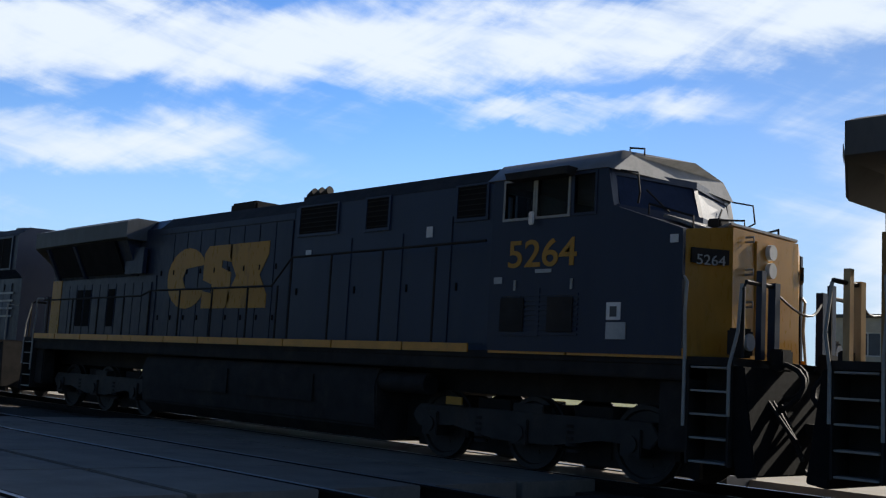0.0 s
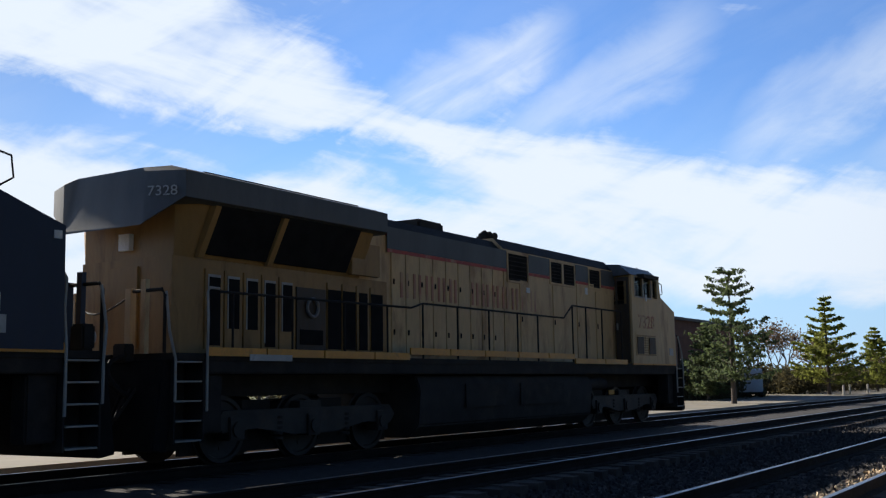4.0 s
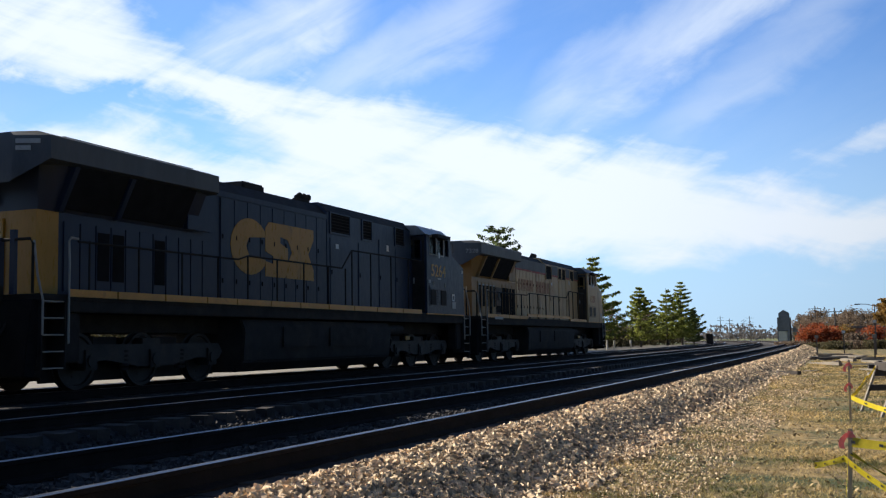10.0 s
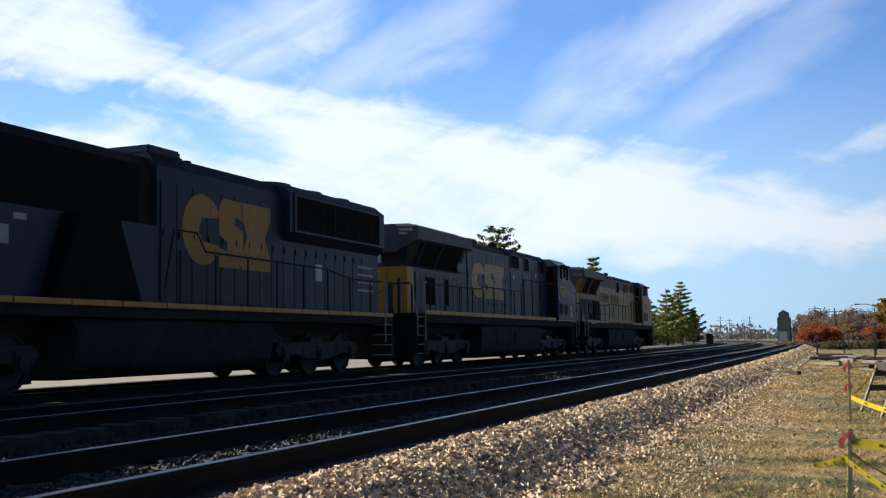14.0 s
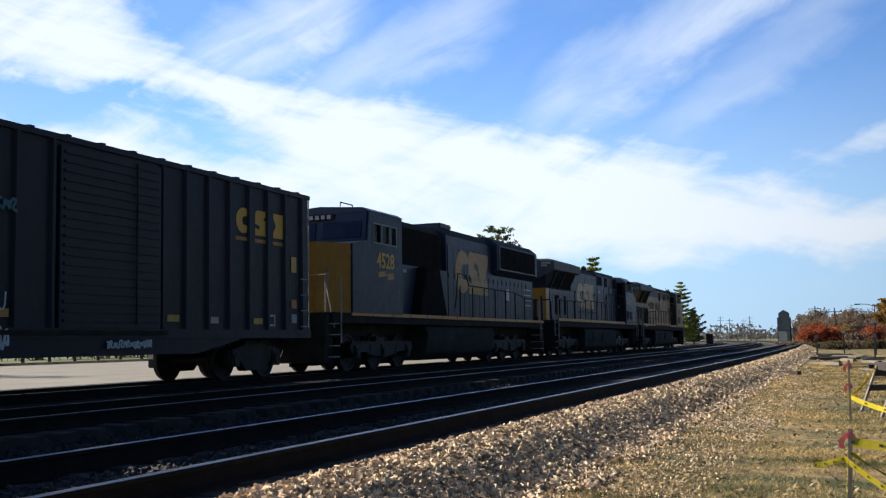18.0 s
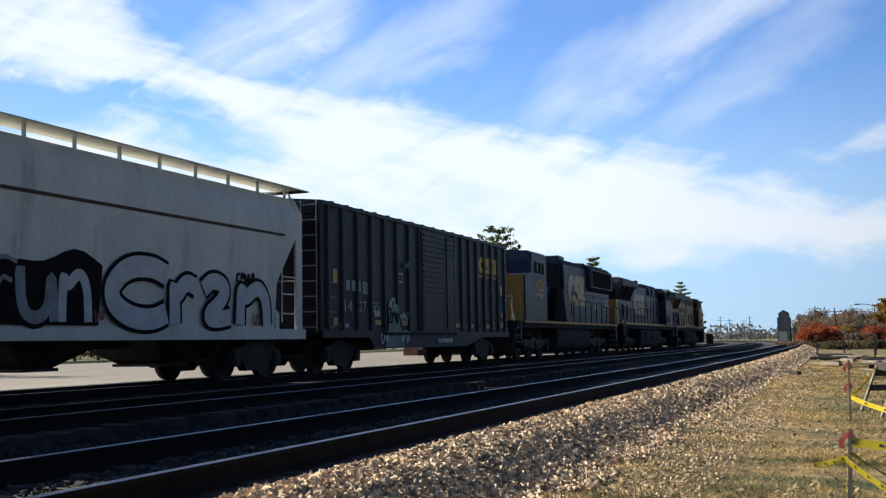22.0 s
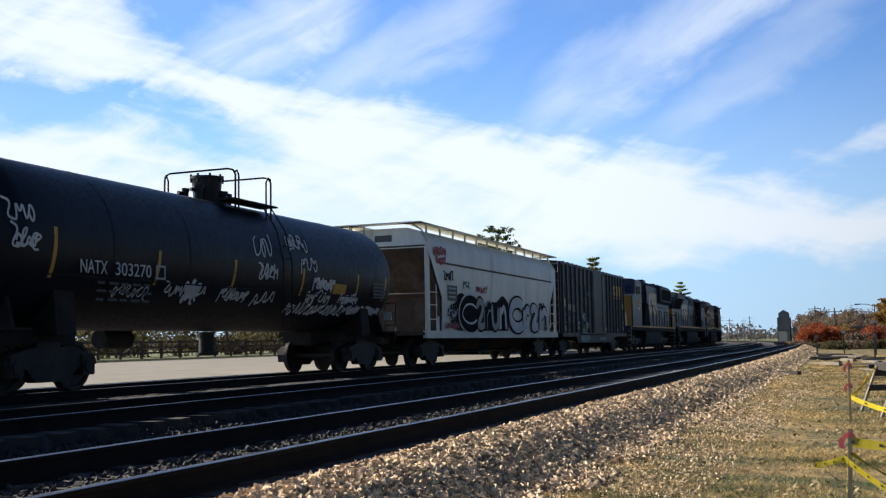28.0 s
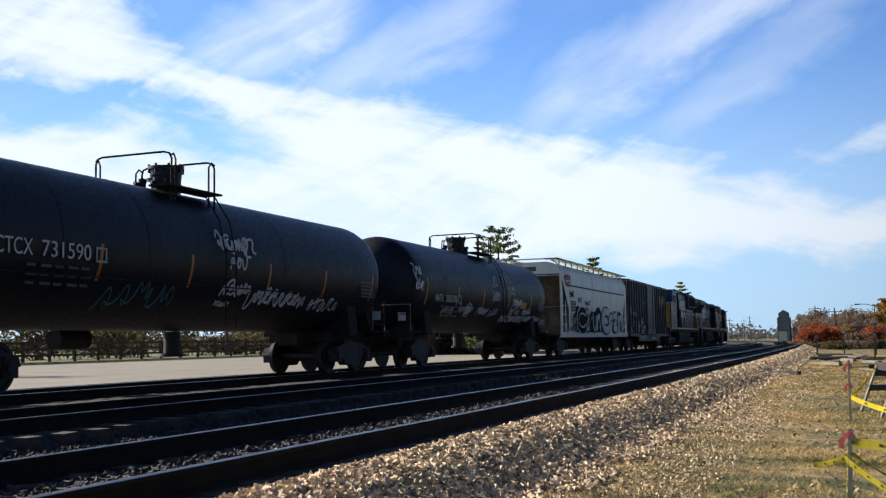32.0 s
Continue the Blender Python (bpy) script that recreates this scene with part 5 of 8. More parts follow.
    for x0, x1, q, e, top in ((-0.6, 4.45, 1.0, 4.25, 4.5), (4.45, 10.05, 1.22, 4.3, 4.52)):
        # added black cover here too, darkening the hood top against sky sheen
        bm = bmesh.new()
        prism(bm, [(-q - 0.005, e), (-q * 0.75, top + 0.006), (q * 0.75, top + 0.006), (q + 0.005, e), (q - 0.05, e), (q * 0.72, top - 0.02), (-q * 0.72, top - 0.02), (-q + 0.05, e)], x0 + 0.004, x1 - 0.004, "x")
        part("hood_roof", bm, M["black"], lo, "thin black cover darkening the hood roof")
    for i, x in enumerate((5.2, 6.9, 8.6)):
        bm = bmesh.new()
        rod(bm, (x, 0, 4.5), (x, 0, 4.62), 0.72, n=24)
        part("cooling_fan", bm, M["grey"], lo)
    for i in range(3):
        bm = bmesh.new()
        rod(bm, (0.8 + i * 0.35, -0.2, 4.5), (0.8 + i * 0.35, -0.2, 4.66), 0.14, n=10)
        part("exhaust_pipe", bm, M["black"], lo)
    boxed("dynamic_brake", (-0.6, 0.5, -0.8, 0.8, 4.48, 4.66), M["blue"], lo, "", 0.04)
    # cab with nose
    before = set(lo.children)
    wins = [(-7.02, -6.55, 3.47, 3.94), (-6.45, -5.95, 3.47, 3.94), (-5.82, -5.45, 3.47, 3.94)]
    for s in (-1, 1):
        bm = bmesh.new()
        panel(bm, -7.1, -5.0, 1.6, 4.27, s * 1.48 - 0.03, s * 1.48 + 0.03, wins)
        prism(bm, [(-7.1, 1.6), (-8.42, 1.6), (-8.40, 3.34), (-7.45, 3.48), (-7.30, 4.27), (-7.1, 4.27)], s * 1.48 - 0.03, s * 1.48 + 0.03)
        part("cab_side", bm, M["blue"], lo)
        for w in wins:
            bm = bmesh.new()
            panel(bm, w[0] - 0.035, w[1] + 0.035, w[2] - 0.035, w[3] + 0.035, s * 1.495 - 0.03, s * 1.495 + 0.03, [w])
            f = part("window_frame", bm, M["railing"], lo)
            boxed("pane", (w[0] + 0.002, w[1] - 0.002, s * 1.46 - 0.006, s * 1.46 + 0.006, w[2] + 0.002, w[3] - 0.002), M["glass"], f)
    bm = bmesh.new()
    loft(bm, [[(x, -1.53, 4.25), (x, -1.35, 4.35), (x, 0, 4.43), (x, 1.35, 4.35), (x, 1.53, 4.25), (x, 0, 4.18)] for x in (-7.38, -4.95)])
    part("cab_roof", bm, M["blue"], lo)
    boxed("cab_floor", (-7.4, -5.0, -1.45, 1.45, 1.6, 1.8), M["black"], lo)
    bm = bmesh.new()
    prism(bm, [(-7.50, 3.45), (-7.42, 3.45), (-7.28, 4.26), (-7.36, 4.26)], -1.46, 1.46)
    part("cab_front", bm, M["blue"], lo)
    for y0, y1 in ((-1.32, -0.12), (0.12, 1.32)):
        bm = bmesh.new()
        prism(bm, [(-7.515, 3.56), (-7.44, 3.56), (-7.365, 4.0), (-7.44, 4.0)], y0, y1)
        part("windshield", bm, M["shield"], lo)
    boxed("number_board", (-7.44, -7.36, -0.45, 0.45, 4.06, 4.22), M["black"], lo)
    for i in range(4):
        boxed("number_bar", (-7.46, -7.44, -0.36 + i * 0.19, -0.25 + i * 0.19, 4.09, 4.19), M["offwhite"], lo)
    nose = [[(-7.42, -1.45, 1.6), (-7.42, 1.45, 1.6), (-7.42, 1.45, 3.48), (-7.42, -1.45, 3.48)], [(-8.4, -1.45, 1.6), (-8.4, 1.45, 1.6), (-8.4, 1.45, 3.33), (-8.4, -1.45, 3.33)],
            [(-9.2, -0.8, 1.6), (-9.2, 0.8, 1.6), (-9.08, 0.72, 3.36), (-9.08, -0.72, 3.36)]]
    bm = bmesh.new()
    loft(bm, nose[:2])
    part("nose_rear", bm, M["blue"], lo)
    bm = bmesh.new()
    loft(bm, [[(x - 0.003, y, z) for x, y, z in nose[1]], nose[2]])
    part("nose_front", bm, M["gold"], lo, "yellow nose front")
    rods("grab_iron", [[(-8.9, -1.05, 2.7), (-9.25, -1.15, 2.2), (-9.3, -1.3, 1.7), (-9.3, -1.4, 1.2)]], 0.02, M["railing"], lo)
    rods("roof_rail", [[(-7.1, -0.5, 4.44), (-7.1, -0.5, 4.56), (-6.3, -0.5, 4.56), (-6.3, -0.5, 4.44)]], 0.016, M["black"], lo)
    lettering("road_number", "4528", -6.85, -1.515, 2.80, 0.42, 1.24, M["sign_yellow"], lo, "yellow road number", bold=0.02)
    bm = bmesh.new()
    prism(bm, [(-6.75, 2.56), (-6.1, 2.62), (-6.15, 2.5), (-5.62, 2.56), (-5.7, 2.72), (-6.25, 2.66), (-6.2, 2.74), (-6.75, 2.70)], -1.52, -1.512)
    part("painted_emblem", bm, M["gold"], lo, "small yellow emblem")
    for ob in set(lo.children) - before:
        ob.location.x -= 0.65
    blazon(lo, emblem(0.22, 2.44, 3.6, 1.42), -1.031, M["gold"], "yellow block emblem")
    return lo


stretch(mac_locomotive(), 1.6, 1.095)


# ---- freight cars ----
def box_car():
    """A fifty-foot boxcar with outside posts and a ribbed sliding door."""
    car = thing("boxcar", "dark blue steel boxcar with side posts, a ribbed door and graffiti", "boxcar", "freight cars")
    CARS.append((car, -58.97, 5.9))
    L, W = 7.8, 1.46
    coupler(car, 8.4, 1), coupler(car, -8.4, -1)
    bm = bmesh.new()
    box(bm, -L, L, -0.5, 0.5, 0.75, 1.1)
    box(bm, -L, L, -W, W, 1.0, 1.12)
    part("underframe", bm, M["black"], car, bevel=0.015)
    boxed("body", (-L + 0.01, L - 0.01, -W, W, 1.12, 4.22), M["boxcar"], car)
    bm = bmesh.new()
    prism(bm, [(-W - 0.06, 4.22), (-W - 0.06, 4.32), (0, 4.46), (W + 0.06, 4.32), (W + 0.06, 4.22)], -L, L, "x")
    part("roof", bm, M["boxcar"], car)
    for x in np.linspace(-7.2, 7.2, 17):
        bm = bmesh.new()
        prism(bm, [(-W - 0.07, 4.31), (-W - 0.07, 4.345), (0, 4.49), (W + 0.07, 4.345), (W + 0.07, 4.31), (0, 4.45)], x - 0.05, x + 0.05, "x")
        part("roof_rib", bm, M["boxcar"], car)
    door = (-1.13, 1.70)
    for s in (-1, 1):
        xs = [-7.45, -6.6, -5.7, -4.8, -3.9, -3.0, -2.1, -1.25, 1.82, 2.6, 3.4, 4.2, 5.0, 5.8, 6.6, 7.43]
        for x in xs:
            bm = bmesh.new()
            prism(bm, [(x - 0.06, s * W), (x - 0.035, s * (W + 0.07)), (x + 0.035, s * (W + 0.07)), (x + 0.06, s * W)], 1.10, 4.22, "z")
            part("side_post", bm, M["boxcar"], car)
        boxed("side_sill", (-L, L, s * (W + 0.04) - 0.03, s * (W + 0.04) + 0.03, 0.93, 1.12), M["boxcar"], car, "", 0.008)
        d = boxed("door", (door[0], door[1], s * (W + 0.05) - 0.035, s * (W + 0.05) + 0.035, 1.12, 4.14), M["boxcar"], car, "ribbed sliding door", 0.01)
        for j in range(19):
            boxed("rib", (door[0] + 0.08, door[1] - 0.08, s * (W + 0.10) - 0.02, s * (W + 0.10) + 0.02, 1.22 + j * 0.155, 1.27 + j * 0.155), M["boxcar"], d, "", 0.01)
        rods("door_bar", [[(0.9, s * (W + 0.13), 1.2), (0.9, s * (W + 0.13), 4.1)]], 0.02, M["black"], d)
        boxed("door_rail", (-4.2, 1.9, s * (W + 0.08) - 0.04, s * (W + 0.08) + 0.04, 1.0, 1.08), M["black"], car)
    for e in (-1, 1):
        for z in np.linspace(1.4, 4.0, 8):
            boxed("end_rib", (min(e * L, e * (L + 0.06)), max(e * L, e * (L + 0.06)), -1.3, 1.3, z, z + 0.12), M["boxcar"], car, "", 0.02)
        rods("ladder", [[(e * 7.2, -W - 0.12, z), (e * 7.5, -W - 0.12, z)] for z in np.linspace(1.2, 2.3, 4)] + [[(e * (L + 0.12), -W + 0.5, z), (e * (L + 0.12), -W + 0.05, z)] for z in np.linspace(1.2, 4.2, 9)]
             + [[(e * (L + 0.12), -W + 0.05, 1.1), (e * (L + 0.12), -W + 0.05, 4.3)], [(e * (L + 0.12), -W + 0.5, 1.1), (e * (L + 0.12), -W + 0.5, 4.3)]], 0.016, M["railing"], car)
    for x in (-5.9, 5.9):
        truck(car, x, (-0.88, 0.88), 0.457, CAR_WHEEL)
    bm = bmesh.new()
    rod(bm, (-1.2, 0.7, 0.75), (-0.3, 0.7, 0.75), 0.2, n=14)
    part("brake_cylinder", bm, M["black"], car)
    y = -W - 0.006
    w = (6.75 - 4.45) / 3
    for i in range(3):
        x = 4.5 + i * 0.8
        out = emblem(0, 0, 1.0, 1.0)[i]
        lo, hi = min(p[0] for p in out), max(p[0] for p in out)
        blazon(car, [[(x + (p[0] - lo) / (hi - lo) * 0.56, 3.18 + p[1] * 0.55) for p in out]], y, M["sign_yellow"], "yellow block of the painted emblem")
        boxed("underline", (x - 0.02, x + 0.58, y - 0.004, y + 0.004, 3.02, 3.10), M["gold"], car)
    for i in range(4):
        boxed("mark_bar", (-6.35 + i * 0.34, -6.13 + i * 0.34, y - 0.004, y + 0.004, 2.15, 2.42), M["offwhite"], car, "worn white bar of the painted mark")
    for i, ch in enumerate(("14", "27", "85")):
        lettering("car_number", ch, -6.45 + i * 0.88, y, 1.62, 0.28, 0.46, M["offwhite"], car, "worn white car number")
    for x, z, mat in ((-7.0, 2.3, "amber"), (-7.0, 1.25, "amber"), (-4.35, 1.28, "amber"), (-2.4, 1.28, "amber"), (2.2, 1.26, "amber"), (3.6, 1.24, "offwhite"), (5.4, 1.24, "amber"), (7.05, 2.45, "amber"), (7.05, 1.62, "orange"), (7.05, 1.28, "offwhite")):
        tall = mat == "amber" and abs(x) > 6.9 and z > 2
        boxed("reflector", (x - (0.12 if abs(x) > 6.9 else 0.2), x + (0.12 if abs(x) > 6.9 else 0.2), y - 0.012, y, z, z + (0.36 if tall else 0.2 if abs(x) > 6.9 else 0.13)), M[mat], car, "reflective strip")
    for x, z, ww, hh in ((-5.3, 2.1, 0.3, 0.28), (-3.0, 2.5, 0.5, 0.28), (5.85, 1.2, 0.32, 0.26), (-6.7, 1.2, 0.5, 0.1), (-3.4, 1.5, 0.3, 0.25)):
        bm = bmesh.new()
        panel(bm, x, x + ww, z, z + hh, y - 0.004, y + 0.004, [(x + 0.04, x + ww - 0.04, z + 0.05, z + hh - 0.05)])
        part("stencil", bm, M["offwhite"], car)
    for s in (-1, 1):
        bm = bmesh.new()
        prism(bm, [(-5.0, 0.95), (4.9, 0.95), (3.0, 0.62), (-4.6, 0.62)], s * (W + 0.03) - 0.012, s * (W + 0.03) + 0.012)
        part("sill_skirt", bm, M["boxcar"], car, "deep tapered side sill")
    bm = bmesh.new()
    prism(bm, [(-4.0, 0.66), (-2.55, 0.66), (-2.75, 1.05), (-2.95, 1.3), (-3.05, 1.85), (-3.75, 1.85), (-3.72, 1.3), (-3.85, 1.0)], y - 0.075, y - 0.068)
    part("sprayed_blob", bm, M["spraygreen"], car, "pale green sprayed graffiti patch", sharp=0)
    for i, (x, z, w, h, mat, lw) in enumerate(((-4.3, 0.7, 0.6, 0.4, "chalk", 0.05), (-2.8, 0.7, 0.6, 0.5, "chalk", 0.05), (-3.75, 1.25, 0.75, 0.5, "ink", 0.05), (-2.95, 1.35, 0.65, 0.4, "chalk", 0.03), (-3.7, 1.75, 0.5, 0.32, "chalk", 0.05), (-4.75, 1.5, 0.4, 0.2, "chalk", 0.04), (0.1, 0.74, 1.3, 0.16, "chalk", 0.035), (-2.6, 2.9, 0.5, 0.25, "sprayteal", 0.05))):
        bm = bmesh.new()
        ribbon(bm, squiggle(random.Random(300 + i), x, z, w, h), lw, y - 0.082 - 0.001 * i)
        part("sprayed_line", bm, M[mat], car, "sprayed graffiti scrawl", sharp=0)
    return car


def ribbon(bm, pts, w, y, bend=None):
    """One painted stroke through (x, z) points; bend(z) gives the surface's y where it is curved."""
    rows = []
    for i, (x, z) in enumerate(pts):
        (ax, az), (bx, bz) = pts[max(i - 1, 0)], pts[min(i + 1, len(pts) - 1)]
        d = math.hypot(bx - ax, bz - az) or 1
        nx, nz = -(bz - az) / d * w / 2, (bx - ax) / d * w / 2
        yy = (bend(z) if bend else y) - 0.00012 * i
        rows.append([bm.verts.new(p) for p in ((x + nx, yy - 0.002, z + nz), (x - nx, yy - 0.002, z - nz), (x - nx, yy + 0.004, z - nz), (x + nx, yy + 0.004, z + nz))])
    for a, b in zip(rows, rows[1:]):
        for k in range(4):
            bm.faces.new((a[k], a[(k + 1) % 4], b[(k + 1) % 4], b[k]))
    bm.faces.new(rows[0][::-1]), bm.faces.new(rows[-1])


STROKES = [[(0, 0), (0.05, 1), (0.75, 0.8), (0.1, 0.5)], [(0, 0.9), (0.1, 0), (0.7, 0.1), (0.8, 1)], [(0.8, 0.9), (0.1, 0.8), (0.1, 0.1), (0.8, 0.15)],
           [(0, 0), (0.4, 1), (0.8, 0), (0.2, 0.4)], [(0, 1), (0.8, 0.9), (0.1, 0.1), (0.85, 0)], [(0, 0), (0.1, 1), (0.45, 0.3), (0.75, 1), (0.85, 0)], [(0.1, 0.5), (0.4, 1), (0.8, 0.5), (0.4, 0), (0.1, 0.5)]]


def squiggle(rng, x, z, w, h):
    """A running hand-drawn line of unreadable strokes inside a box."""
    m = max(3, round(w / h * 1.7))
    pts = []
    for i in range(m):
        lift = rng.uniform(-0.12, 0.12)
        for a, b in rng.choice(STROKES):
            pts.append((x + w * (i + 0.92 * a + rng.uniform(-0.06, 0.06)) / m, z + h * (0.12 + 0.76 * b + lift + rng.uniform(-0.06, 0.06))))
    for k in range(2):
        soft = [pts[0]]
        for (ax, az), (bx, bz) in zip(pts, pts[1:]):
            soft += [(ax * 0.75 + bx * 0.25, az * 0.75 + bz * 0.25), (ax * 0.25 + bx * 0.75, az * 0.25 + bz * 0.75)]
        pts = soft + [pts[-1]]
    return pts


FAT = {"hook": [(1.04, 0.86), (0.8, 1.0), (0.38, 0.97), (0.1, 0.62), (0.12, 0.28), (0.42, 0.03), (0.8, 0.0), (1.04, 0.14)],
       "stem": [(0.22, 0.0), (0.2, 0.9), (0.26, 0.55), (0.58, 0.93), (0.95, 0.82)],
       "bend": [(0.12, 0.75), (0.4, 1.0), (0.82, 0.85), (0.7, 0.5), (0.18, 0.12), (0.5, 0.02), (0.95, 0.12)],
       "arch": [(0.12, 0.0), (0.15, 0.95), (0.25, 0.6), (0.6, 0.97), (0.86, 0.7), (0.9, 0.0)],
       "bowl": [(0.12, 0.95), (0.16, 0.2), (0.48, 0.02), (0.8, 0.22), (0.84, 0.97), (0.92, 0.0)]}


def soften(pts, times=2):
    for k in range(times):
        out = [pts[0]]
        for (ax, az), (bx, bz) in zip(pts, pts[1:]):
            out += [(ax * 0.75 + bx * 0.25, az * 0.75 + bz * 0.25), (ax * 0.25 + bx * 0.75, az * 0.25 + bz * 0.75)]
        pts = out + [pts[-1]]
    return pts


def fat_form(parent, kind, x, z, w, h, y, thick, fill, edge, order):
    """One fat sprayed form: a wide stroke in the edge colour under a narrower one in the fill colour."""
    pts = soften([(x + w * a, z + h * b) for a, b in FAT[kind]], 3)
    for grow, mat, lift in ((0.15, edge, 0.0), (0.0, fill, 0.009)):
        bm = bmesh.new()
        ribbon(bm, pts, thick + grow, y - lift - 0.0022 * order)
        part("graffiti_form", bm, M[mat], parent, "fat sprayed graffiti form with an outline", sharp=0)


def hopper_car():
    """A grey covered hopper with sloped ends, roof walk and graffiti along the foot of its side."""
    car = thing("covered_hopper", "pale grey covered hopper car with graffiti along its side", "hopper car", "freight cars")
    CARS.append((car, -75.77, 6.4))
    coupler(car, 8.9, 1), coupler(car, -9.0, -1)
    L = 8.05
    # side sheets lean out and round over at the eaves; the ends of the body slope inwards below
    sect = [(-1.52, 1.12), (-1.56, 2.2), (-1.57, 3.3), (-1.51, 3.92), (-1.32, 4.24), (-0.9, 4.36), (0.9, 4.36), (1.32, 4.24), (1.51, 3.92), (1.57, 3.3), (1.56, 2.2), (1.52, 1.12)]

    def end_x(z):
        return L - 0.12 if z > 3.75 else L - 0.12 - (3.75 - z) * 0.82 if z > 2.15 else L - 1.45
    bm = bmesh.new()
    loft(bm, [[(e * end_x(z), y, z) for y, z in sect] for e in (-1, 1)], caps=False)
    part("body", bm, M["hopper"], car, sharp=50)
    for s in (-1, 1):
        boxed("seam", (-7.0, 7.0, s * 1.575 - 0.012, s * 1.575 + 0.012, 3.28, 3.34), M["rusty"], car, "rusty seam")
        boxed("side_sill", (-L, L, s * 1.5 - 0.06, s * 1.5 + 0.06, 0.90, 1.14), M["hopper"], car, "", 0.01)
    for i, x in enumerate((-4.0, 0.0, 4.0)):
        bm = bmesh.new()
        loft(bm, [[(x - 1.7, -1.3, 1.1), (x + 1.7, -1.3, 1.1), (x + 1.7, 1.3, 1.1), (x - 1.7, 1.3, 1.1)], [(x - 0.35, -0.6, 0.42), (x + 0.35, -0.6, 0.42), (x + 0.35, 0.6, 0.42), (x - 0.35, 0.6, 0.42)]])
        part("outlet_bay", bm, M["black"], car)
        boxed("outlet_gate", (x - 0.45, x + 0.45, -0.65, 0.65, 0.36, 0.42), M["steel"], car)
    boxed("centre_sill", (-8.1, 8.1, -0.28, 0.28, 0.75, 1.05), M["black"], car)
    # roof walk on its brackets
    for s in (-1, 1):
        boxed("roof_walk", (-8.3, 8.3, s * 1.16 - 0.36, s * 1.16 + 0.36, 4.47, 4.50), M["hopper"], car, "steel roof walk", 0.006)
        for x in np.linspace(-7.4, 7.4, 13):
            boxed("bracket", (x - 0.022, x + 0.022, s * 1.34 - 0.03, s * 1.34 + 0.03, 4.16, 4.47), M["hopper"], car)
    for e in (-1, 1):
        boxed("cross_walk", (min(e * 7.9, e * 8.35), max(e * 7.9, e * 8.35), -1.5, 1.5, 4.47, 4.50), M["hopper"], car)
    boxed("hatch_trough", (-6.8, 6.8, -0.3, 0.3, 4.36, 4.44), M["hopper"], car, "", 0.03)
    for e in (-1, 1):
        boxed("end_platform", (min(e * 6.2, e * 8.1), max(e * 6.2, e * 8.1), -1.5, 1.5, 1.0, 1.1), M["rusty"], car)
        bm = bmesh.new()
        prism(bm, [(e * (L - 1.42), 1.1), (e * (L - 1.36), 1.1), (e * (L - 1.36), 2.2), (e * (L - 0.1), 3.78), (e * (L - 0.14), 3.82), (e * (L - 1.42), 2.22)], -1.50, 1.50)
        part("slope_sheet", bm, M["rusty"], car, "rusty sloped end sheet, darkened for the shade there")
        for s in (-1, 1):
            rods("corner_post", [[(e * 7.68, s * 1.5, 1.1), (e * 7.68, s * 1.5, 4.0), (e * 7.72, s * 1.3, 4.3), (e * 8.0, s * 1.1, 4.46)]], 0.03, M["hopper"], car)
            rods("ladder", [[(e * 7.0, s * 1.5, 1.3), (e * 7.0, s * 1.5, 2.6)]] + [[(e * 6.95, s * 1.52, z), (e * 7.68, s * 1.52, z)] for z in (1.5, 1.95, 2.35)], 0.018, M["hopper"], car)
            bm = bmesh.new()
            prism(bm, [(e * 6.35, 1.1), (e * 6.9, 1.1), (e * 6.9, 1.5), (e * 6.4, 1.75)], s * 1.46 - 0.02, s * 1.46 + 0.02)
            part("gusset", bm, M["hopper"], car)
        rods("end_ladder", [[(e * 8.0, 0.6, 1.1), (e * 8.0, 0.6, 4.47)], [(e * 8.0, 1.05, 1.1), (e * 8.0, 1.05, 4.47)]] + [[(e * 8.0, 0.6, z), (e * 8.0, 1.05, z)] for z in np.linspace(1.4, 4.2, 8)], 0.016, M["rusty"], car)
        boxed("corner_plate", (min(e * 7.62, e * 7.93), max(e * 7.62, e * 7.93), -1.53, -1.47, 1.1, 3.9), M["hopper"], car, "broad corner post of pale steel", 0.01)
        boxed("end_notice", (min(e * 7.93, e * 7.945), max(e * 7.93, e * 7.945), -0.35, 0.25, 3.95, 4.15), M["grey"], car, "dark painted panel")
        rods("brake_rail", [[(e * 7.9, -1.45, 2.3), (e * 7.9, 1.45, 2.3)]], 0.018, M["railing"], car)
    for e in (-1, 1):
        bm = bmesh.new()
        prism(bm, [(y, z) for y, z in sect if z > 3.5] + [(1.54, 3.72), (-1.54, 3.72)], e * (L - 0.16), e * (L - 0.125), "x")
        part("end_sheet", bm, M["hopper"], car)
    for x in (-6.5, 6.5):
        truck(car, x, (-0.88, 0.88), 0.457, CAR_WHEEL)
    # graffiti
    y = -1.578
    bm = bmesh.new()
    cloud = [(-5.4 + 5.9 * t, 2.22 + 0.16 * math.sin(9 * t) + 0.08 * math.sin(23 * t)) for t in np.linspace(0, 1, 25)]
    prism(bm, [(-5.2, 1.16), (0.4, 1.16)] + cloud[::-1], y - 0.001, y + 0.001)
    part("graffiti_ground", bm, M["ink"], car, "dark sprayed ground of the graffiti", sharp=0)
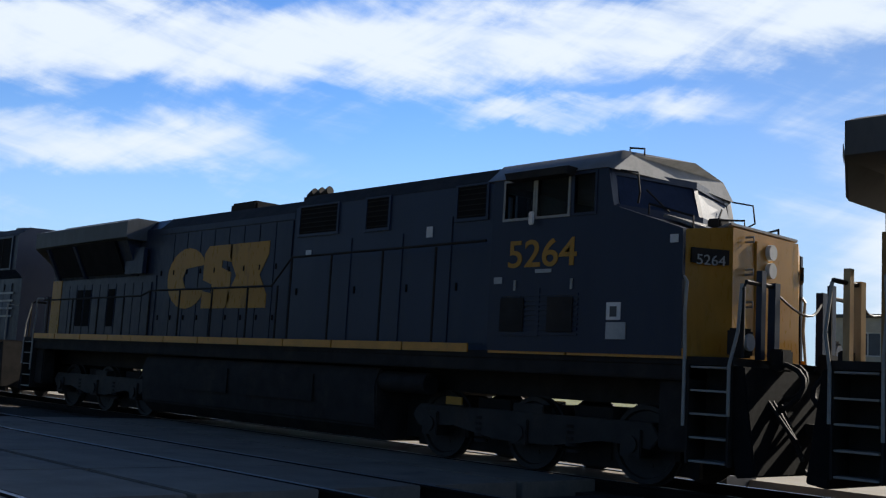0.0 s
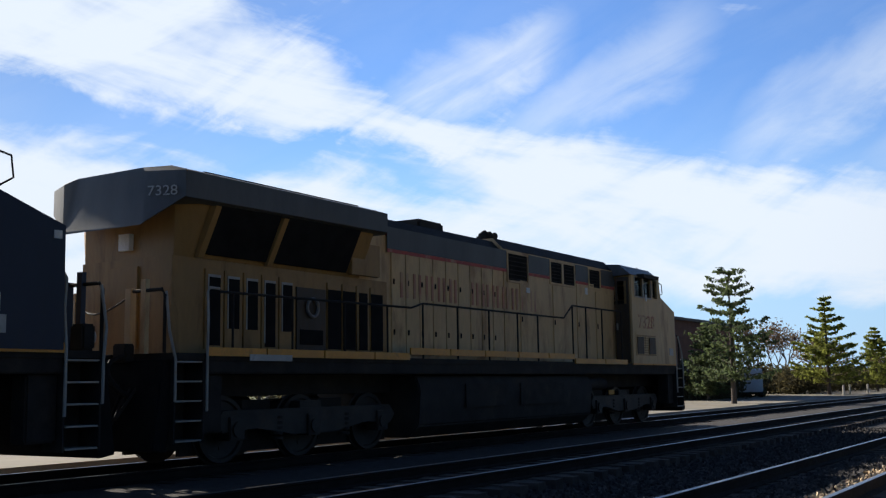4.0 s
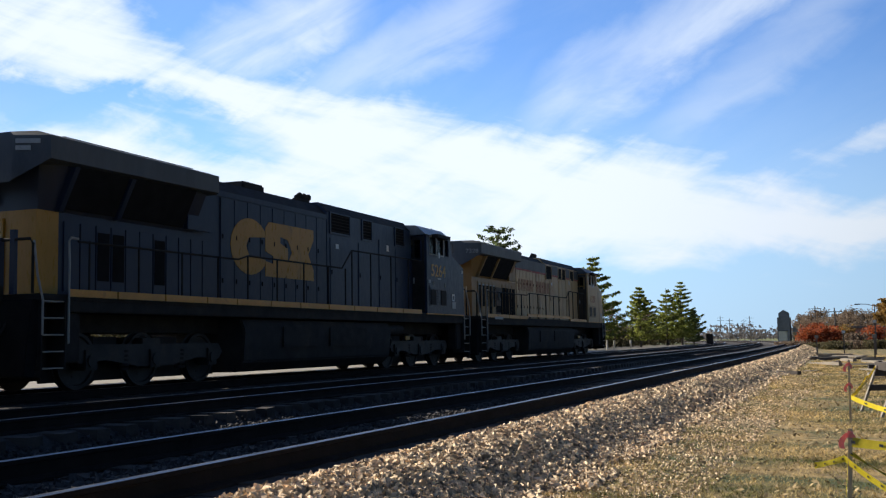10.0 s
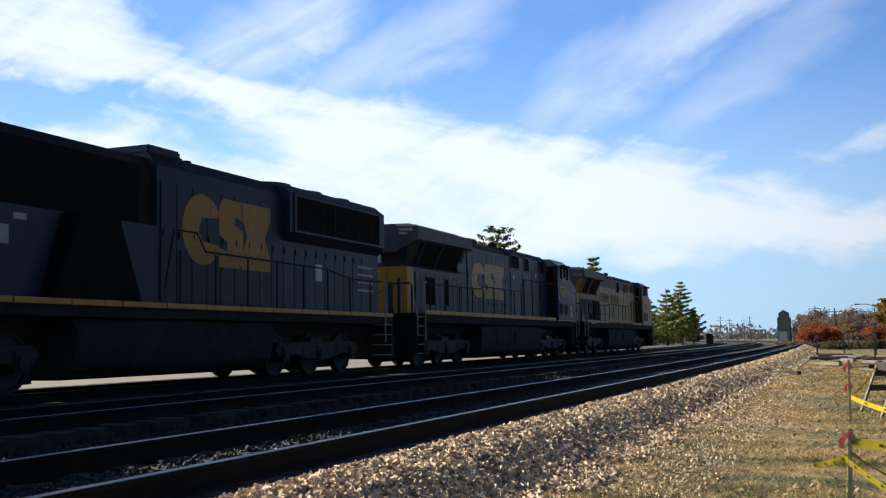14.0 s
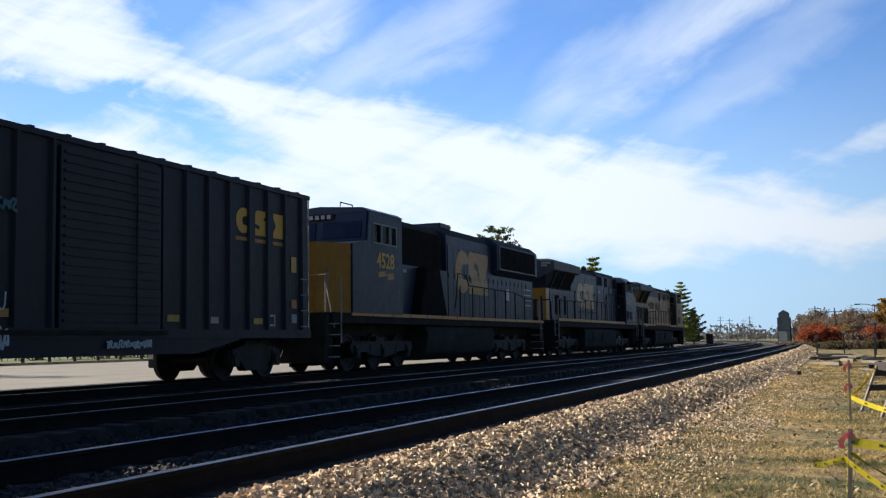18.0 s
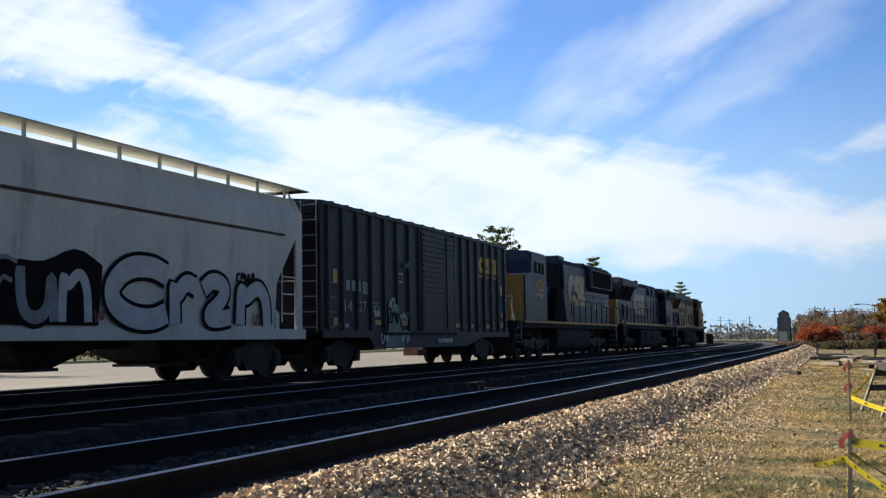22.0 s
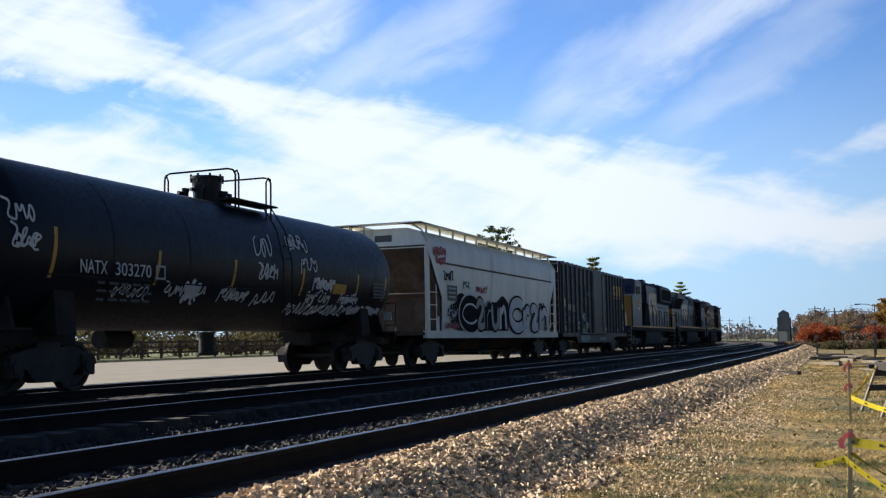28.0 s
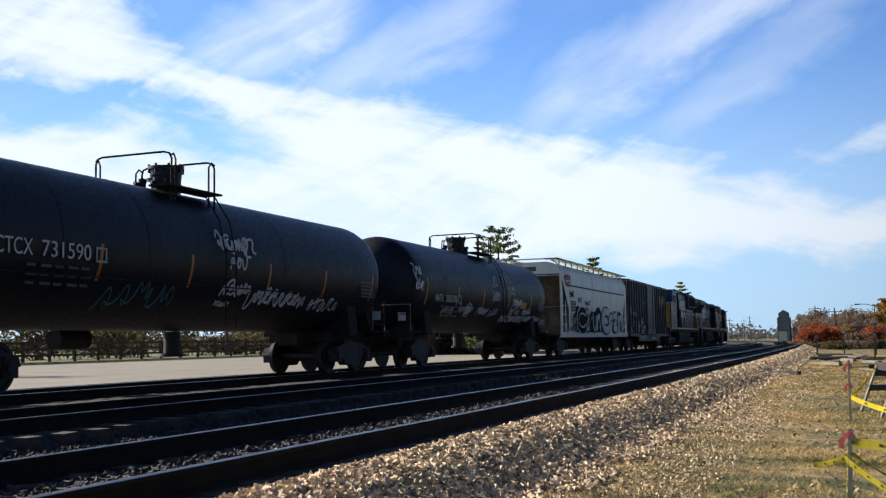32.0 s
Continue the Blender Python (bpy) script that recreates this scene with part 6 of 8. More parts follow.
    forms = (("hook", -5.15, 1.22, 1.85, 1.02, 0.26, "ink", "chalk"), ("bend", -3.35, 1.25, 0.95, 0.98, 0.24, "silver", "ink"), ("stem", -2.45, 1.22, 0.85, 0.95, 0.24, "ink", "silver"), ("bowl", -1.65, 1.22, 1.0, 0.92, 0.22, "silver", "ink"),
             ("arch", -0.65, 1.22, 0.85, 0.9, 0.20, "chalk", "ink"), ("hook", 0.55, 1.28, 1.75, 1.0, 0.40, "chalk", "ink"), ("stem", 2.45, 1.22, 0.95, 0.9, 0.34, "chalk", "ink"), ("bend", 3.5, 1.28, 1.2, 0.86, 0.34, "chalk", "ink"), ("arch", 4.85, 1.22, 1.45, 0.88, 0.34, "chalk", "ink"))
    for i, (kind, x, z, w, h, thick, fill, edge) in enumerate(forms):
        fat_form(car, kind, x, z, w, h, y - 0.003, thick, fill, edge, i % 3)
    for x, z, w, h, mat, lw, sd in ((-7.35, 3.5, 1.1, 0.34, "sprayred", 0.07, 1), (-7.2, 3.2, 0.95, 0.34, "sprayred", 0.06, 2), (-6.5, 2.75, 0.95, 0.36, "ink", 0.05, 3), (-6.15, 1.6, 1.0, 0.34, "ink", 0.06, 21), (-6.2, 1.62, 0.95, 0.3, "chalk", 0.04, 22), (-6.4, 1.2, 1.3, 0.22, "sprayred", 0.05, 23), (-4.6, 2.55, 0.7, 0.35, "sprayteal", 0.05, 4), (-3.2, 2.45, 1.2, 0.3, "sprayred", 0.04, 5),
                                    (-5.9, 1.15, 0.7, 0.6, "ink", 0.05, 6), (5.6, 1.2, 0.6, 0.35, "sprayred", 0.04, 7), (-5.9, 1.75, 0.6, 0.4, "ink", 0.05, 8), (4.9, 2.05, 0.8, 0.35, "ink", 0.05, 9), (0.2, 1.2, 0.5, 0.3, "sprayred", 0.03, 12)):
        bm = bmesh.new()
        ribbon(bm, squiggle(random.Random(sd), x, z, w, h), lw, y - 0.004)
        part("sprayed_line", bm, M[mat], car, "sprayed graffiti scrawl", sharp=0)
    boxed("stencil_panel", (-6.15, -5.25, y - 0.003, y + 0.003, 2.12, 2.62), M["grey"], car, "dark painted panel")
    bm = bmesh.new()
    for i in range(3):
        box(bm, -6.05, -5.4, y - 0.006, y - 0.002, 2.22 + i * 0.14, 2.27 + i * 0.14)
    part("stencil", bm, M["offwhite"], car)
    bm = bmesh.new()
    rng = random.Random(5)
    for q in squiggle(rng, 0.3, 3.55, 0.9, 0.3), squiggle(rng, 0.3, 3.55, 0.8, 0.3):
        for (ay, az), (by, bz) in zip(q, q[1:]):
            box(bm, -7.68, -7.655, min(ay, by), max(ay, by) + 0.03, min(az, bz), max(az, bz) + 0.05)
    for v in bm.verts:
        v.co.y = -v.co.y
        v.co.z += 0.25
    part("sprayed_line", bm, M["sprayred"], car, "red graffiti on the end sheet", sharp=0)
    return car


def tank_car(x0, half, off, marks, number, seed, first):
    """A black tank car with domed heads, a manway platform and railings."""
    car = thing("tank_car", "black tank car with orange strips and white graffiti", "tank car", "tank cars")
    CARS.append((car, x0, half - 1.15))
    coupler(car, half + 1.5, 1), coupler(car, -half - 1.5, -1)
    R, zc = 1.53, 2.64
    n = 48
    ring = [(math.cos(2 * math.pi * i / n), math.sin(2 * math.pi * i / n)) for i in range(n)]
    head = [(math.sin(a) * 0.80, math.cos(a)) for a in np.linspace(0, 1.45, 9)]
    rows = [(-half - d, R * q) for d, q in head[::-1]] + [(-half + 1.0, R), (half - 1.0, R)] + [(half + d, R * q) for d, q in head]
    bm = bmesh.new()
    loft(bm, [[(x, c * r, zc + s * r) for c, s in ring] for x, r in rows])
    shell = part("tank_shell", bm, M["tank"], car, sharp=60)
    for x in (-5.0, -2.6, 2.6, 5.0):
        bm = bmesh.new()
        loft(bm, [[(xx, c * R * 1.004, zc + s * R * 1.004) for c, s in ring] for xx in (x - 0.03, x + 0.03)], caps=False)
        part("weld_band", bm, M["tank"], shell)
    # underframe and trucks
    for e in (-1, 1):
        boxed("stub_sill", (min(e * (half - 2.45), e * (half + 0.85)), max(e * (half - 2.45), e * (half + 0.85)), -0.3, 0.3, 0.75, 1.14), M["black"], car, "", 0.015)
        boxed("end_sill", (min(e * (half + 0.55), e * (half + 0.75)), max(e * (half + 0.55), e * (half + 0.75)), -1.45, 1.45, 0.95, 1.12), M["black"], car, "", 0.015)
    for e in (-1, 1):
        bm = bmesh.new()
        prism(bm, [(-1.35, 1.0), (1.35, 1.0), (1.25, 1.9), (0.9, 1.35), (-0.9, 1.35), (-1.25, 1.9)], e * (half - 1.15) - 0.25, e * (half - 1.15) + 0.25, "x")
        part("saddle", bm, M["black"], car)
        # added plate: blocks the sky below the head, where shade is wanted
        bm = bmesh.new()
        prism(bm, [(-1.3, 1.1), (1.3, 1.1), (1.05, 1.95), (0.6, 1.55), (-0.6, 1.55), (-1.05, 1.95)], e * (half + 0.05) - 0.04, e * (half + 0.05) + 0.04, "x")
        part("head_brace", bm, M["black"], car, "added black plate closing the gap under the tank head")
        boxed("brake_rigging", (min(e * (half - 1.9), e * (half + 0.5)), max(e * (half - 1.9), e * (half + 0.5)), -0.9, 0.9, 0.82, 1.10), M["black"], car, "", 0.02)
        rods("end_ladder", [[(e * (half + 0.72), -1.40, 0.55), (e * (half + 0.72), -1.40, 2.0)], [(e * (half + 0.72), -1.05, 0.55), (e * (half + 0.72), -1.05, 2.0)]] + [[(e * (half + 0.72), -1.40, z), (e * (half + 0.72), -1.05, z)] for z in (0.6, 0.95, 1.3, 1.65)], 0.016, M["black"], car)
        rods("end_handrail", [[(e * (half + 0.65), -1.45, 1.1), (e * (half + 0.65), -1.45, 1.95), (e * (half + 0.65), 1.45, 1.95), (e * (half + 0.65), 1.45, 1.1)]], 0.02, M["railing"] if e < 0 else M["black"], car)
        boxed("end_platform", (min(e * (half - 0.15), e * (half + 0.85)), max(e * (half - 0.15), e * (half + 0.85)), -1.5, 1.5, 1.08, 1.12), M["black"], car)
        boxed("placard", (e * (half + 0.67) - 0.01, e * (half + 0.67) + 0.01, -1.3, -1.05, 1.45, 1.7), M["white"], car, "small square placard")
        truck(car, half - 0.75 if e > 0 else 1.1 - half, (-0.88, 0.88), 0.457, CAR_WHEEL)
    for s in (-1, 1):
        rods("side_handrail", [[(0.3 - half, s * 1.63, 2.02), (half - 0.3, s * 1.63, 2.02)]], 0.014, M["black"], car)
    bm = bmesh.new()
    rod(bm, (0.2, 0, 0.62), (0.2, 0, 1.1), 0.18, n=14)
    rod(bm, (0.2, 0, 0.55), (0.2, 0, 0.62), 0.26, n=14)
    part("bottom_outlet", bm, M["steel"], car)
    bm = bmesh.new()
    rod(bm, (-2.9, 0.55, 0.95), (-2.0, 0.55, 0.95), 0.2, n=14)
    part("brake_cylinder", bm, M["black"], car)
    # manway, fittings, platform and rails
    before = set(car.children)
    at = 0.7 if first else 0.0
    dx = 1.1 if first else 1.25
    bm = bmesh.new()
    rod(bm, (dx, 0, 4.1), (dx, 0, 4.70), 0.30, 0.36, n=20)
    rod(bm, (dx, 0, 4.70), (dx, 0, 4.76), 0.40, n=20)
    part("manway", bm, M["tank"], car)
    for a in range(8):
        t = a * math.pi / 4
        bm = bmesh.new()
        rod(bm, (dx + 0.37 * math.cos(t), 0.37 * math.sin(t), 4.62), (dx + 0.37 * math.cos(t), 0.37 * math.sin(t), 4.81), 0.03)
        part("manway_bolt", bm, M["steel"], car)
    for vx, vy, r, h in ((dx - 0.53, -0.12, 0.13, 4.50), (dx + 0.6, 0.14, 0.11, 4.46), (at + 0.6, -0.3, 0.14, 4.42), (at + 1.62, 0.2, 0.10, 4.52), (dx - 0.5, 0.25, 0.09, 4.45)):
        bm = bmesh.new()
        rod(bm, (vx, vy, 4.1), (vx, vy, h - 0.08), r * 0.8, n=12)
        rod(bm, (vx, vy, h - 0.08), (vx, vy, h), r, n=12)
        rod(bm, (vx, vy, h - 0.14), (vx - 0.22, vy + 0.05, h - 0.12), 0.045, n=8)
        part("valve", bm, M["tank"], car)
    for s in (-1, 1):
        boxed("platform", (at - 0.1, at + 1.9, s * 0.80 - 0.26, s * 0.80 + 0.26, 4.12, 4.16), M["black"], car, "", 0.006)
    for x, d in ((at + 0.1, 0.14), (at + 1.68, -0.22)):
        rods("platform_rail", [[(x, 0.98, 3.6), (x, 0.98, 4.72), (x, 0.94, 4.83), (x, 0.82, 4.87), (x, -0.78, 4.87), (x, -0.92, 4.83), (x, -0.98, 4.72), (x, -0.98, 3.6)]], 0.024, M["black"], car, "bent pipe rail across the platform")
        for y in (-0.98, 0.98):
            rods("rail_post", [[(x, y, 4.79), (x + d * 0.5, y, 4.83), (x + d, y, 4.72), (x + d, y, 3.6)]], 0.022, M["black"], car)
    for x in (at + 1.15, at + 1.55):
        rods("ladder_rail", [[(x, -1.05, 4.1), (x, -1.45, 3.5), (x, -1.64, 2.7), (x, -1.62, 1.2)]], 0.018, M["black"], car)
    for z in np.linspace(1.35, 3.1, 7):
        rods("rung", [[(at + 1.15, -1.64, z), (at + 1.55, -1.64, z)]], 0.014, M["black"], car)
    # strips bent to the shell
    def arc(name, x, w, z0, z1, mat, label=""):
        bm = bmesh.new()
        zs = np.linspace(z0, z1, 6)
        pts = [(-math.sqrt(max(R * R - (z - zc) ** 2, 0)), z) for z in zs]
        for (ya, za), (yb, zb) in zip(pts, pts[1:]):
            v = [bm.verts.new(p) for p in ((x, ya - 0.006, za), (x + w, ya - 0.006, za), (x + w, yb - 0.006, zb), (x, yb - 0.006, zb))]
            u = [bm.verts.new(p) for p in ((x, ya + 0.02, za), (x + w, ya + 0.02, za), (x + w, yb + 0.02, zb), (x, yb + 0.02, zb))]
            bm.faces.new(v), bm.faces.new(u[::-1])
            for i in range(4):
                bm.faces.new((v[i], u[i], u[(i + 1) % 4], v[(i + 1) % 4]))
        bmesh.ops.remove_doubles(bm, verts=bm.verts, dist=0.0005)
        return part(name, bm, mat, car, label, sharp=60)
    for i, x in enumerate((-6.6, -3.7, -0.98, 2.1, 5.15, 6.95) if first else (-7.2, -4.06, -1.25, 1.85, 4.6, 7.4)):
        arc("reflector", x - off, 0.085, 1.98, 2.85 if i == 0 else 2.65, M["amber" if first else "orange"], "reflective strip")
    y = -R - 0.012
    zt, k = (2.10, 1.0) if first else (2.32, 1.16)
    lettering("car_mark", marks, -5.05 - (0 if first else 0.25), y, zt, 0.24 * k, 0.72 * k, M["white"], car, "white reporting mark")
    lettering("car_number", number, -4.1 - (0 if first else 0.15), y, zt, 0.24 * k, 1.05 * k, M["white"], car, "white car number")
    bm = bmesh.new()
    panel(bm, -2.9, -2.6, zt - 0.02, zt + 0.26, y - 0.003, y + 0.003, [(-2.86, -2.64, zt + 0.02, zt + 0.22)])
    part("stencil", bm, M["offwhite"], car)
    for i in range(3):
        bm = bmesh.new()
        for j in range(5):
            box(bm, -4.6 + j * 0.33, -4.6 + j * 0.33 + (0.26 if (i + j) % 2 else 0.2), y - 0.003 + 0.02 * i, y + 0.003 + 0.02 * i, zt - 0.18 - i * 0.15, zt - 0.13 - i * 0.15)
        part("stencil", bm, M["grey"], car, "small worn lettering bars")
    bm = bmesh.new()
    for j in range(5):
        box(bm, half - 1.05 - off, half - 0.25 - off, y + 0.02, y + 0.06, 2.02 + j * 0.1, 2.08 + j * 0.1)
    part("stencil", bm, M["grey"], car, "small worn lettering bars")
    rng = random.Random(seed)
    tags = [(-6.8, 2.85, 0.75, 0.45, 0.05), (-6.7, 2.35, 0.7, 0.5, 0.05), (-3.9, 1.68, 1.1, 0.32, 0.03), (-1.7, 1.6, 0.5, 0.6, 0.09), (-2.4, 1.78, 1.5, 0.34, 0.045), (-0.4, 1.72, 1.05, 0.36, 0.04), (0.75, 2.75, 0.9, 0.7, 0.05), (0.9, 2.2, 0.8, 0.55, 0.05), (1.0, 1.65, 1.0, 0.5, 0.05), (2.3, 2.95, 1.0, 0.6, 0.05), (2.9, 2.5, 0.9, 0.5, 0.05), (3.6, 2.1, 1.05, 0.42, 0.07), (3.4, 1.75, 1.3, 0.4, 0.05), (5.2, 1.8, 1.0, 0.35, 0.05), (2.7, 1.5, 3.2, 0.35, 0.045), (5.9, 1.55, 1.9, 0.3, 0.04)]
    if not first:
        tags = [(-2.4, 1.4, 2.3, 0.8, 0.05), (0.95, 2.72, 1.45, 0.6, 0.07), (1.5, 2.35, 0.7, 0.4, 0.06), (1.35, 1.8, 1.05, 0.45, 0.06), (1.3, 1.62, 0.6, 0.14, 0.03), (2.5, 1.6, 2.4, 0.6, 0.05), (5.45, 1.6, 1.6, 0.42, 0.04), (-6.2, 1.6, 1.0, 0.3, 0.03)]
    for i, (x, z, w, h, lw) in enumerate(tags):
        for rep in range(1 + i % 2):
            bm = bmesh.new()
            q = squiggle(rng, x + rep * w * 0.12, z + rep * h * 0.1, w, h * (1 - 0.3 * rep))
            ribbon(bm, q, lw * 0.8, 0, lambda z: -math.sqrt(max(R * R - (z - zc) ** 2, 0.01)) - 0.006 - rep * 0.004)
            part("sprayed_line", bm, M["sprayteal" if not first and i == 0 else "chalk"], car, "white sprayed graffiti scrawl", sharp=0)
    if first:
        arc("placard_strip", 4.72, 0.72, 2.08, 2.34, M["amber"], "yellow notice plate")
    for ob in set(car.children) - before:
        ob.location.x += off
    return car


stretch(box_car(), 1.12, 1.05)
stretch(hopper_car(), 1.12, 1.03)
tank_car(-93.8, 7.2, -0.9, "NATX", "303270", 3, True)
tank_car(-111.95, 7.75, -1.3, "CTCX", "731590", 8, False)


# ---- trees and shrubs ----
def leaf_mesh(name, points, sizes, normals, mat):
    """Many small kite-shaped leaves or needle sprays as one mesh."""
    n = len(points)
    rng = np.random.default_rng(n)
    side = np.cross(normals, rng.normal(size=(n, 3)))
    side /= np.linalg.norm(side, axis=1)[:, None] + 1e-9
    ahead = np.cross(normals, side)
    ahead /= np.linalg.norm(ahead, axis=1)[:, None] + 1e-9
    v = np.empty((n, 4, 3))
    s = sizes[:, None]
    v[:, 0], v[:, 1] = points - ahead * s, points + side * s * 0.45
    v[:, 2], v[:, 3] = points + ahead * s, points - side * s * 0.45
    f = np.arange(n * 4).reshape(n, 4)
    me = bpy.data.meshes.new(name)
    me.from_pydata(v.reshape(-1, 3).tolist(), [], f.tolist())
    me.materials.append(mat)
    return me


def conifer(x, y, z, h, spread, mat, seed, label, dense=1.0, lean=0.0, taper=0.78, bare=0.10):
    tree = thing("conifer", label, "tree", "conifers", pose(x, y, z))
    rng = np.random.default_rng(seed)
    bm = bmesh.new()
    rod(bm, (0, 0, -0.3), (lean, 0, h * 0.97), h * 0.022, 0.015, n=9)
    limbs, pts, nor = bmesh.new(), [], []
    zz = h * bare
    while zz < h * 0.97:
        f = 1 - (zz / h)
        reach = spread * (f ** taper) * (0.6 + 0.4 * min(1, zz / (h * 0.22)))
        turn = rng.uniform(0, 2 * math.pi)
        count = int(rng.integers(6, 9))
        for k in range(count):
            if rng.random() < 0.14:
                continue
            a = turn + 2 * math.pi * k / count + rng.uniform(-0.25, 0.25)
            r = reach * rng.uniform(0.48, 1.2) + 0.15
            rise = rng.uniform(0.10, 0.34) * r
            tip = np.array([math.cos(a) * r + lean * zz / h, math.sin(a) * r, zz + rise])
            root = np.array([lean * zz / h, 0, zz - 0.05 + rng.uniform(-0.1, 0.1)])
            rod(limbs, tuple(root), tuple(tip), 0.02 + 0.012 * f * h / 8, 0.008, n=4, caps=False)
            m = int((14 + 60 * r) * dense)
            t = rng.uniform(0.10, 1.0, m) ** 0.7
            p = root + (tip - root) * t[:, None]
            p[:, 2] -= 0.07 * r * np.sin(t * math.pi)
            sp = 0.06 + 0.15 * r * (1.05 - t)
            p = p + rng.normal(size=(m, 3)) * sp[:, None] * np.array([1, 1, 0.17])
            pts.append(p)
            nn = rng.normal(size=(m, 3)) * 0.8 + np.array([math.cos(a) * 0.5, math.sin(a) * 0.5, 0.6])
            nor.append(nn / np.linalg.norm(nn, axis=1)[:, None])
        zz += h * rng.uniform(0.046, 0.074)
    part("trunk", bm, M["bark"], tree)
    part("limbwork", limbs, M["bark"], tree)
    p, nn = np.concatenate(pts), np.concatenate(nor)
    crown = new("crown", leaf_mesh("crown", p, rng.uniform(0.10, 0.20, len(p)) * (0.7 + h / 30), nn, mat))
    crown.parent = tree
    tagged(crown, "layered needle sprays with gaps")
    return tree


def bare_tree(x, y, z, h, seed, label, leaves=None, wide=0.62, depth=6):
    tree = thing("tree", label, "tree", "bare trees", pose(x, y, z))
    rng = random.Random(seed)
    trunk, limbs = bmesh.new(), bmesh.new()
    tips = []

    def grow(p, way, length, r, d):
        q = p + way * length
        rod(trunk if d == 0 else limbs, p, q, r, r * 0.68, n=7 if d < 2 else 4, caps=False)
        if d >= depth:
            tips.append(q)
            return
        if d >= depth - 2:
            tips.append(q)
        for i in range(3 if d in (1, 3) else 2):
            turn = Vector((rng.gauss(0, 1), rng.gauss(0, 1), rng.gauss(0.28, 0.5)))
            w = (way + turn * wide * rng.uniform(0.5, 0.9)).normalized()
            grow(q, w, length * rng.uniform(0.62, 0.86), r * rng.uniform(0.5, 0.68), d + 1)
    grow(Vector((0, 0, -0.2)), Vector((rng.uniform(-0.06, 0.06), rng.uniform(-0.06, 0.06), 1)), h * 0.27, h * 0.022, 0)
    part("trunk", trunk, M["bark"], tree)
    part("branchwork", limbs, M["twig"], tree, "fine bare branches")
    if leaves:
        g = np.random.default_rng(seed)
        c = np.array([tuple(t) for t in tips])
        pts = np.repeat(c, leaves[1], 0) + np.clip(g.normal(size=(len(c) * leaves[1], 3)), -1.6, 1.6) * h * 0.045
        nn = g.normal(size=pts.shape)
        crown = new("crown", leaf_mesh("crown", pts, g.uniform(0.08, 0.17, len(pts)) * leaves[2], nn / np.linalg.norm(nn, axis=1)[:, None], leaves[0]))
        crown.parent = tree
        tagged(crown, "thin autumn foliage with gaps")
    return tree


def shrub(x, y, z, w, h, mat, seed, label, size=0.14):
    bush = thing("shrub", label, "shrub", "autumn shrubs", pose(x, y, z))
    g = np.random.default_rng(seed)
    stems = bmesh.new()
    pts = []
    for i in range(9):
        a, r = g.uniform(0, 2 * math.pi), g.uniform(0.1, 0.85) * w / 2
        top = np.array([math.cos(a) * r, math.sin(a) * r, h * g.uniform(0.45, 0.98)])
        rod(stems, (math.cos(a) * r * 0.15, math.sin(a) * r * 0.15, -0.1), tuple(top), 0.045, 0.012, n=5, caps=False)
        m = 150
        pts.append(top + np.clip(g.normal(size=(m, 3)), -1.7, 1.7) * np.array([w * 0.16, w * 0.16, h * 0.17]))
        pts.append(np.array([math.cos(a) * r, math.sin(a) * r, h * 0.3]) + g.normal(size=(m // 2, 3)) * np.array([w * 0.14, w * 0.14, h * 0.15]))
    p = np.concatenate(pts)
    p[:, 2] = np.abs(p[:, 2])
    nn = g.normal(size=p.shape)
    part("stem_cluster", stems, M["bark"], bush)
    c = new("foliage", leaf_mesh("foliage", p, g.uniform(0.6, 1.3, len(p)) * size, nn / np.linalg.norm(nn, axis=1)[:, None], mat))
    c.parent = bush
    return bush


conifer(58.8, 19.9, -0.1, 7.7, 2.8, M["pine"], 1, "dark bluish pine with an open crown beside the paving", 0.42, taper=0.42, bare=0.18)
conifer(92.4, 22.4, -0.1, 8.6, 4.3, M["needle"], 2, "yellow-green spruce with layered branches beside the tracks", 0.85, taper=0.98, bare=0.13)
conifer(113.0, 22.4, -0.1, 6.6, 3.3, M["needle"], 3, "smaller yellow-green spruce beside the tracks", 0.8, taper=0.92, bare=0.14)
conifer(134.0, 23.2, -0.1, 7.5, 3.6, M["needle"], 4, "yellow-green spruce in the row beside the tracks", 0.8, taper=0.92, bare=0.13)
conifer(140.5, 22.4, -0.1, 8.4, 3.9, M["needle"], 5, "tall yellow-green spruce at the end of the row", 0.8, taper=0.92, bare=0.13)
conifer(152.0, 22.6, -0.1, 5.0, 1.6, M["pine"], 6, "small dark pine at the end of the row")
conifer(68.0, 24.5, -0.1, 5.0, 2.2, M["pine"], 7, "dark pine in front of the brick building")
conifer(28.4, 54.5, 0.0, 17.2, 3.1, M["pine"], 8, "tall open-crowned pine rising behind the paving", 0.30, taper=0.34)
for i, (x, y) in enumerate(((71, 26.6), (73, 26.5), (75, 26.3), (78, 26.6), (81, 26.4), (85, 27.2))):
    shrub(x, y, -0.1, 3.4, 2.0, M["leaf_dull"], 140 + i, "dark clipped hedge shrub in front of the brick building", 0.16)
bare_tree(6.9, 46.0, 0.0, 11.0, 21, "bare spreading tree on the verge", wide=0.74, depth=7)
for i, (x, y, h) in enumerate(((5.2, 58, 5.2), (7.6, 60, 5.0), (10.6, 61, 5.4))):
    bare_tree(x, y, 0.0, h, 400 + i, "low brown tree nearly bare beyond the parking area", (M["leaf_brown"], 4, 1.2), wide=0.8, depth=5)
bare_tree(-13.8, 41.0, 0.0, 8.0, 22, "bare tree with pale twigs on the verge", wide=0.7)
bare_tree(-8.6, 50.0, 0.0, 7.4, 23, "young bare tree on the verge", wide=0.5)
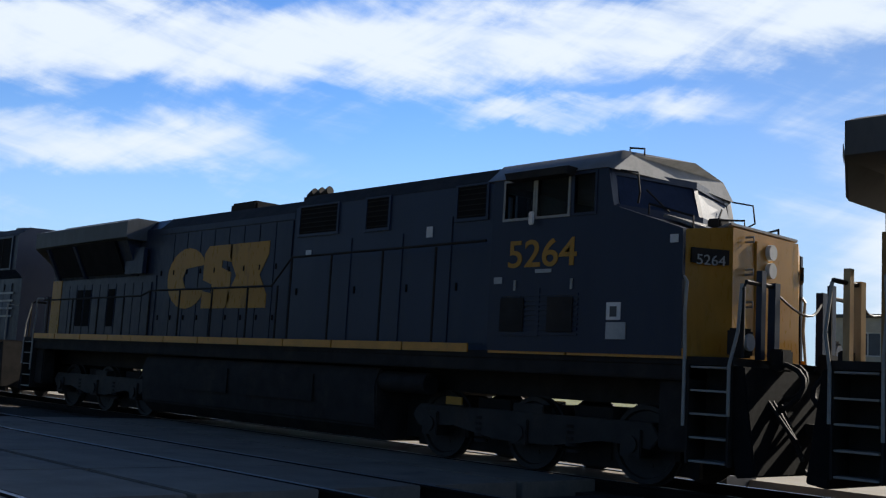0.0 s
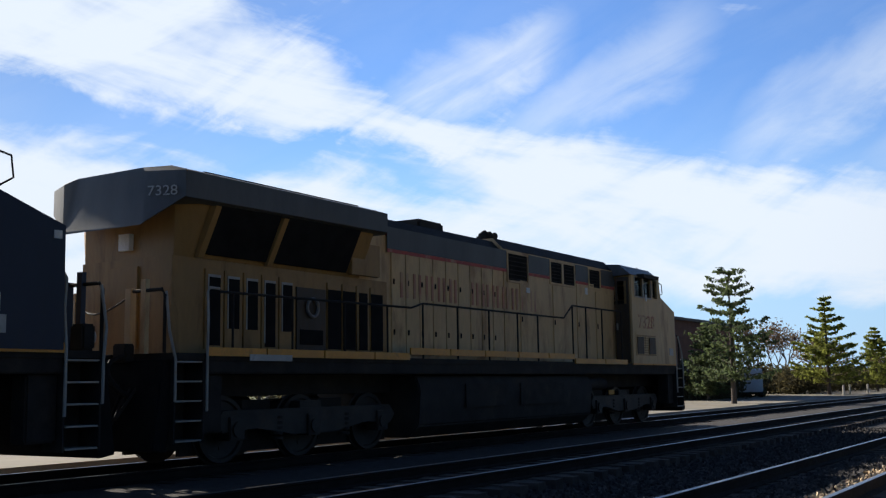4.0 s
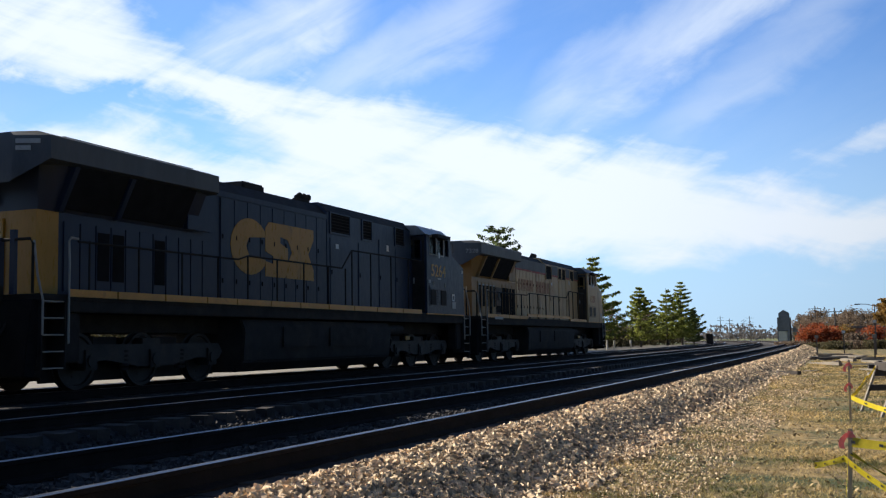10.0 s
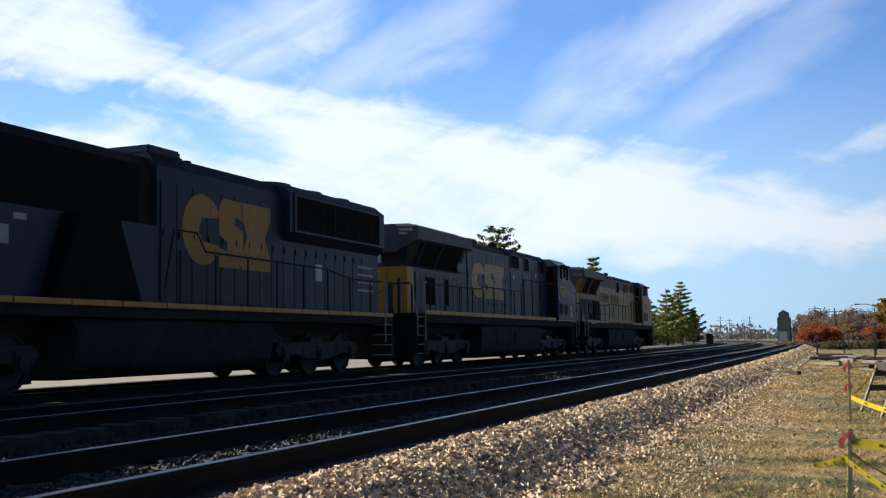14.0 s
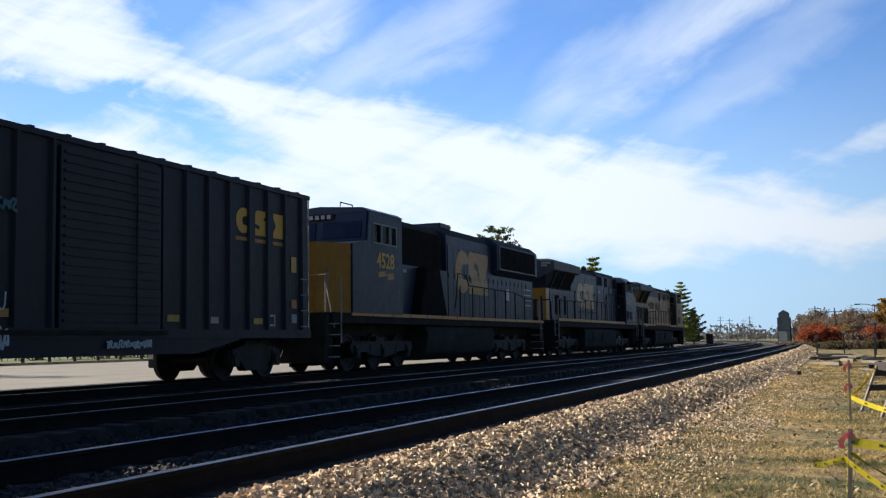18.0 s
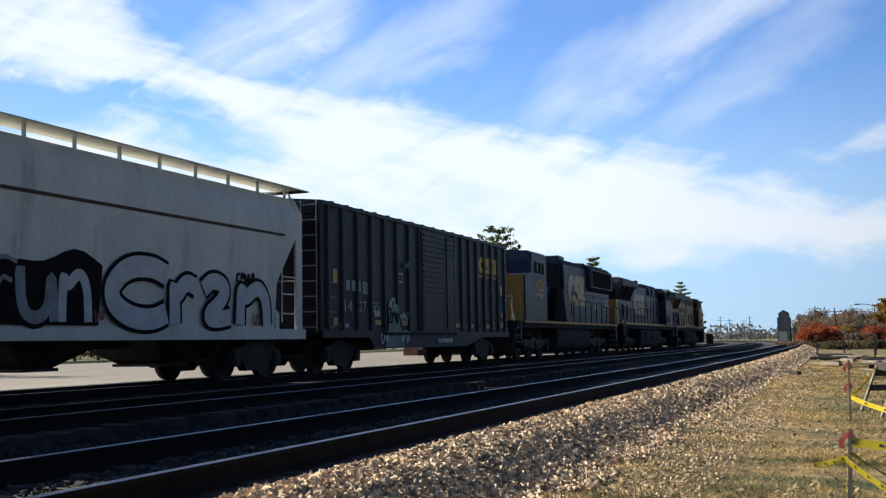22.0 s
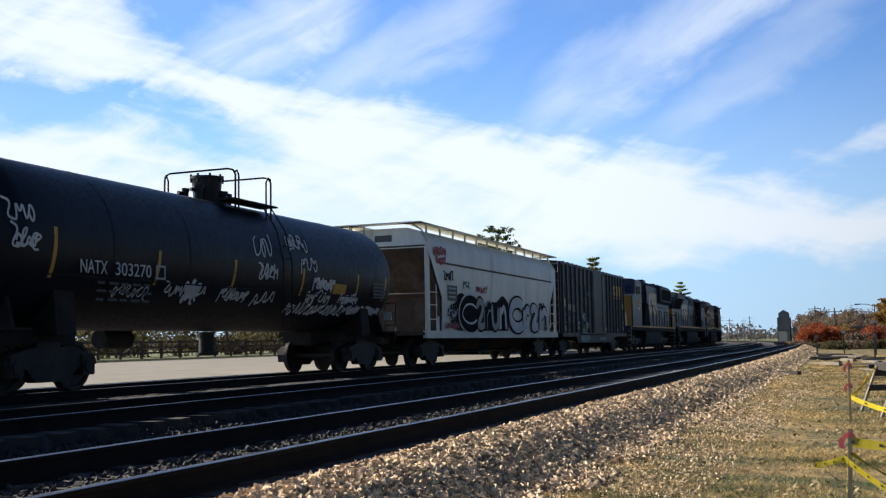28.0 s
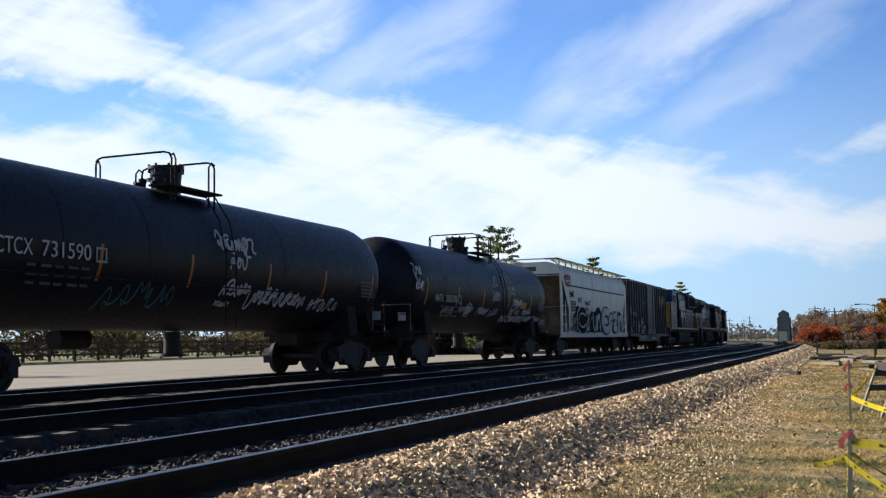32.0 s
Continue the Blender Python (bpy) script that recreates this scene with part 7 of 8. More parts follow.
bare_tree(-11.6, 52.0, 0.0, 7.0, 24, "young bare tree on the verge", wide=0.5)
bare_tree(3.0, 62.0, 0.0, 6.0, 25, "tree with thin golden leaves on the verge", (M["leaf_gold"], 4, 1.6))
bare_tree(-0.5, 58.0, 0.0, 6.2, 26, "tree with thin golden leaves on the verge", (M["leaf_gold"], 4, 1.6))
for i, (x, y, h) in enumerate(((84, 34, 7.0), (97, 37, 7.5), (104, 32, 6.0), (122, 36, 6.5), (128, 41, 6.5), (76, 50, 9.0))):
    bare_tree(x, y, 0.0, h, 40 + i, "bare grey tree behind the spruces", wide=0.6, depth=5)
for i, (x, y, w, h) in enumerate(((100, 30, 7, 2.2), (122, 30, 7, 2.0), (107, 31, 6, 1.8), (132, 31, 6, 2.2), (88, 29, 5, 1.8))):
    shrub(x, y, -0.05, w, h, M["leaf_dull"], 60 + i, "brown-green shrub behind the spruces", 0.24)
for i, (x, y, h) in enumerate(((96, 29.5, 7.6), (102, 28.5, 7.0), (108, 31, 6.6), (118, 30, 6.4), (128, 31.5, 6.4), (140, 32, 6.2), (150, 31, 6.0), (162, 31.5, 6.0), (176, 31, 5.6))):
    bare_tree(x, y, -0.1, h, 200 + i, "grey-brown tree nearly bare behind the spruces", (M["leaf_brown"], 3, 1.2), wide=0.66)
for i, (x, y) in enumerate(((98, 26.5), (106, 27), (114, 26.8), (124, 27.4), (134, 27.6), (146, 27.4), (158, 27.6))):
    shrub(x, y, -0.1, 6.5, 2.0, M["leaf_dull"], 220 + i, "brown-green shrub behind the spruces", 0.2)
for i in range(17):
    shrub(24 + i * 6.2, 57.5 + 1.5 * math.sin(i * 1.7), 0.0, 7.0, 2.6 + 0.7 * math.sin(i * 2.3), M["leaf_dull"], 240 + i, "dark brown-green shrub beyond the fence", 0.2)
# the far end of the field
for i, (x, y, w, h, m) in enumerate(((118, 5.9, 2.6, 1.8, "leaf_red"), (120, 4.7, 2.8, 2.2, "leaf_red"), (119, 3.5, 2.6, 2.0, "leaf_red"), (124, 2.2, 3.0, 2.1, "leaf_gold"), (117, 1.2, 2.4, 1.4, "leaf_brown"), (121, -0.6, 2.8, 1.9, "leaf_red"), (124, -3.0, 3.0, 1.8, "leaf_gold"),
                                       (134, 6.4, 3.4, 1.8, "leaf_dull"), (140, 4.4, 4.0, 2.2, "leaf_dull"), (146, 2.0, 4.6, 2.6, "leaf_dull"), (146, -1.0, 4.6, 2.4, "leaf_dull"), (112, -5.0, 3.6, 2.2, "leaf_dull"), (110, -8.0, 4.0, 2.4, "leaf_dull"))):
    shrub(x, y, -0.6, w, h, M[m], 80 + i, {"leaf_red": "bushy shrub in red and orange autumn leaf", "leaf_gold": "rounded shrub in golden autumn leaf", "leaf_dull": "dull brown hedge shrub", "leaf_brown": "brown shrub nearly bare among red ones"}[m], 0.15)
for i, (x, y, h) in enumerate(((165, 8.4, 4.6), (160, 6.8, 5.0), (170, 5.6, 5.6), (158, 4.4, 5.0), (160, 2.6, 5.4), (166, 0.4, 5.6), (158, -1.0, 5.2), (162, -3.2, 5.4), (170, -6.0, 5.6), (182, 10.0, 4.6))):
    bare_tree(x, y, -0.5, h, 100 + i, "bare grey-brown tree on the skyline", (M["leaf_brown"], 4, 1.3), wide=0.7, depth=6)
for i, (x, y, h) in enumerate(((94, -1.9, 4.1), (96, -3.4, 5.0), (90, -5.5, 5.6))):
    bare_tree(x, y, -0.6, h, 120 + i, "young tree in golden autumn leaf", (M["leaf_gold"], 8, 1.5), wide=0.55)


def far_woods():
    """The low tree line on the horizon, many small clumps."""
    g = np.random.default_rng(9)
    pts = []
    for k in range(760):
        az = radians(g.uniform(-75, 118))
        d = g.uniform(380, 640)
        if radians(80) < az < radians(88.5):
            d = g.uniform(420, 640)
        c = np.array([math.sin(az) * d, math.cos(az) * d, 0.0])
        h = g.uniform(3.5, 8.0) * (1.0 if az < radians(70) else 1.35)
        p = np.clip(g.normal(size=(120, 3)), -1.8, 1.8) * np.array([5.0, 5.0, h * 0.36])
        p[:, 2] = np.abs(p[:, 2])
        pts.append(p + c)
    p = np.concatenate(pts)
    nn = g.normal(size=p.shape)
    # distance haze is in the leaf colour here, not in the air
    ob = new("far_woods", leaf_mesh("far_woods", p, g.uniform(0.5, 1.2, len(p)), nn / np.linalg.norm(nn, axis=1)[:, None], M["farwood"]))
    tagged(ob, "low brown tree line on the horizon", "woods", "", "stuff")


far_woods()
for i in range(16):
    shrub(150 + 6 * math.sin(i * 1.9), 6.2 - i * 0.95, -0.5, 5.0, 2.8 + 0.6 * math.sin(i * 2.7), M["leaf_brown"], 300 + i, "tangled grey-brown thicket on the skyline", 0.2)
for i, (x, y) in enumerate(((112, 3.9), (113, 1.0), (111, -1.6), (114, -3.6), (108, 2.4), (116, 6.9))):
    shrub(x, y, -0.6, 3.2, 0.6 + 0.12 * (i % 3), M["leaf_brown" if i % 2 else "leaf_dull"], 330 + i, "low brown brush at the end of the field", 0.13)


# ---- buildings and street furniture ----
def building(name, label, x0, x1, y0, y1, h, mat, windows, door=None, brick=False):
    """A flat-roofed block with real openings on the side towards the tracks."""
    b = thing(name, label, "building", "", pose(x0, y0, -0.1))
    L, D = x1 - x0, y1 - y0
    holes = list(windows) + ([door] if door else [])
    bm = bmesh.new()
    panel(bm, 0, L, 0, h, 0, 0.3, holes)
    part("front_wall", bm, mat, b, sharp=0)
    for n, dims in (("side_wall", (0, 0.3, 0.3, D, 0, h)), ("side_wall", (L - 0.3, L, 0.3, D, 0, h)), ("back_wall", (0.3, L - 0.3, D - 0.3, D, 0, h))):
        boxed(n, dims, mat, b)
    boxed("roof", (-0.25, L + 0.25, -0.25, D + 0.25, h, h + 0.22), M["grey"], b, "dark flat roof edge", 0.02)
    for w in windows:
        bm = bmesh.new()
        panel(bm, w[0], w[1], w[2], w[3], 0.08, 0.16, [(w[0] + 0.07, (w[0] + w[1]) / 2 - 0.03, w[2] + 0.07, w[3] - 0.07), ((w[0] + w[1]) / 2 + 0.03, w[1] - 0.07, w[2] + 0.07, w[3] - 0.07)])
        f = part("window", bm, M["white"], b)
        boxed("pane", (w[0] + 0.07, w[1] - 0.07, 0.11, 0.13, w[2] + 0.07, w[3] - 0.07), M["window"], f)
        boxed("sill", (w[0] - 0.08, w[1] + 0.08, -0.08, 0.1, w[2] - 0.1, w[2]), M["wall"], f)
    if door:
        boxed("door", (door[0], door[1], 0.1, 0.16, door[2], door[3]), M["darkwood"], b)
    return b


building("brick_building", "long low brown brick building with a flat roof", 68, 87, 28.5, 30.2, 5.7, M["brick"], [(2 + i * 4, 3.6 + i * 4, 1.2, 2.9) for i in range(4)])
building("cream_building", "long cream two-storey building with pale windows", -32, -6.5, 66, 80, 6.6, M["wall"], [(1.5 + i * 3.1, 3.2 + i * 3.1, z, z + 1.5) for i in range(8) for z in (1.0, 4.2)])
building("grey_shed", "small grey shed beside the verge", -4.6, -1.6, 62, 66, 3.4, M["wall"], [(0.8, 2.0, 1.0, 2.2)])
building("pale_house", "pale plastered house behind the bare trees", 8.5, 17, 84, 94, 4.6, M["wall"], [(1 + i * 2.6, 2.2 + i * 2.6, z, z + 1.4) for i in range(3) for z in (0.9,)])


def tower():
    t = thing("grain_elevator", "grey far-off grain elevator beside the tracks", "grain elevator", "", pose(300, 20.4, -0.5))
    boxed("shaft", (-3, 3, -1.6, 1.6, 0, 6.4), M["farstone"], t)
    bm = bmesh.new()
    prism(bm, [(-1.3, 6.4), (-1.3, 7.6), (0, 8.4), (1.3, 7.6), (1.3, 6.4)], -2, 2, "x")
    part("head_house", bm, M["farstone"], t)
    bm = bmesh.new()
    prism(bm, [(-5.4, 0), (-5.4, 2.6), (-4.0, 4.0), (-2.4, 4.2), (-2.4, 0)], -4, 4, "x")
    part("annex", bm, M["farstone"], t)


tower()
building("brown_store", "low reddish brown store shed beyond the field", 136, 141, -3.0, 3.0, 1.7, M["brick"], [(2, 3.2, 0.9, 1.5)])
building("pale_shed", "small pale shed beside the far tracks", 235, 238, 15.6, 17.2, 2.0, M["wall"], [(1, 2, 0.8, 1.5)])


def pole(x, y, z, h, arms, label="wooden utility pole with cross arms"):
    p = thing("utility_pole", label, "utility pole", "utility poles", pose(x, y, z))
    bm = bmesh.new()
    rod(bm, (0, 0, -0.2), (0, 0, h), 0.10, 0.07, n=9)
    part("shaft", bm, M["pole"], p)
    for i in range(arms):
        boxed("cross_arm", (-0.05, 0.05, -0.9, 0.9, h - 0.5 - i * 0.7, h - 0.42 - i * 0.7), M["pole"], p)


for x, y, h, a in ((210, 33, 5.6, 2), (260, 44, 6.5, 2), (250, 29, 5.6, 2), (330, 55, 7, 1), (290, 36, 7, 2), (320, 33, 6.5, 2), (350, 34, 6.5, 2), (270, 26.5, 6.4, 1), (160, 6.6, 5.6, 1), (136, 3.4, 4.6, 1)):
    pole(x, y, -0.5, h, a)


def street_lamp(x, y, z, h, arm):
    p = thing("street_lamp", "tall grey street lamp with a bent arm", "street lamp", "street lamps", pose(x, y, z))
    bm = bmesh.new()
    rod(bm, (0, 0, -0.1), (0, 0, h), 0.09, 0.05, n=9)
    part("pole", bm, M["grey"], p)
    rods("arm", [[(0, 0, h - 0.1), (0, arm * 0.5, h + 0.08), (0, arm, h + 0.12)]], 0.035, M["grey"], p)
    boxed("lamp_head", (-0.12, 0.12, min(arm, arm * 1.4), max(arm, arm * 1.4), h + 0.04, h + 0.16), M["grey"], p, "", 0.02)


street_lamp(112, -0.9, -0.6, 4.3, 1.3)
street_lamp(4.0, 56, 0, 7.0, -1.2)
street_lamp(-21.5, 44, 0, 3.4, -0.2)


def rail_fence():
    """A dark wooden post-and-rail fence along the verge."""
    f = thing("fence", "dark wooden post and rail fence along the verge", "fence", "", pose(0, 0, 0))
    for i in range(29):
        x = 18 + i * 2.2
        y = 46.2
        boxed("post", (x - 0.07, x + 0.07, y - 0.07, y + 0.07, -0.1, 1.25), M["darkwood"], f)
        if i < 28:
            if i % 2 == 0:
                for za, zb in ((0.3, 1.1), (1.1, 0.3)):
                    bm = bmesh.new()
                    rod(bm, (x + 0.07, y + 0.05, za), (x + 2.13, y + 0.05, zb), 0.045, n=4)
                    part("brace", bm, M["darkwood"], f)
            for z in (0.35, 0.72, 1.08):
                boxed("rail", (x + 0.07, x + 2.13, y - 0.03, y + 0.03, z, z + 0.13), M["darkwood"], f)


rail_fence()


def parked_car(x, y, turn, paint, label, van=False):
    c = thing("van" if van else "car", label, "van" if van else "car", "parked vehicles", pose(x, y, -0.1, 0, 0, turn))
    hood = [(-2.2, 0.35), (-2.25, 0.8), (-2.1, 1.0), (-1.5, 1.05), (-0.9, 1.55), (0.7, 1.58), (1.3, 1.1), (2.1, 0.95), (2.25, 0.7), (2.2, 0.35)]
    if van:
        hood = [(-2.4, 0.4), (-2.45, 1.0), (-2.4, 2.05), (-2.2, 2.15), (1.0, 2.15), (1.5, 1.35), (2.3, 1.15), (2.45, 0.8), (2.4, 0.4)]
    bm = bmesh.new()
    prism(bm, hood, -0.88, 0.88)
    part("body", bm, paint, c, bevel=0.05)
    top = 1.95 if van else 1.5
    for s in (-1, 1):
        boxed("side_window", (-0.8 if not van else -1.9, 0.75, s * 0.885 - 0.008, s * 0.885 + 0.008, 1.1 if not van else 1.35, top - 0.05), M["window"], c)
        for xx in (-1.4, 1.4):
            bm = bmesh.new()
            rod(bm, (xx, s * 0.72, 0.33), (xx, s * 0.92, 0.33), 0.33, n=18)
            w = part("wheel", bm, M["black"], c)
            bm = bmesh.new()
            rod(bm, (xx, s * 0.91, 0.33), (xx, s * 0.935, 0.33), 0.19, n=14)
            part("rim", bm, M["offwhite"], w)
        boxed("headlight", (2.2, 2.27, s * 0.6 - 0.14, s * 0.6 + 0.14, 0.66, 0.8), M["offwhite"], c)


parked_car(82, 26.0, 20, M["carwhite"], "white van parked beside the trees", True)
parked_car(3.2, 50, 90, M["carwhite"], "white car parked on the verge")
parked_car(30, 50.5, 0, M["carwhite"], "white car parked behind the fence")
parked_car(37, 51, 0, M["carblue"], "dark car parked behind the fence")
parked_car(47, 51, 0, M["carblue"], "dark car parked behind the fence")


# ---- the field: barrier tape, stakes, trestle and timbers ----
def lath(x, y, z, h, lean, ribbon_at):
    s = thing("marker_stake", "thin wooden stake with a pink ribbon in the grass", "stake", "marker stakes", pose(x, y, z, lean, 0, 0))
    boxed("stake", (-0.008, 0.008, -0.016, 0.016, -0.2, h), M["palewood"], s, "pale sawn stake")
    for zz in ribbon_at:
        bm = bmesh.new()
        box(bm, -0.020, 0.020, -0.012, 0.012, zz - 0.03, zz + 0.02)
        for side, drop, sway in ((0.016, 0.12, 0.050), (-0.004, 0.07, -0.022)):
            path = [(side + sway * math.sin(2.2 * t), zz - drop * t) for t in np.linspace(0, 1, 7)]
            for (xa, za), (xb, zb) in zip(path, path[1:]):
                prism(bm, [(xa - 0.020, za), (xa + 0.020, za + 0.004), (xb + 0.020, zb + 0.004), (xb - 0.020, zb)], side - 0.002, side + 0.002)
        for v in bm.verts:
            v.co.x, v.co.y = v.co.y, v.co.x
        part("ribbon", bm, M["pink"], s, "pink survey ribbon")


def barrier_tape(pts, seed, w=0.075):
    t = thing("barrier_tape", "slack yellow barrier tape with black print", "barrier tape", "barrier tapes", pose(0, 0, 0))
    bm, marks = bmesh.new(), []
    rng = random.Random(seed)
    path = []
    for (p, q) in zip(pts, pts[1:]):
        p, q = Vector(p), Vector(q)
        for i in range(10):
            f = i / 10
            path.append(p.lerp(q, f) + Vector((0, 0, -0.10 * (q - p).length * f * (1 - f))))
    path.append(Vector(pts[-1]))
    tw = rng.uniform(0, 1)

    def quad(mesh, a, b, wa, wb, lift):
        v = [mesh.verts.new(c) for c in (a + wa, b + wb, b - wb, a - wa)]
        u = [mesh.verts.new(c.co + Vector((-0.003, 0, 0))) for c in v]
        mesh.faces.new(v), mesh.faces.new(u[::-1])
        for k in range(4):
            mesh.faces.new((v[k], u[k], u[(k + 1) % 4], v[(k + 1) % 4]))
    for i, (a, b) in enumerate(zip(path, path[1:])):
        ta, tb = tw + 0.5 * math.sin(i * 0.35), tw + 0.5 * math.sin((i + 1) * 0.35)
        wa, wb = Vector((math.sin(ta) * 0.4, 0, math.cos(ta))) * w / 2, Vector((math.sin(tb) * 0.4, 0, math.cos(tb))) * w / 2
        quad(bm, a, b, wa, wb, 0)
        if i % 3 == 0:
            ink = bmesh.new()
            quad(ink, a.lerp(b, 0.2) + Vector((-0.005, 0, 0)), a.lerp(b, 0.65) + Vector((-0.005, 0, 0)), wa * 0.3, wb * 0.3, 0)
            marks.append(ink)
    bmesh.ops.remove_doubles(bm, verts=bm.verts, dist=0.0003)
    part("ribbon", bm, M["tape"], t, sharp=0)
    for ink in marks:
        part("print_bar", ink, M["tapeblack"], t, "black bar of print", sharp=0)


def trestle(x, y, z, turn):
    s = thing("sawhorse", "dark wooden sawhorse standing in the grass", "sawhorse", "", pose(x, y, z, 0, 0, turn))
    boxed("beam", (-0.9, 0.9, -0.05, 0.05, 0.72, 0.86), M["darkwood"], s, "", 0.008)
    for e in (-0.75, 0.75):
        for d in (-1, 1):
            bm = bmesh.new()
            loft(bm, [[(e - 0.05, d * 0.36 - 0.02, -0.05), (e + 0.05, d * 0.36 - 0.02, -0.05), (e + 0.05, d * 0.36 + 0.02, -0.05), (e - 0.05, d * 0.36 + 0.02, -0.05)],
                      [(e - 0.05, d * 0.04 - 0.02, 0.8), (e + 0.05, d * 0.04 - 0.02, 0.8), (e + 0.05, d * 0.04 + 0.02, 0.8), (e - 0.05, d * 0.04 + 0.02, 0.8)]])
            part("leg", bm, M["wood"], s)
        bm = bmesh.new()
        prism(bm, [(-0.22, 0.36), (0.22, 0.36), (0.19, 0.46), (-0.19, 0.46)], e - 0.06, e + 0.06, "x")
        part("brace", bm, M["darkwood"], s)
        bm = bmesh.new()
        prism(bm, [(-0.11, 0.62), (0.11, 0.62), (0.03, 0.88), (-0.03, 0.88)], e - 0.07, e + 0.07, "x")
        part("gusset", bm, M["darkwood"], s)


def timber(x, y, z, length, w, turn, mat, label, name="old_plank"):
    bm = bmesh.new()
    rng = random.Random(int(x * 7 + y * 13))
    n = 6
    loft(bm, [[(-length / 2 + length * i / n, a * w + rng.uniform(-0.012, 0.012), b * w * 0.8 + rng.uniform(-0.012, 0.012)) for a, b in ((-0.5, 0), (0.5, 0), (0.5, 1), (-0.5, 1))] for i in range(n + 1)])
    ob = single(name, bm, mat, label, "timber", "", "timbers in the field")
    ob.matrix_world = pose(x, y, z, 0, 0, turn)


lath(8.75, 0.18, -0.6, 0.64, 3, (0.60,))
lath(17.2, 0.28, -0.6, 0.98, 1, (0.92, 0.62))
lath(8.2, -1.6, -0.6, 0.7, -4, (0.62,))
barrier_tape([(8.75, 0.16, -0.06), (8.6, -0.5, -0.08), (8.2, -1.6, -0.02)], 1)
barrier_tape([(8.75, 0.16, -0.14), (8.7, -0.2, -0.36), (8.35, -0.9, -0.46)], 2)
barrier_tape([(8.78, 0.42, -0.25), (8.76, 0.20, -0.19), (8.6, -0.1, -0.40), (8.5, -0.8, -0.44)], 3, 0.05)
barrier_tape([(8.75, 0.18, -0.24), (8.74, 0.20, -0.46)], 4, 0.035)
barrier_tape([(19.3, -0.12, 0.22), (17.2, 0.26, -0.18), (15.6, -0.6, -0.34)], 5)
barrier_tape([(19.3, -0.12, 0.2), (18.6, 0.04, 0.06), (17.3, 0.24, -0.14)], 6, 0.04)
trestle(19.4, -0.35, -0.58, 12)
rng = random.Random(77)
for i in range(46):
    x, m = 35 + 40 * rng.random() ** 1.2, "darkwood" if rng.random() < 0.25 else "wood"
    timber(x, rng.uniform(-0.9, 2.6) + 0.02 * (x - 40), -0.62 + rng.choice((0.0, 0.0, 0.1)), rng.uniform(0.6, 2.3), rng.uniform(0.08, 0.2), rng.uniform(20, 160), M[m], "weathered grey timber in a rubbish heap" if m == "wood" else "dark weathered timber in a rubbish heap")
for x, y, h in ((76, 1.4, 1.7), (79, -0.6, 2.4), (73, 3.0, 1.4), (62, -0.4, 1.4)):
    p = thing("sign_post", "thin post with a small sign board in the field", "sign", "sign posts", pose(x, y, -0.6))
    boxed("post", (-0.04, 0.04, -0.04, 0.04, -0.1, h), M["pole"], p)
    boxed("board", (-0.06, -0.04, -0.12, 0.12, h - 0.2, h), M["offwhite"] if x > 75 else M["wood"], p)
b = thing("signal_cabinet", "small dark relay cabinet beside the far track", "cabinet", "", pose(146, 19.6, -0.3))
boxed("case", (-0.5, 0.5, -0.4, 0.4, 0, 1.5), M["black"], b, "", 0.02)
boxed("cap", (-0.55, 0.55, -0.45, 0.45, 1.5, 1.58), M["black"], b)
for x, y in ((88, 20.3), (100, 20.8), (96.5, 21.6), (103, 21.4)):
    p = thing("bollard", "short pale marker post beside the paving", "post", "bollards", pose(x, y, -0.1))
    bm = bmesh.new()
    rod(bm, (0, 0, 0), (0, 0, 0.8), 0.09, 0.08, n=10)
    part("shaft", bm, M["wall"], p)


# ---- loose stone and grass ----
def ground_height(lat):
    return float(np.interp(lat, [-30, -6, -1, 1.2, 2.45, 2.65, 3.14, 3.45, 6.35, 6.75, 8.15, 8.55], [-0.68, -0.64, -0.6, -0.55, -0.505, -0.46, -0.23, -0.17, -0.19, -0.33, -0.33, -0.18]))


def scatter_stones(name, label, mat, seed, lots, size=1.0, lift=0.0):
    """Crushed stone, one joined mass; lots: count, from and to along the line, from and to across it, power."""
    g = np.random.default_rng(seed)
    base = np.array([(-1, -0.7, -0.5), (0.9, -0.9, -0.4), (1, 0.8, -0.5), (-0.8, 0.9, -0.6), (-0.5, -0.4, 0.75), (0.6, -0.5, 0.55), (0.5, 0.6, 0.8), (-0.6, 0.4, 0.5)])
    quads = np.array([(0, 3, 2, 1), (4, 5, 6, 7), (0, 1, 5, 4), (1, 2, 6, 5), (2, 3, 7, 6), (3, 0, 4, 7)])
    verts, faces, k = [], [], 0
    for count, a0, a1, l0, l1, power in lots:
        for i in range(count):
            a = a0 + (a1 - a0) * g.random() ** power
            lat = g.uniform(l0, l1)
            if lat < 2.85 and size == 1.0 and g.random() < (2.85 - lat) * 1.5 + 0.6 * noise.noise((a * 0.9, 3.0, lat)):
                continue
            p, _ = along(a, lat)
            s = g.uniform(0.012, 0.028) * (1 + 0.016 * abs(a)) * size
            m = Euler(g.uniform(0, 6.28, 3)).to_matrix()
            b = base * g.uniform(0.65, 1.25, (8, 3)) * np.array([1.25, 1.0, 0.8]) * s
            v = b @ np.array(m).T + np.array([p.x, p.y, ground_height(lat) + lift * g.random() + s * g.uniform(0.2, 0.8)])
            verts.append(v)
            faces.append(quads + k)
            k += 8
    me = bpy.data.meshes.new(name)
    me.from_pydata(np.concatenate(verts).tolist(), [], np.concatenate(faces).tolist())
    me.materials.append(mat)
    tagged(new(name, me), label, "stones", "", "stuff")


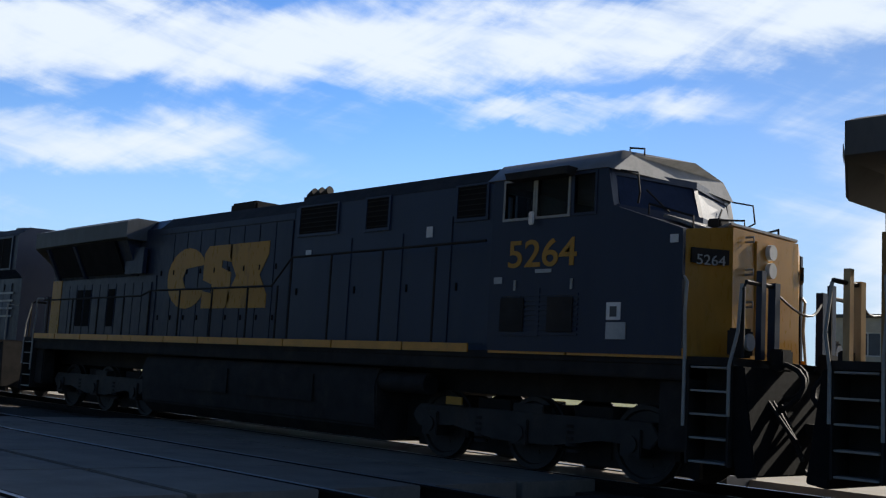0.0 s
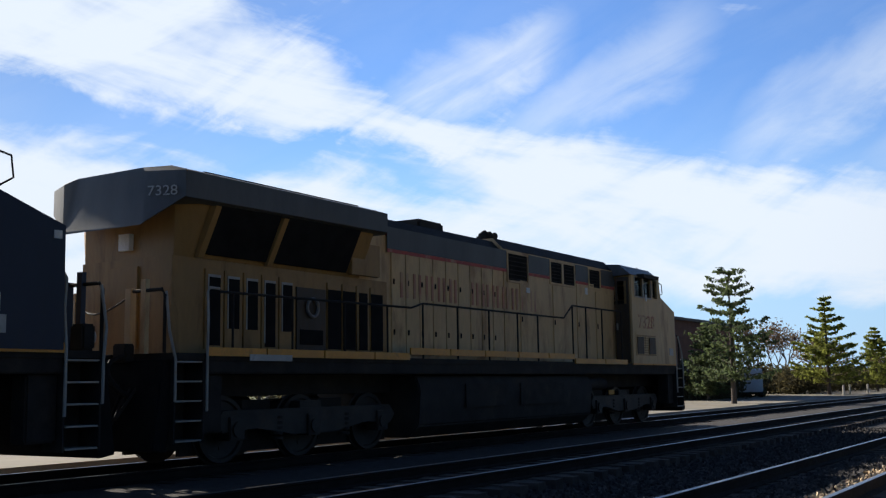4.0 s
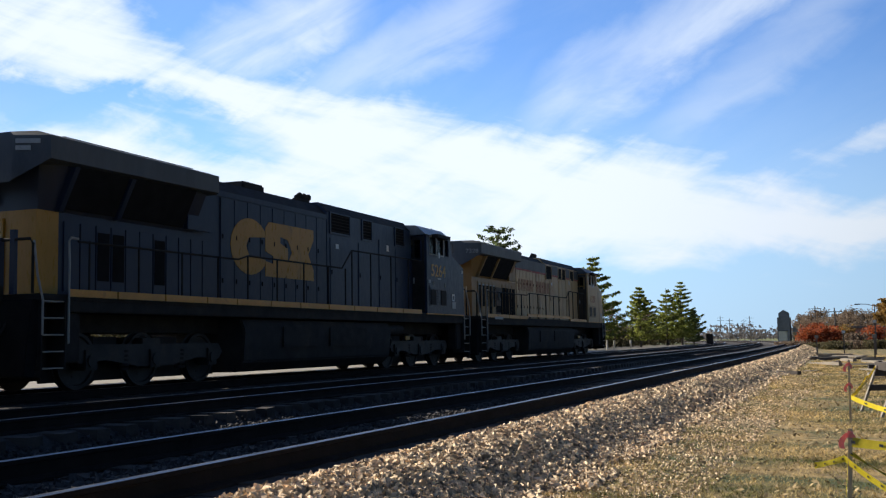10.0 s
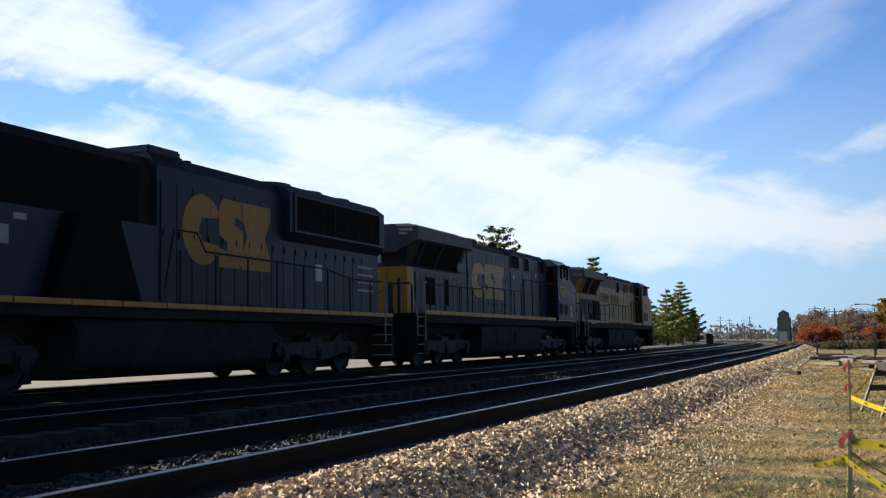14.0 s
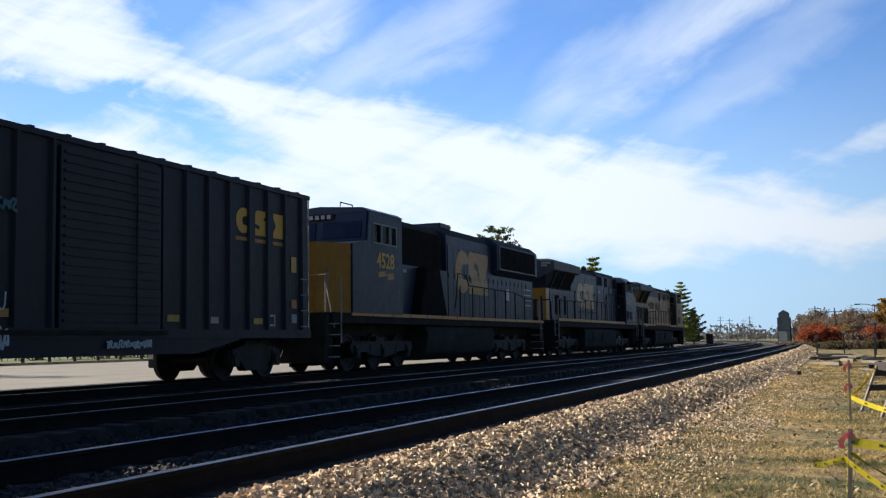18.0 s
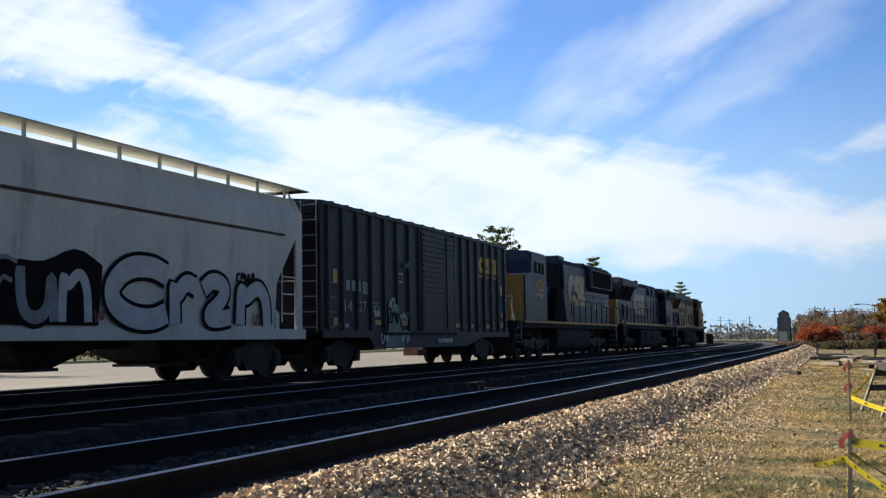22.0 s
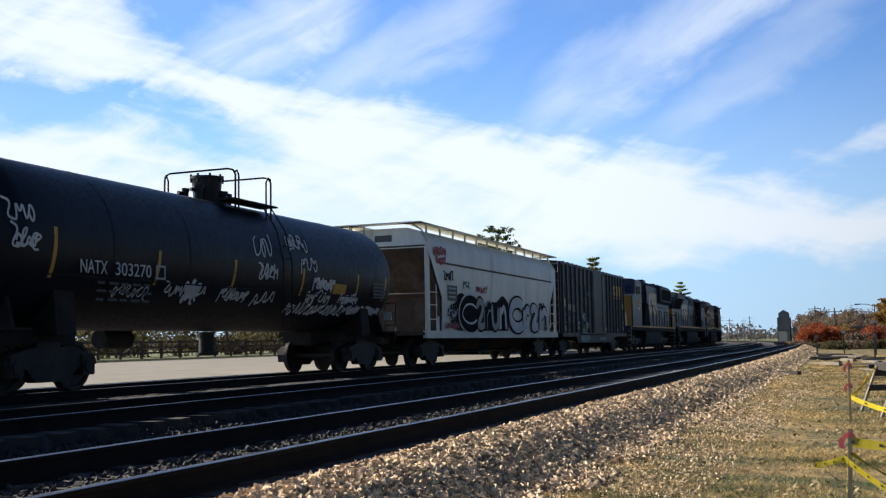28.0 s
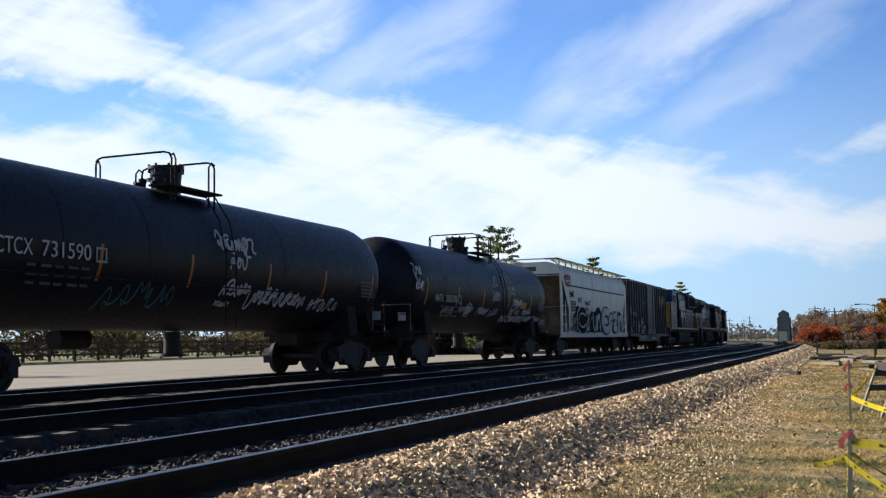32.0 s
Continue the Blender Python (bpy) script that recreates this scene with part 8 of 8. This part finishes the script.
def scatter_grass():
    """Dry grass blades and litter in the field, one joined mass."""
    g = np.random.default_rng(6)
    n = 370000
    x = np.where(g.random(n) < 0.86, 3.5 + 70 * g.random(n) ** 2.4, g.uniform(-9.0, 3.5, n))
    lat = np.where(g.random(n) < 0.85, g.uniform(-1.6, 2.5, n), g.uniform(-7.5, -1.6, n))
    z = np.interp(lat, [-30, -6, -1, 1.2, 2.45, 2.65, 3.3], [-0.68, -0.64, -0.6, -0.55, -0.505, -0.46, -0.22])
    patch = np.array([noise.noise((a * 0.45, b * 0.45, 1.0)) for a, b in zip(x, lat)])
    keep = g.random(n) < np.clip(0.55 + patch * 0.9, 0.12, 1.0)
    x, lat, z, n = x[keep], lat[keep], z[keep], int(keep.sum())
    h = g.uniform(0.008, 0.03, n) * (1 + 0.01 * np.abs(x)) * (1 + np.clip(patch[keep] * 1.6, -0.3, 1.0))
    a = g.uniform(0, 2 * math.pi, n)
    lie = g.uniform(0.8, 3.2, n)
    w = g.uniform(0.0025, 0.006, n) * (1 + 0.05 * np.abs(x))
    v = np.empty((n, 3, 3))
    v[:, 0] = np.stack([x - np.sin(a) * w, lat + np.cos(a) * w, z - 0.01], 1)
    v[:, 1] = np.stack([x + np.sin(a) * w, lat - np.cos(a) * w, z - 0.01], 1)
    v[:, 2] = np.stack([x + np.cos(a) * h * lie, lat + np.sin(a) * h * lie, z + h], 1)
    me = bpy.data.meshes.new("dry_grass")
    me.from_pydata(v.reshape(-1, 3).tolist(), [], np.arange(n * 3).reshape(n, 3).tolist())
    me.materials.append(M["straw"])
    tagged(new("dry_grass", me), "short dry straw-coloured grass with green patches", "grass", "", "stuff")


scatter_stones("ballast_stones", "loose brown and tan crushed stones on the shoulder", M["stone"], 4, ((44000, 2.0, 17, 2.2, 3.62, 1.0), (17000, 16, 50, 2.2, 3.62, 1.3), (9000, 48, 110, 2.3, 3.62, 1.4), (450, 3.0, 24, 1.2, 2.2, 1.0), (20000, -8.9, 2.0, 2.2, 3.62, 1.0)))
# stones between the tracks carry the train's shade in their dark colour
scatter_stones("track_stones", "crushed stones between the tracks, coloured dark for the train's shade", M["stone_shaded"], 5, ((9000, 4.5, 34, 6.2, 8.3, 1.2), (3500, 2.5, 20, 4.5, 5.3, 1.0)))
scatter_stones("rail_side_stones", "pale crushed stones heaped beside the near rail", M["stone"], 8, ((2600, 4.5, 36, 4.16, 4.5, 1.2),), 0.8, 0.07)
scatter_stones("gravel", "fine loose gravel where the ballast meets the grass", M["stone"], 7, ((9000, 4.0, 20, 1.3, 2.75, 1.0), (5000, 16, 46, 1.2, 2.75, 1.2)), 0.45)
scatter_grass()


def scatter_litter():
    """Dead leaves and straw lying on the field, one joined mass."""
    g = np.random.default_rng(12)
    n = 34000
    x = 3.5 + 40 * g.random(n) ** 1.5
    lat = g.uniform(-7.0, 2.7, n)
    patch = np.array([noise.noise((a * 0.5, b * 0.7, 5.0)) for a, b in zip(x, lat)])
    keep = g.random(n) < np.clip(0.5 + patch * 1.1, 0.08, 1.0)
    x, lat = x[keep], lat[keep]
    z = np.interp(lat, [-30, -6, -1, 1.2, 2.45, 2.65, 3.3], [-0.68, -0.64, -0.6, -0.55, -0.505, -0.46, -0.22]) + 0.018
    nn = g.normal(size=(len(x), 3)) * 0.5 + np.array([0, 0, 1.0])
    me = leaf_mesh("leaf_litter", np.stack([x, lat, z], 1), g.uniform(0.012, 0.034, len(x)) * (1 + 0.02 * x), nn / np.linalg.norm(nn, axis=1)[:, None], M["litter"])
    tagged(new("leaf_litter", me), "scattered dead leaves and straw on the grass", "leaf litter", "", "stuff")


scatter_litter()


# ---- what moves ----
RUN = [0.0, 7.96, 16.25, 25.01, 33.49, 41.81, 49.91, 58.03, 66.23, 74.4, 82.54, 90.64, 98.67, 106.57, 114.57, 122.93, 131.39]


def run(t):
    """How far the train has gone at t seconds."""
    u = min(max(t / 2.0, 0.0), 15.999)
    i = int(u)
    f = u - i

    def k(j):
        return RUN[j] if 0 <= j < len(RUN) else 2 * RUN[0] - RUN[1] if j < 0 else 2 * RUN[-1] - RUN[-2]
    a, b, c, d = k(i - 1), k(i), k(i + 1), k(i + 2)
    return b + 0.5 * f * (c - a + f * (2 * a - 5 * b + 4 * c - d + f * (3 * (b - c) + d - a)))


def motions():
    for car, place, reach in CARS:
        rows = []
        for i in range(33):
            a = place + run(float(i))
            p, q = along(a - reach, FAR_TRACK)[0], along(a + reach, FAR_TRACK)[0]
            m = (p + q) / 2
            rows.append((float(i), pose(m.x, m.y, 0, 0, 0, math.degrees(math.atan2(q.y - p.y, q.x - p.x)))))
        walk(car, rows)
    steps = [i * 4 / 30 for i in range(240)] + [32.0]
    for w, x, r in WHEELS:
        walk(w, [(t, pose(x, 0, r, 0, math.degrees(run(t) / r), 0)) for t in steps])


motions()
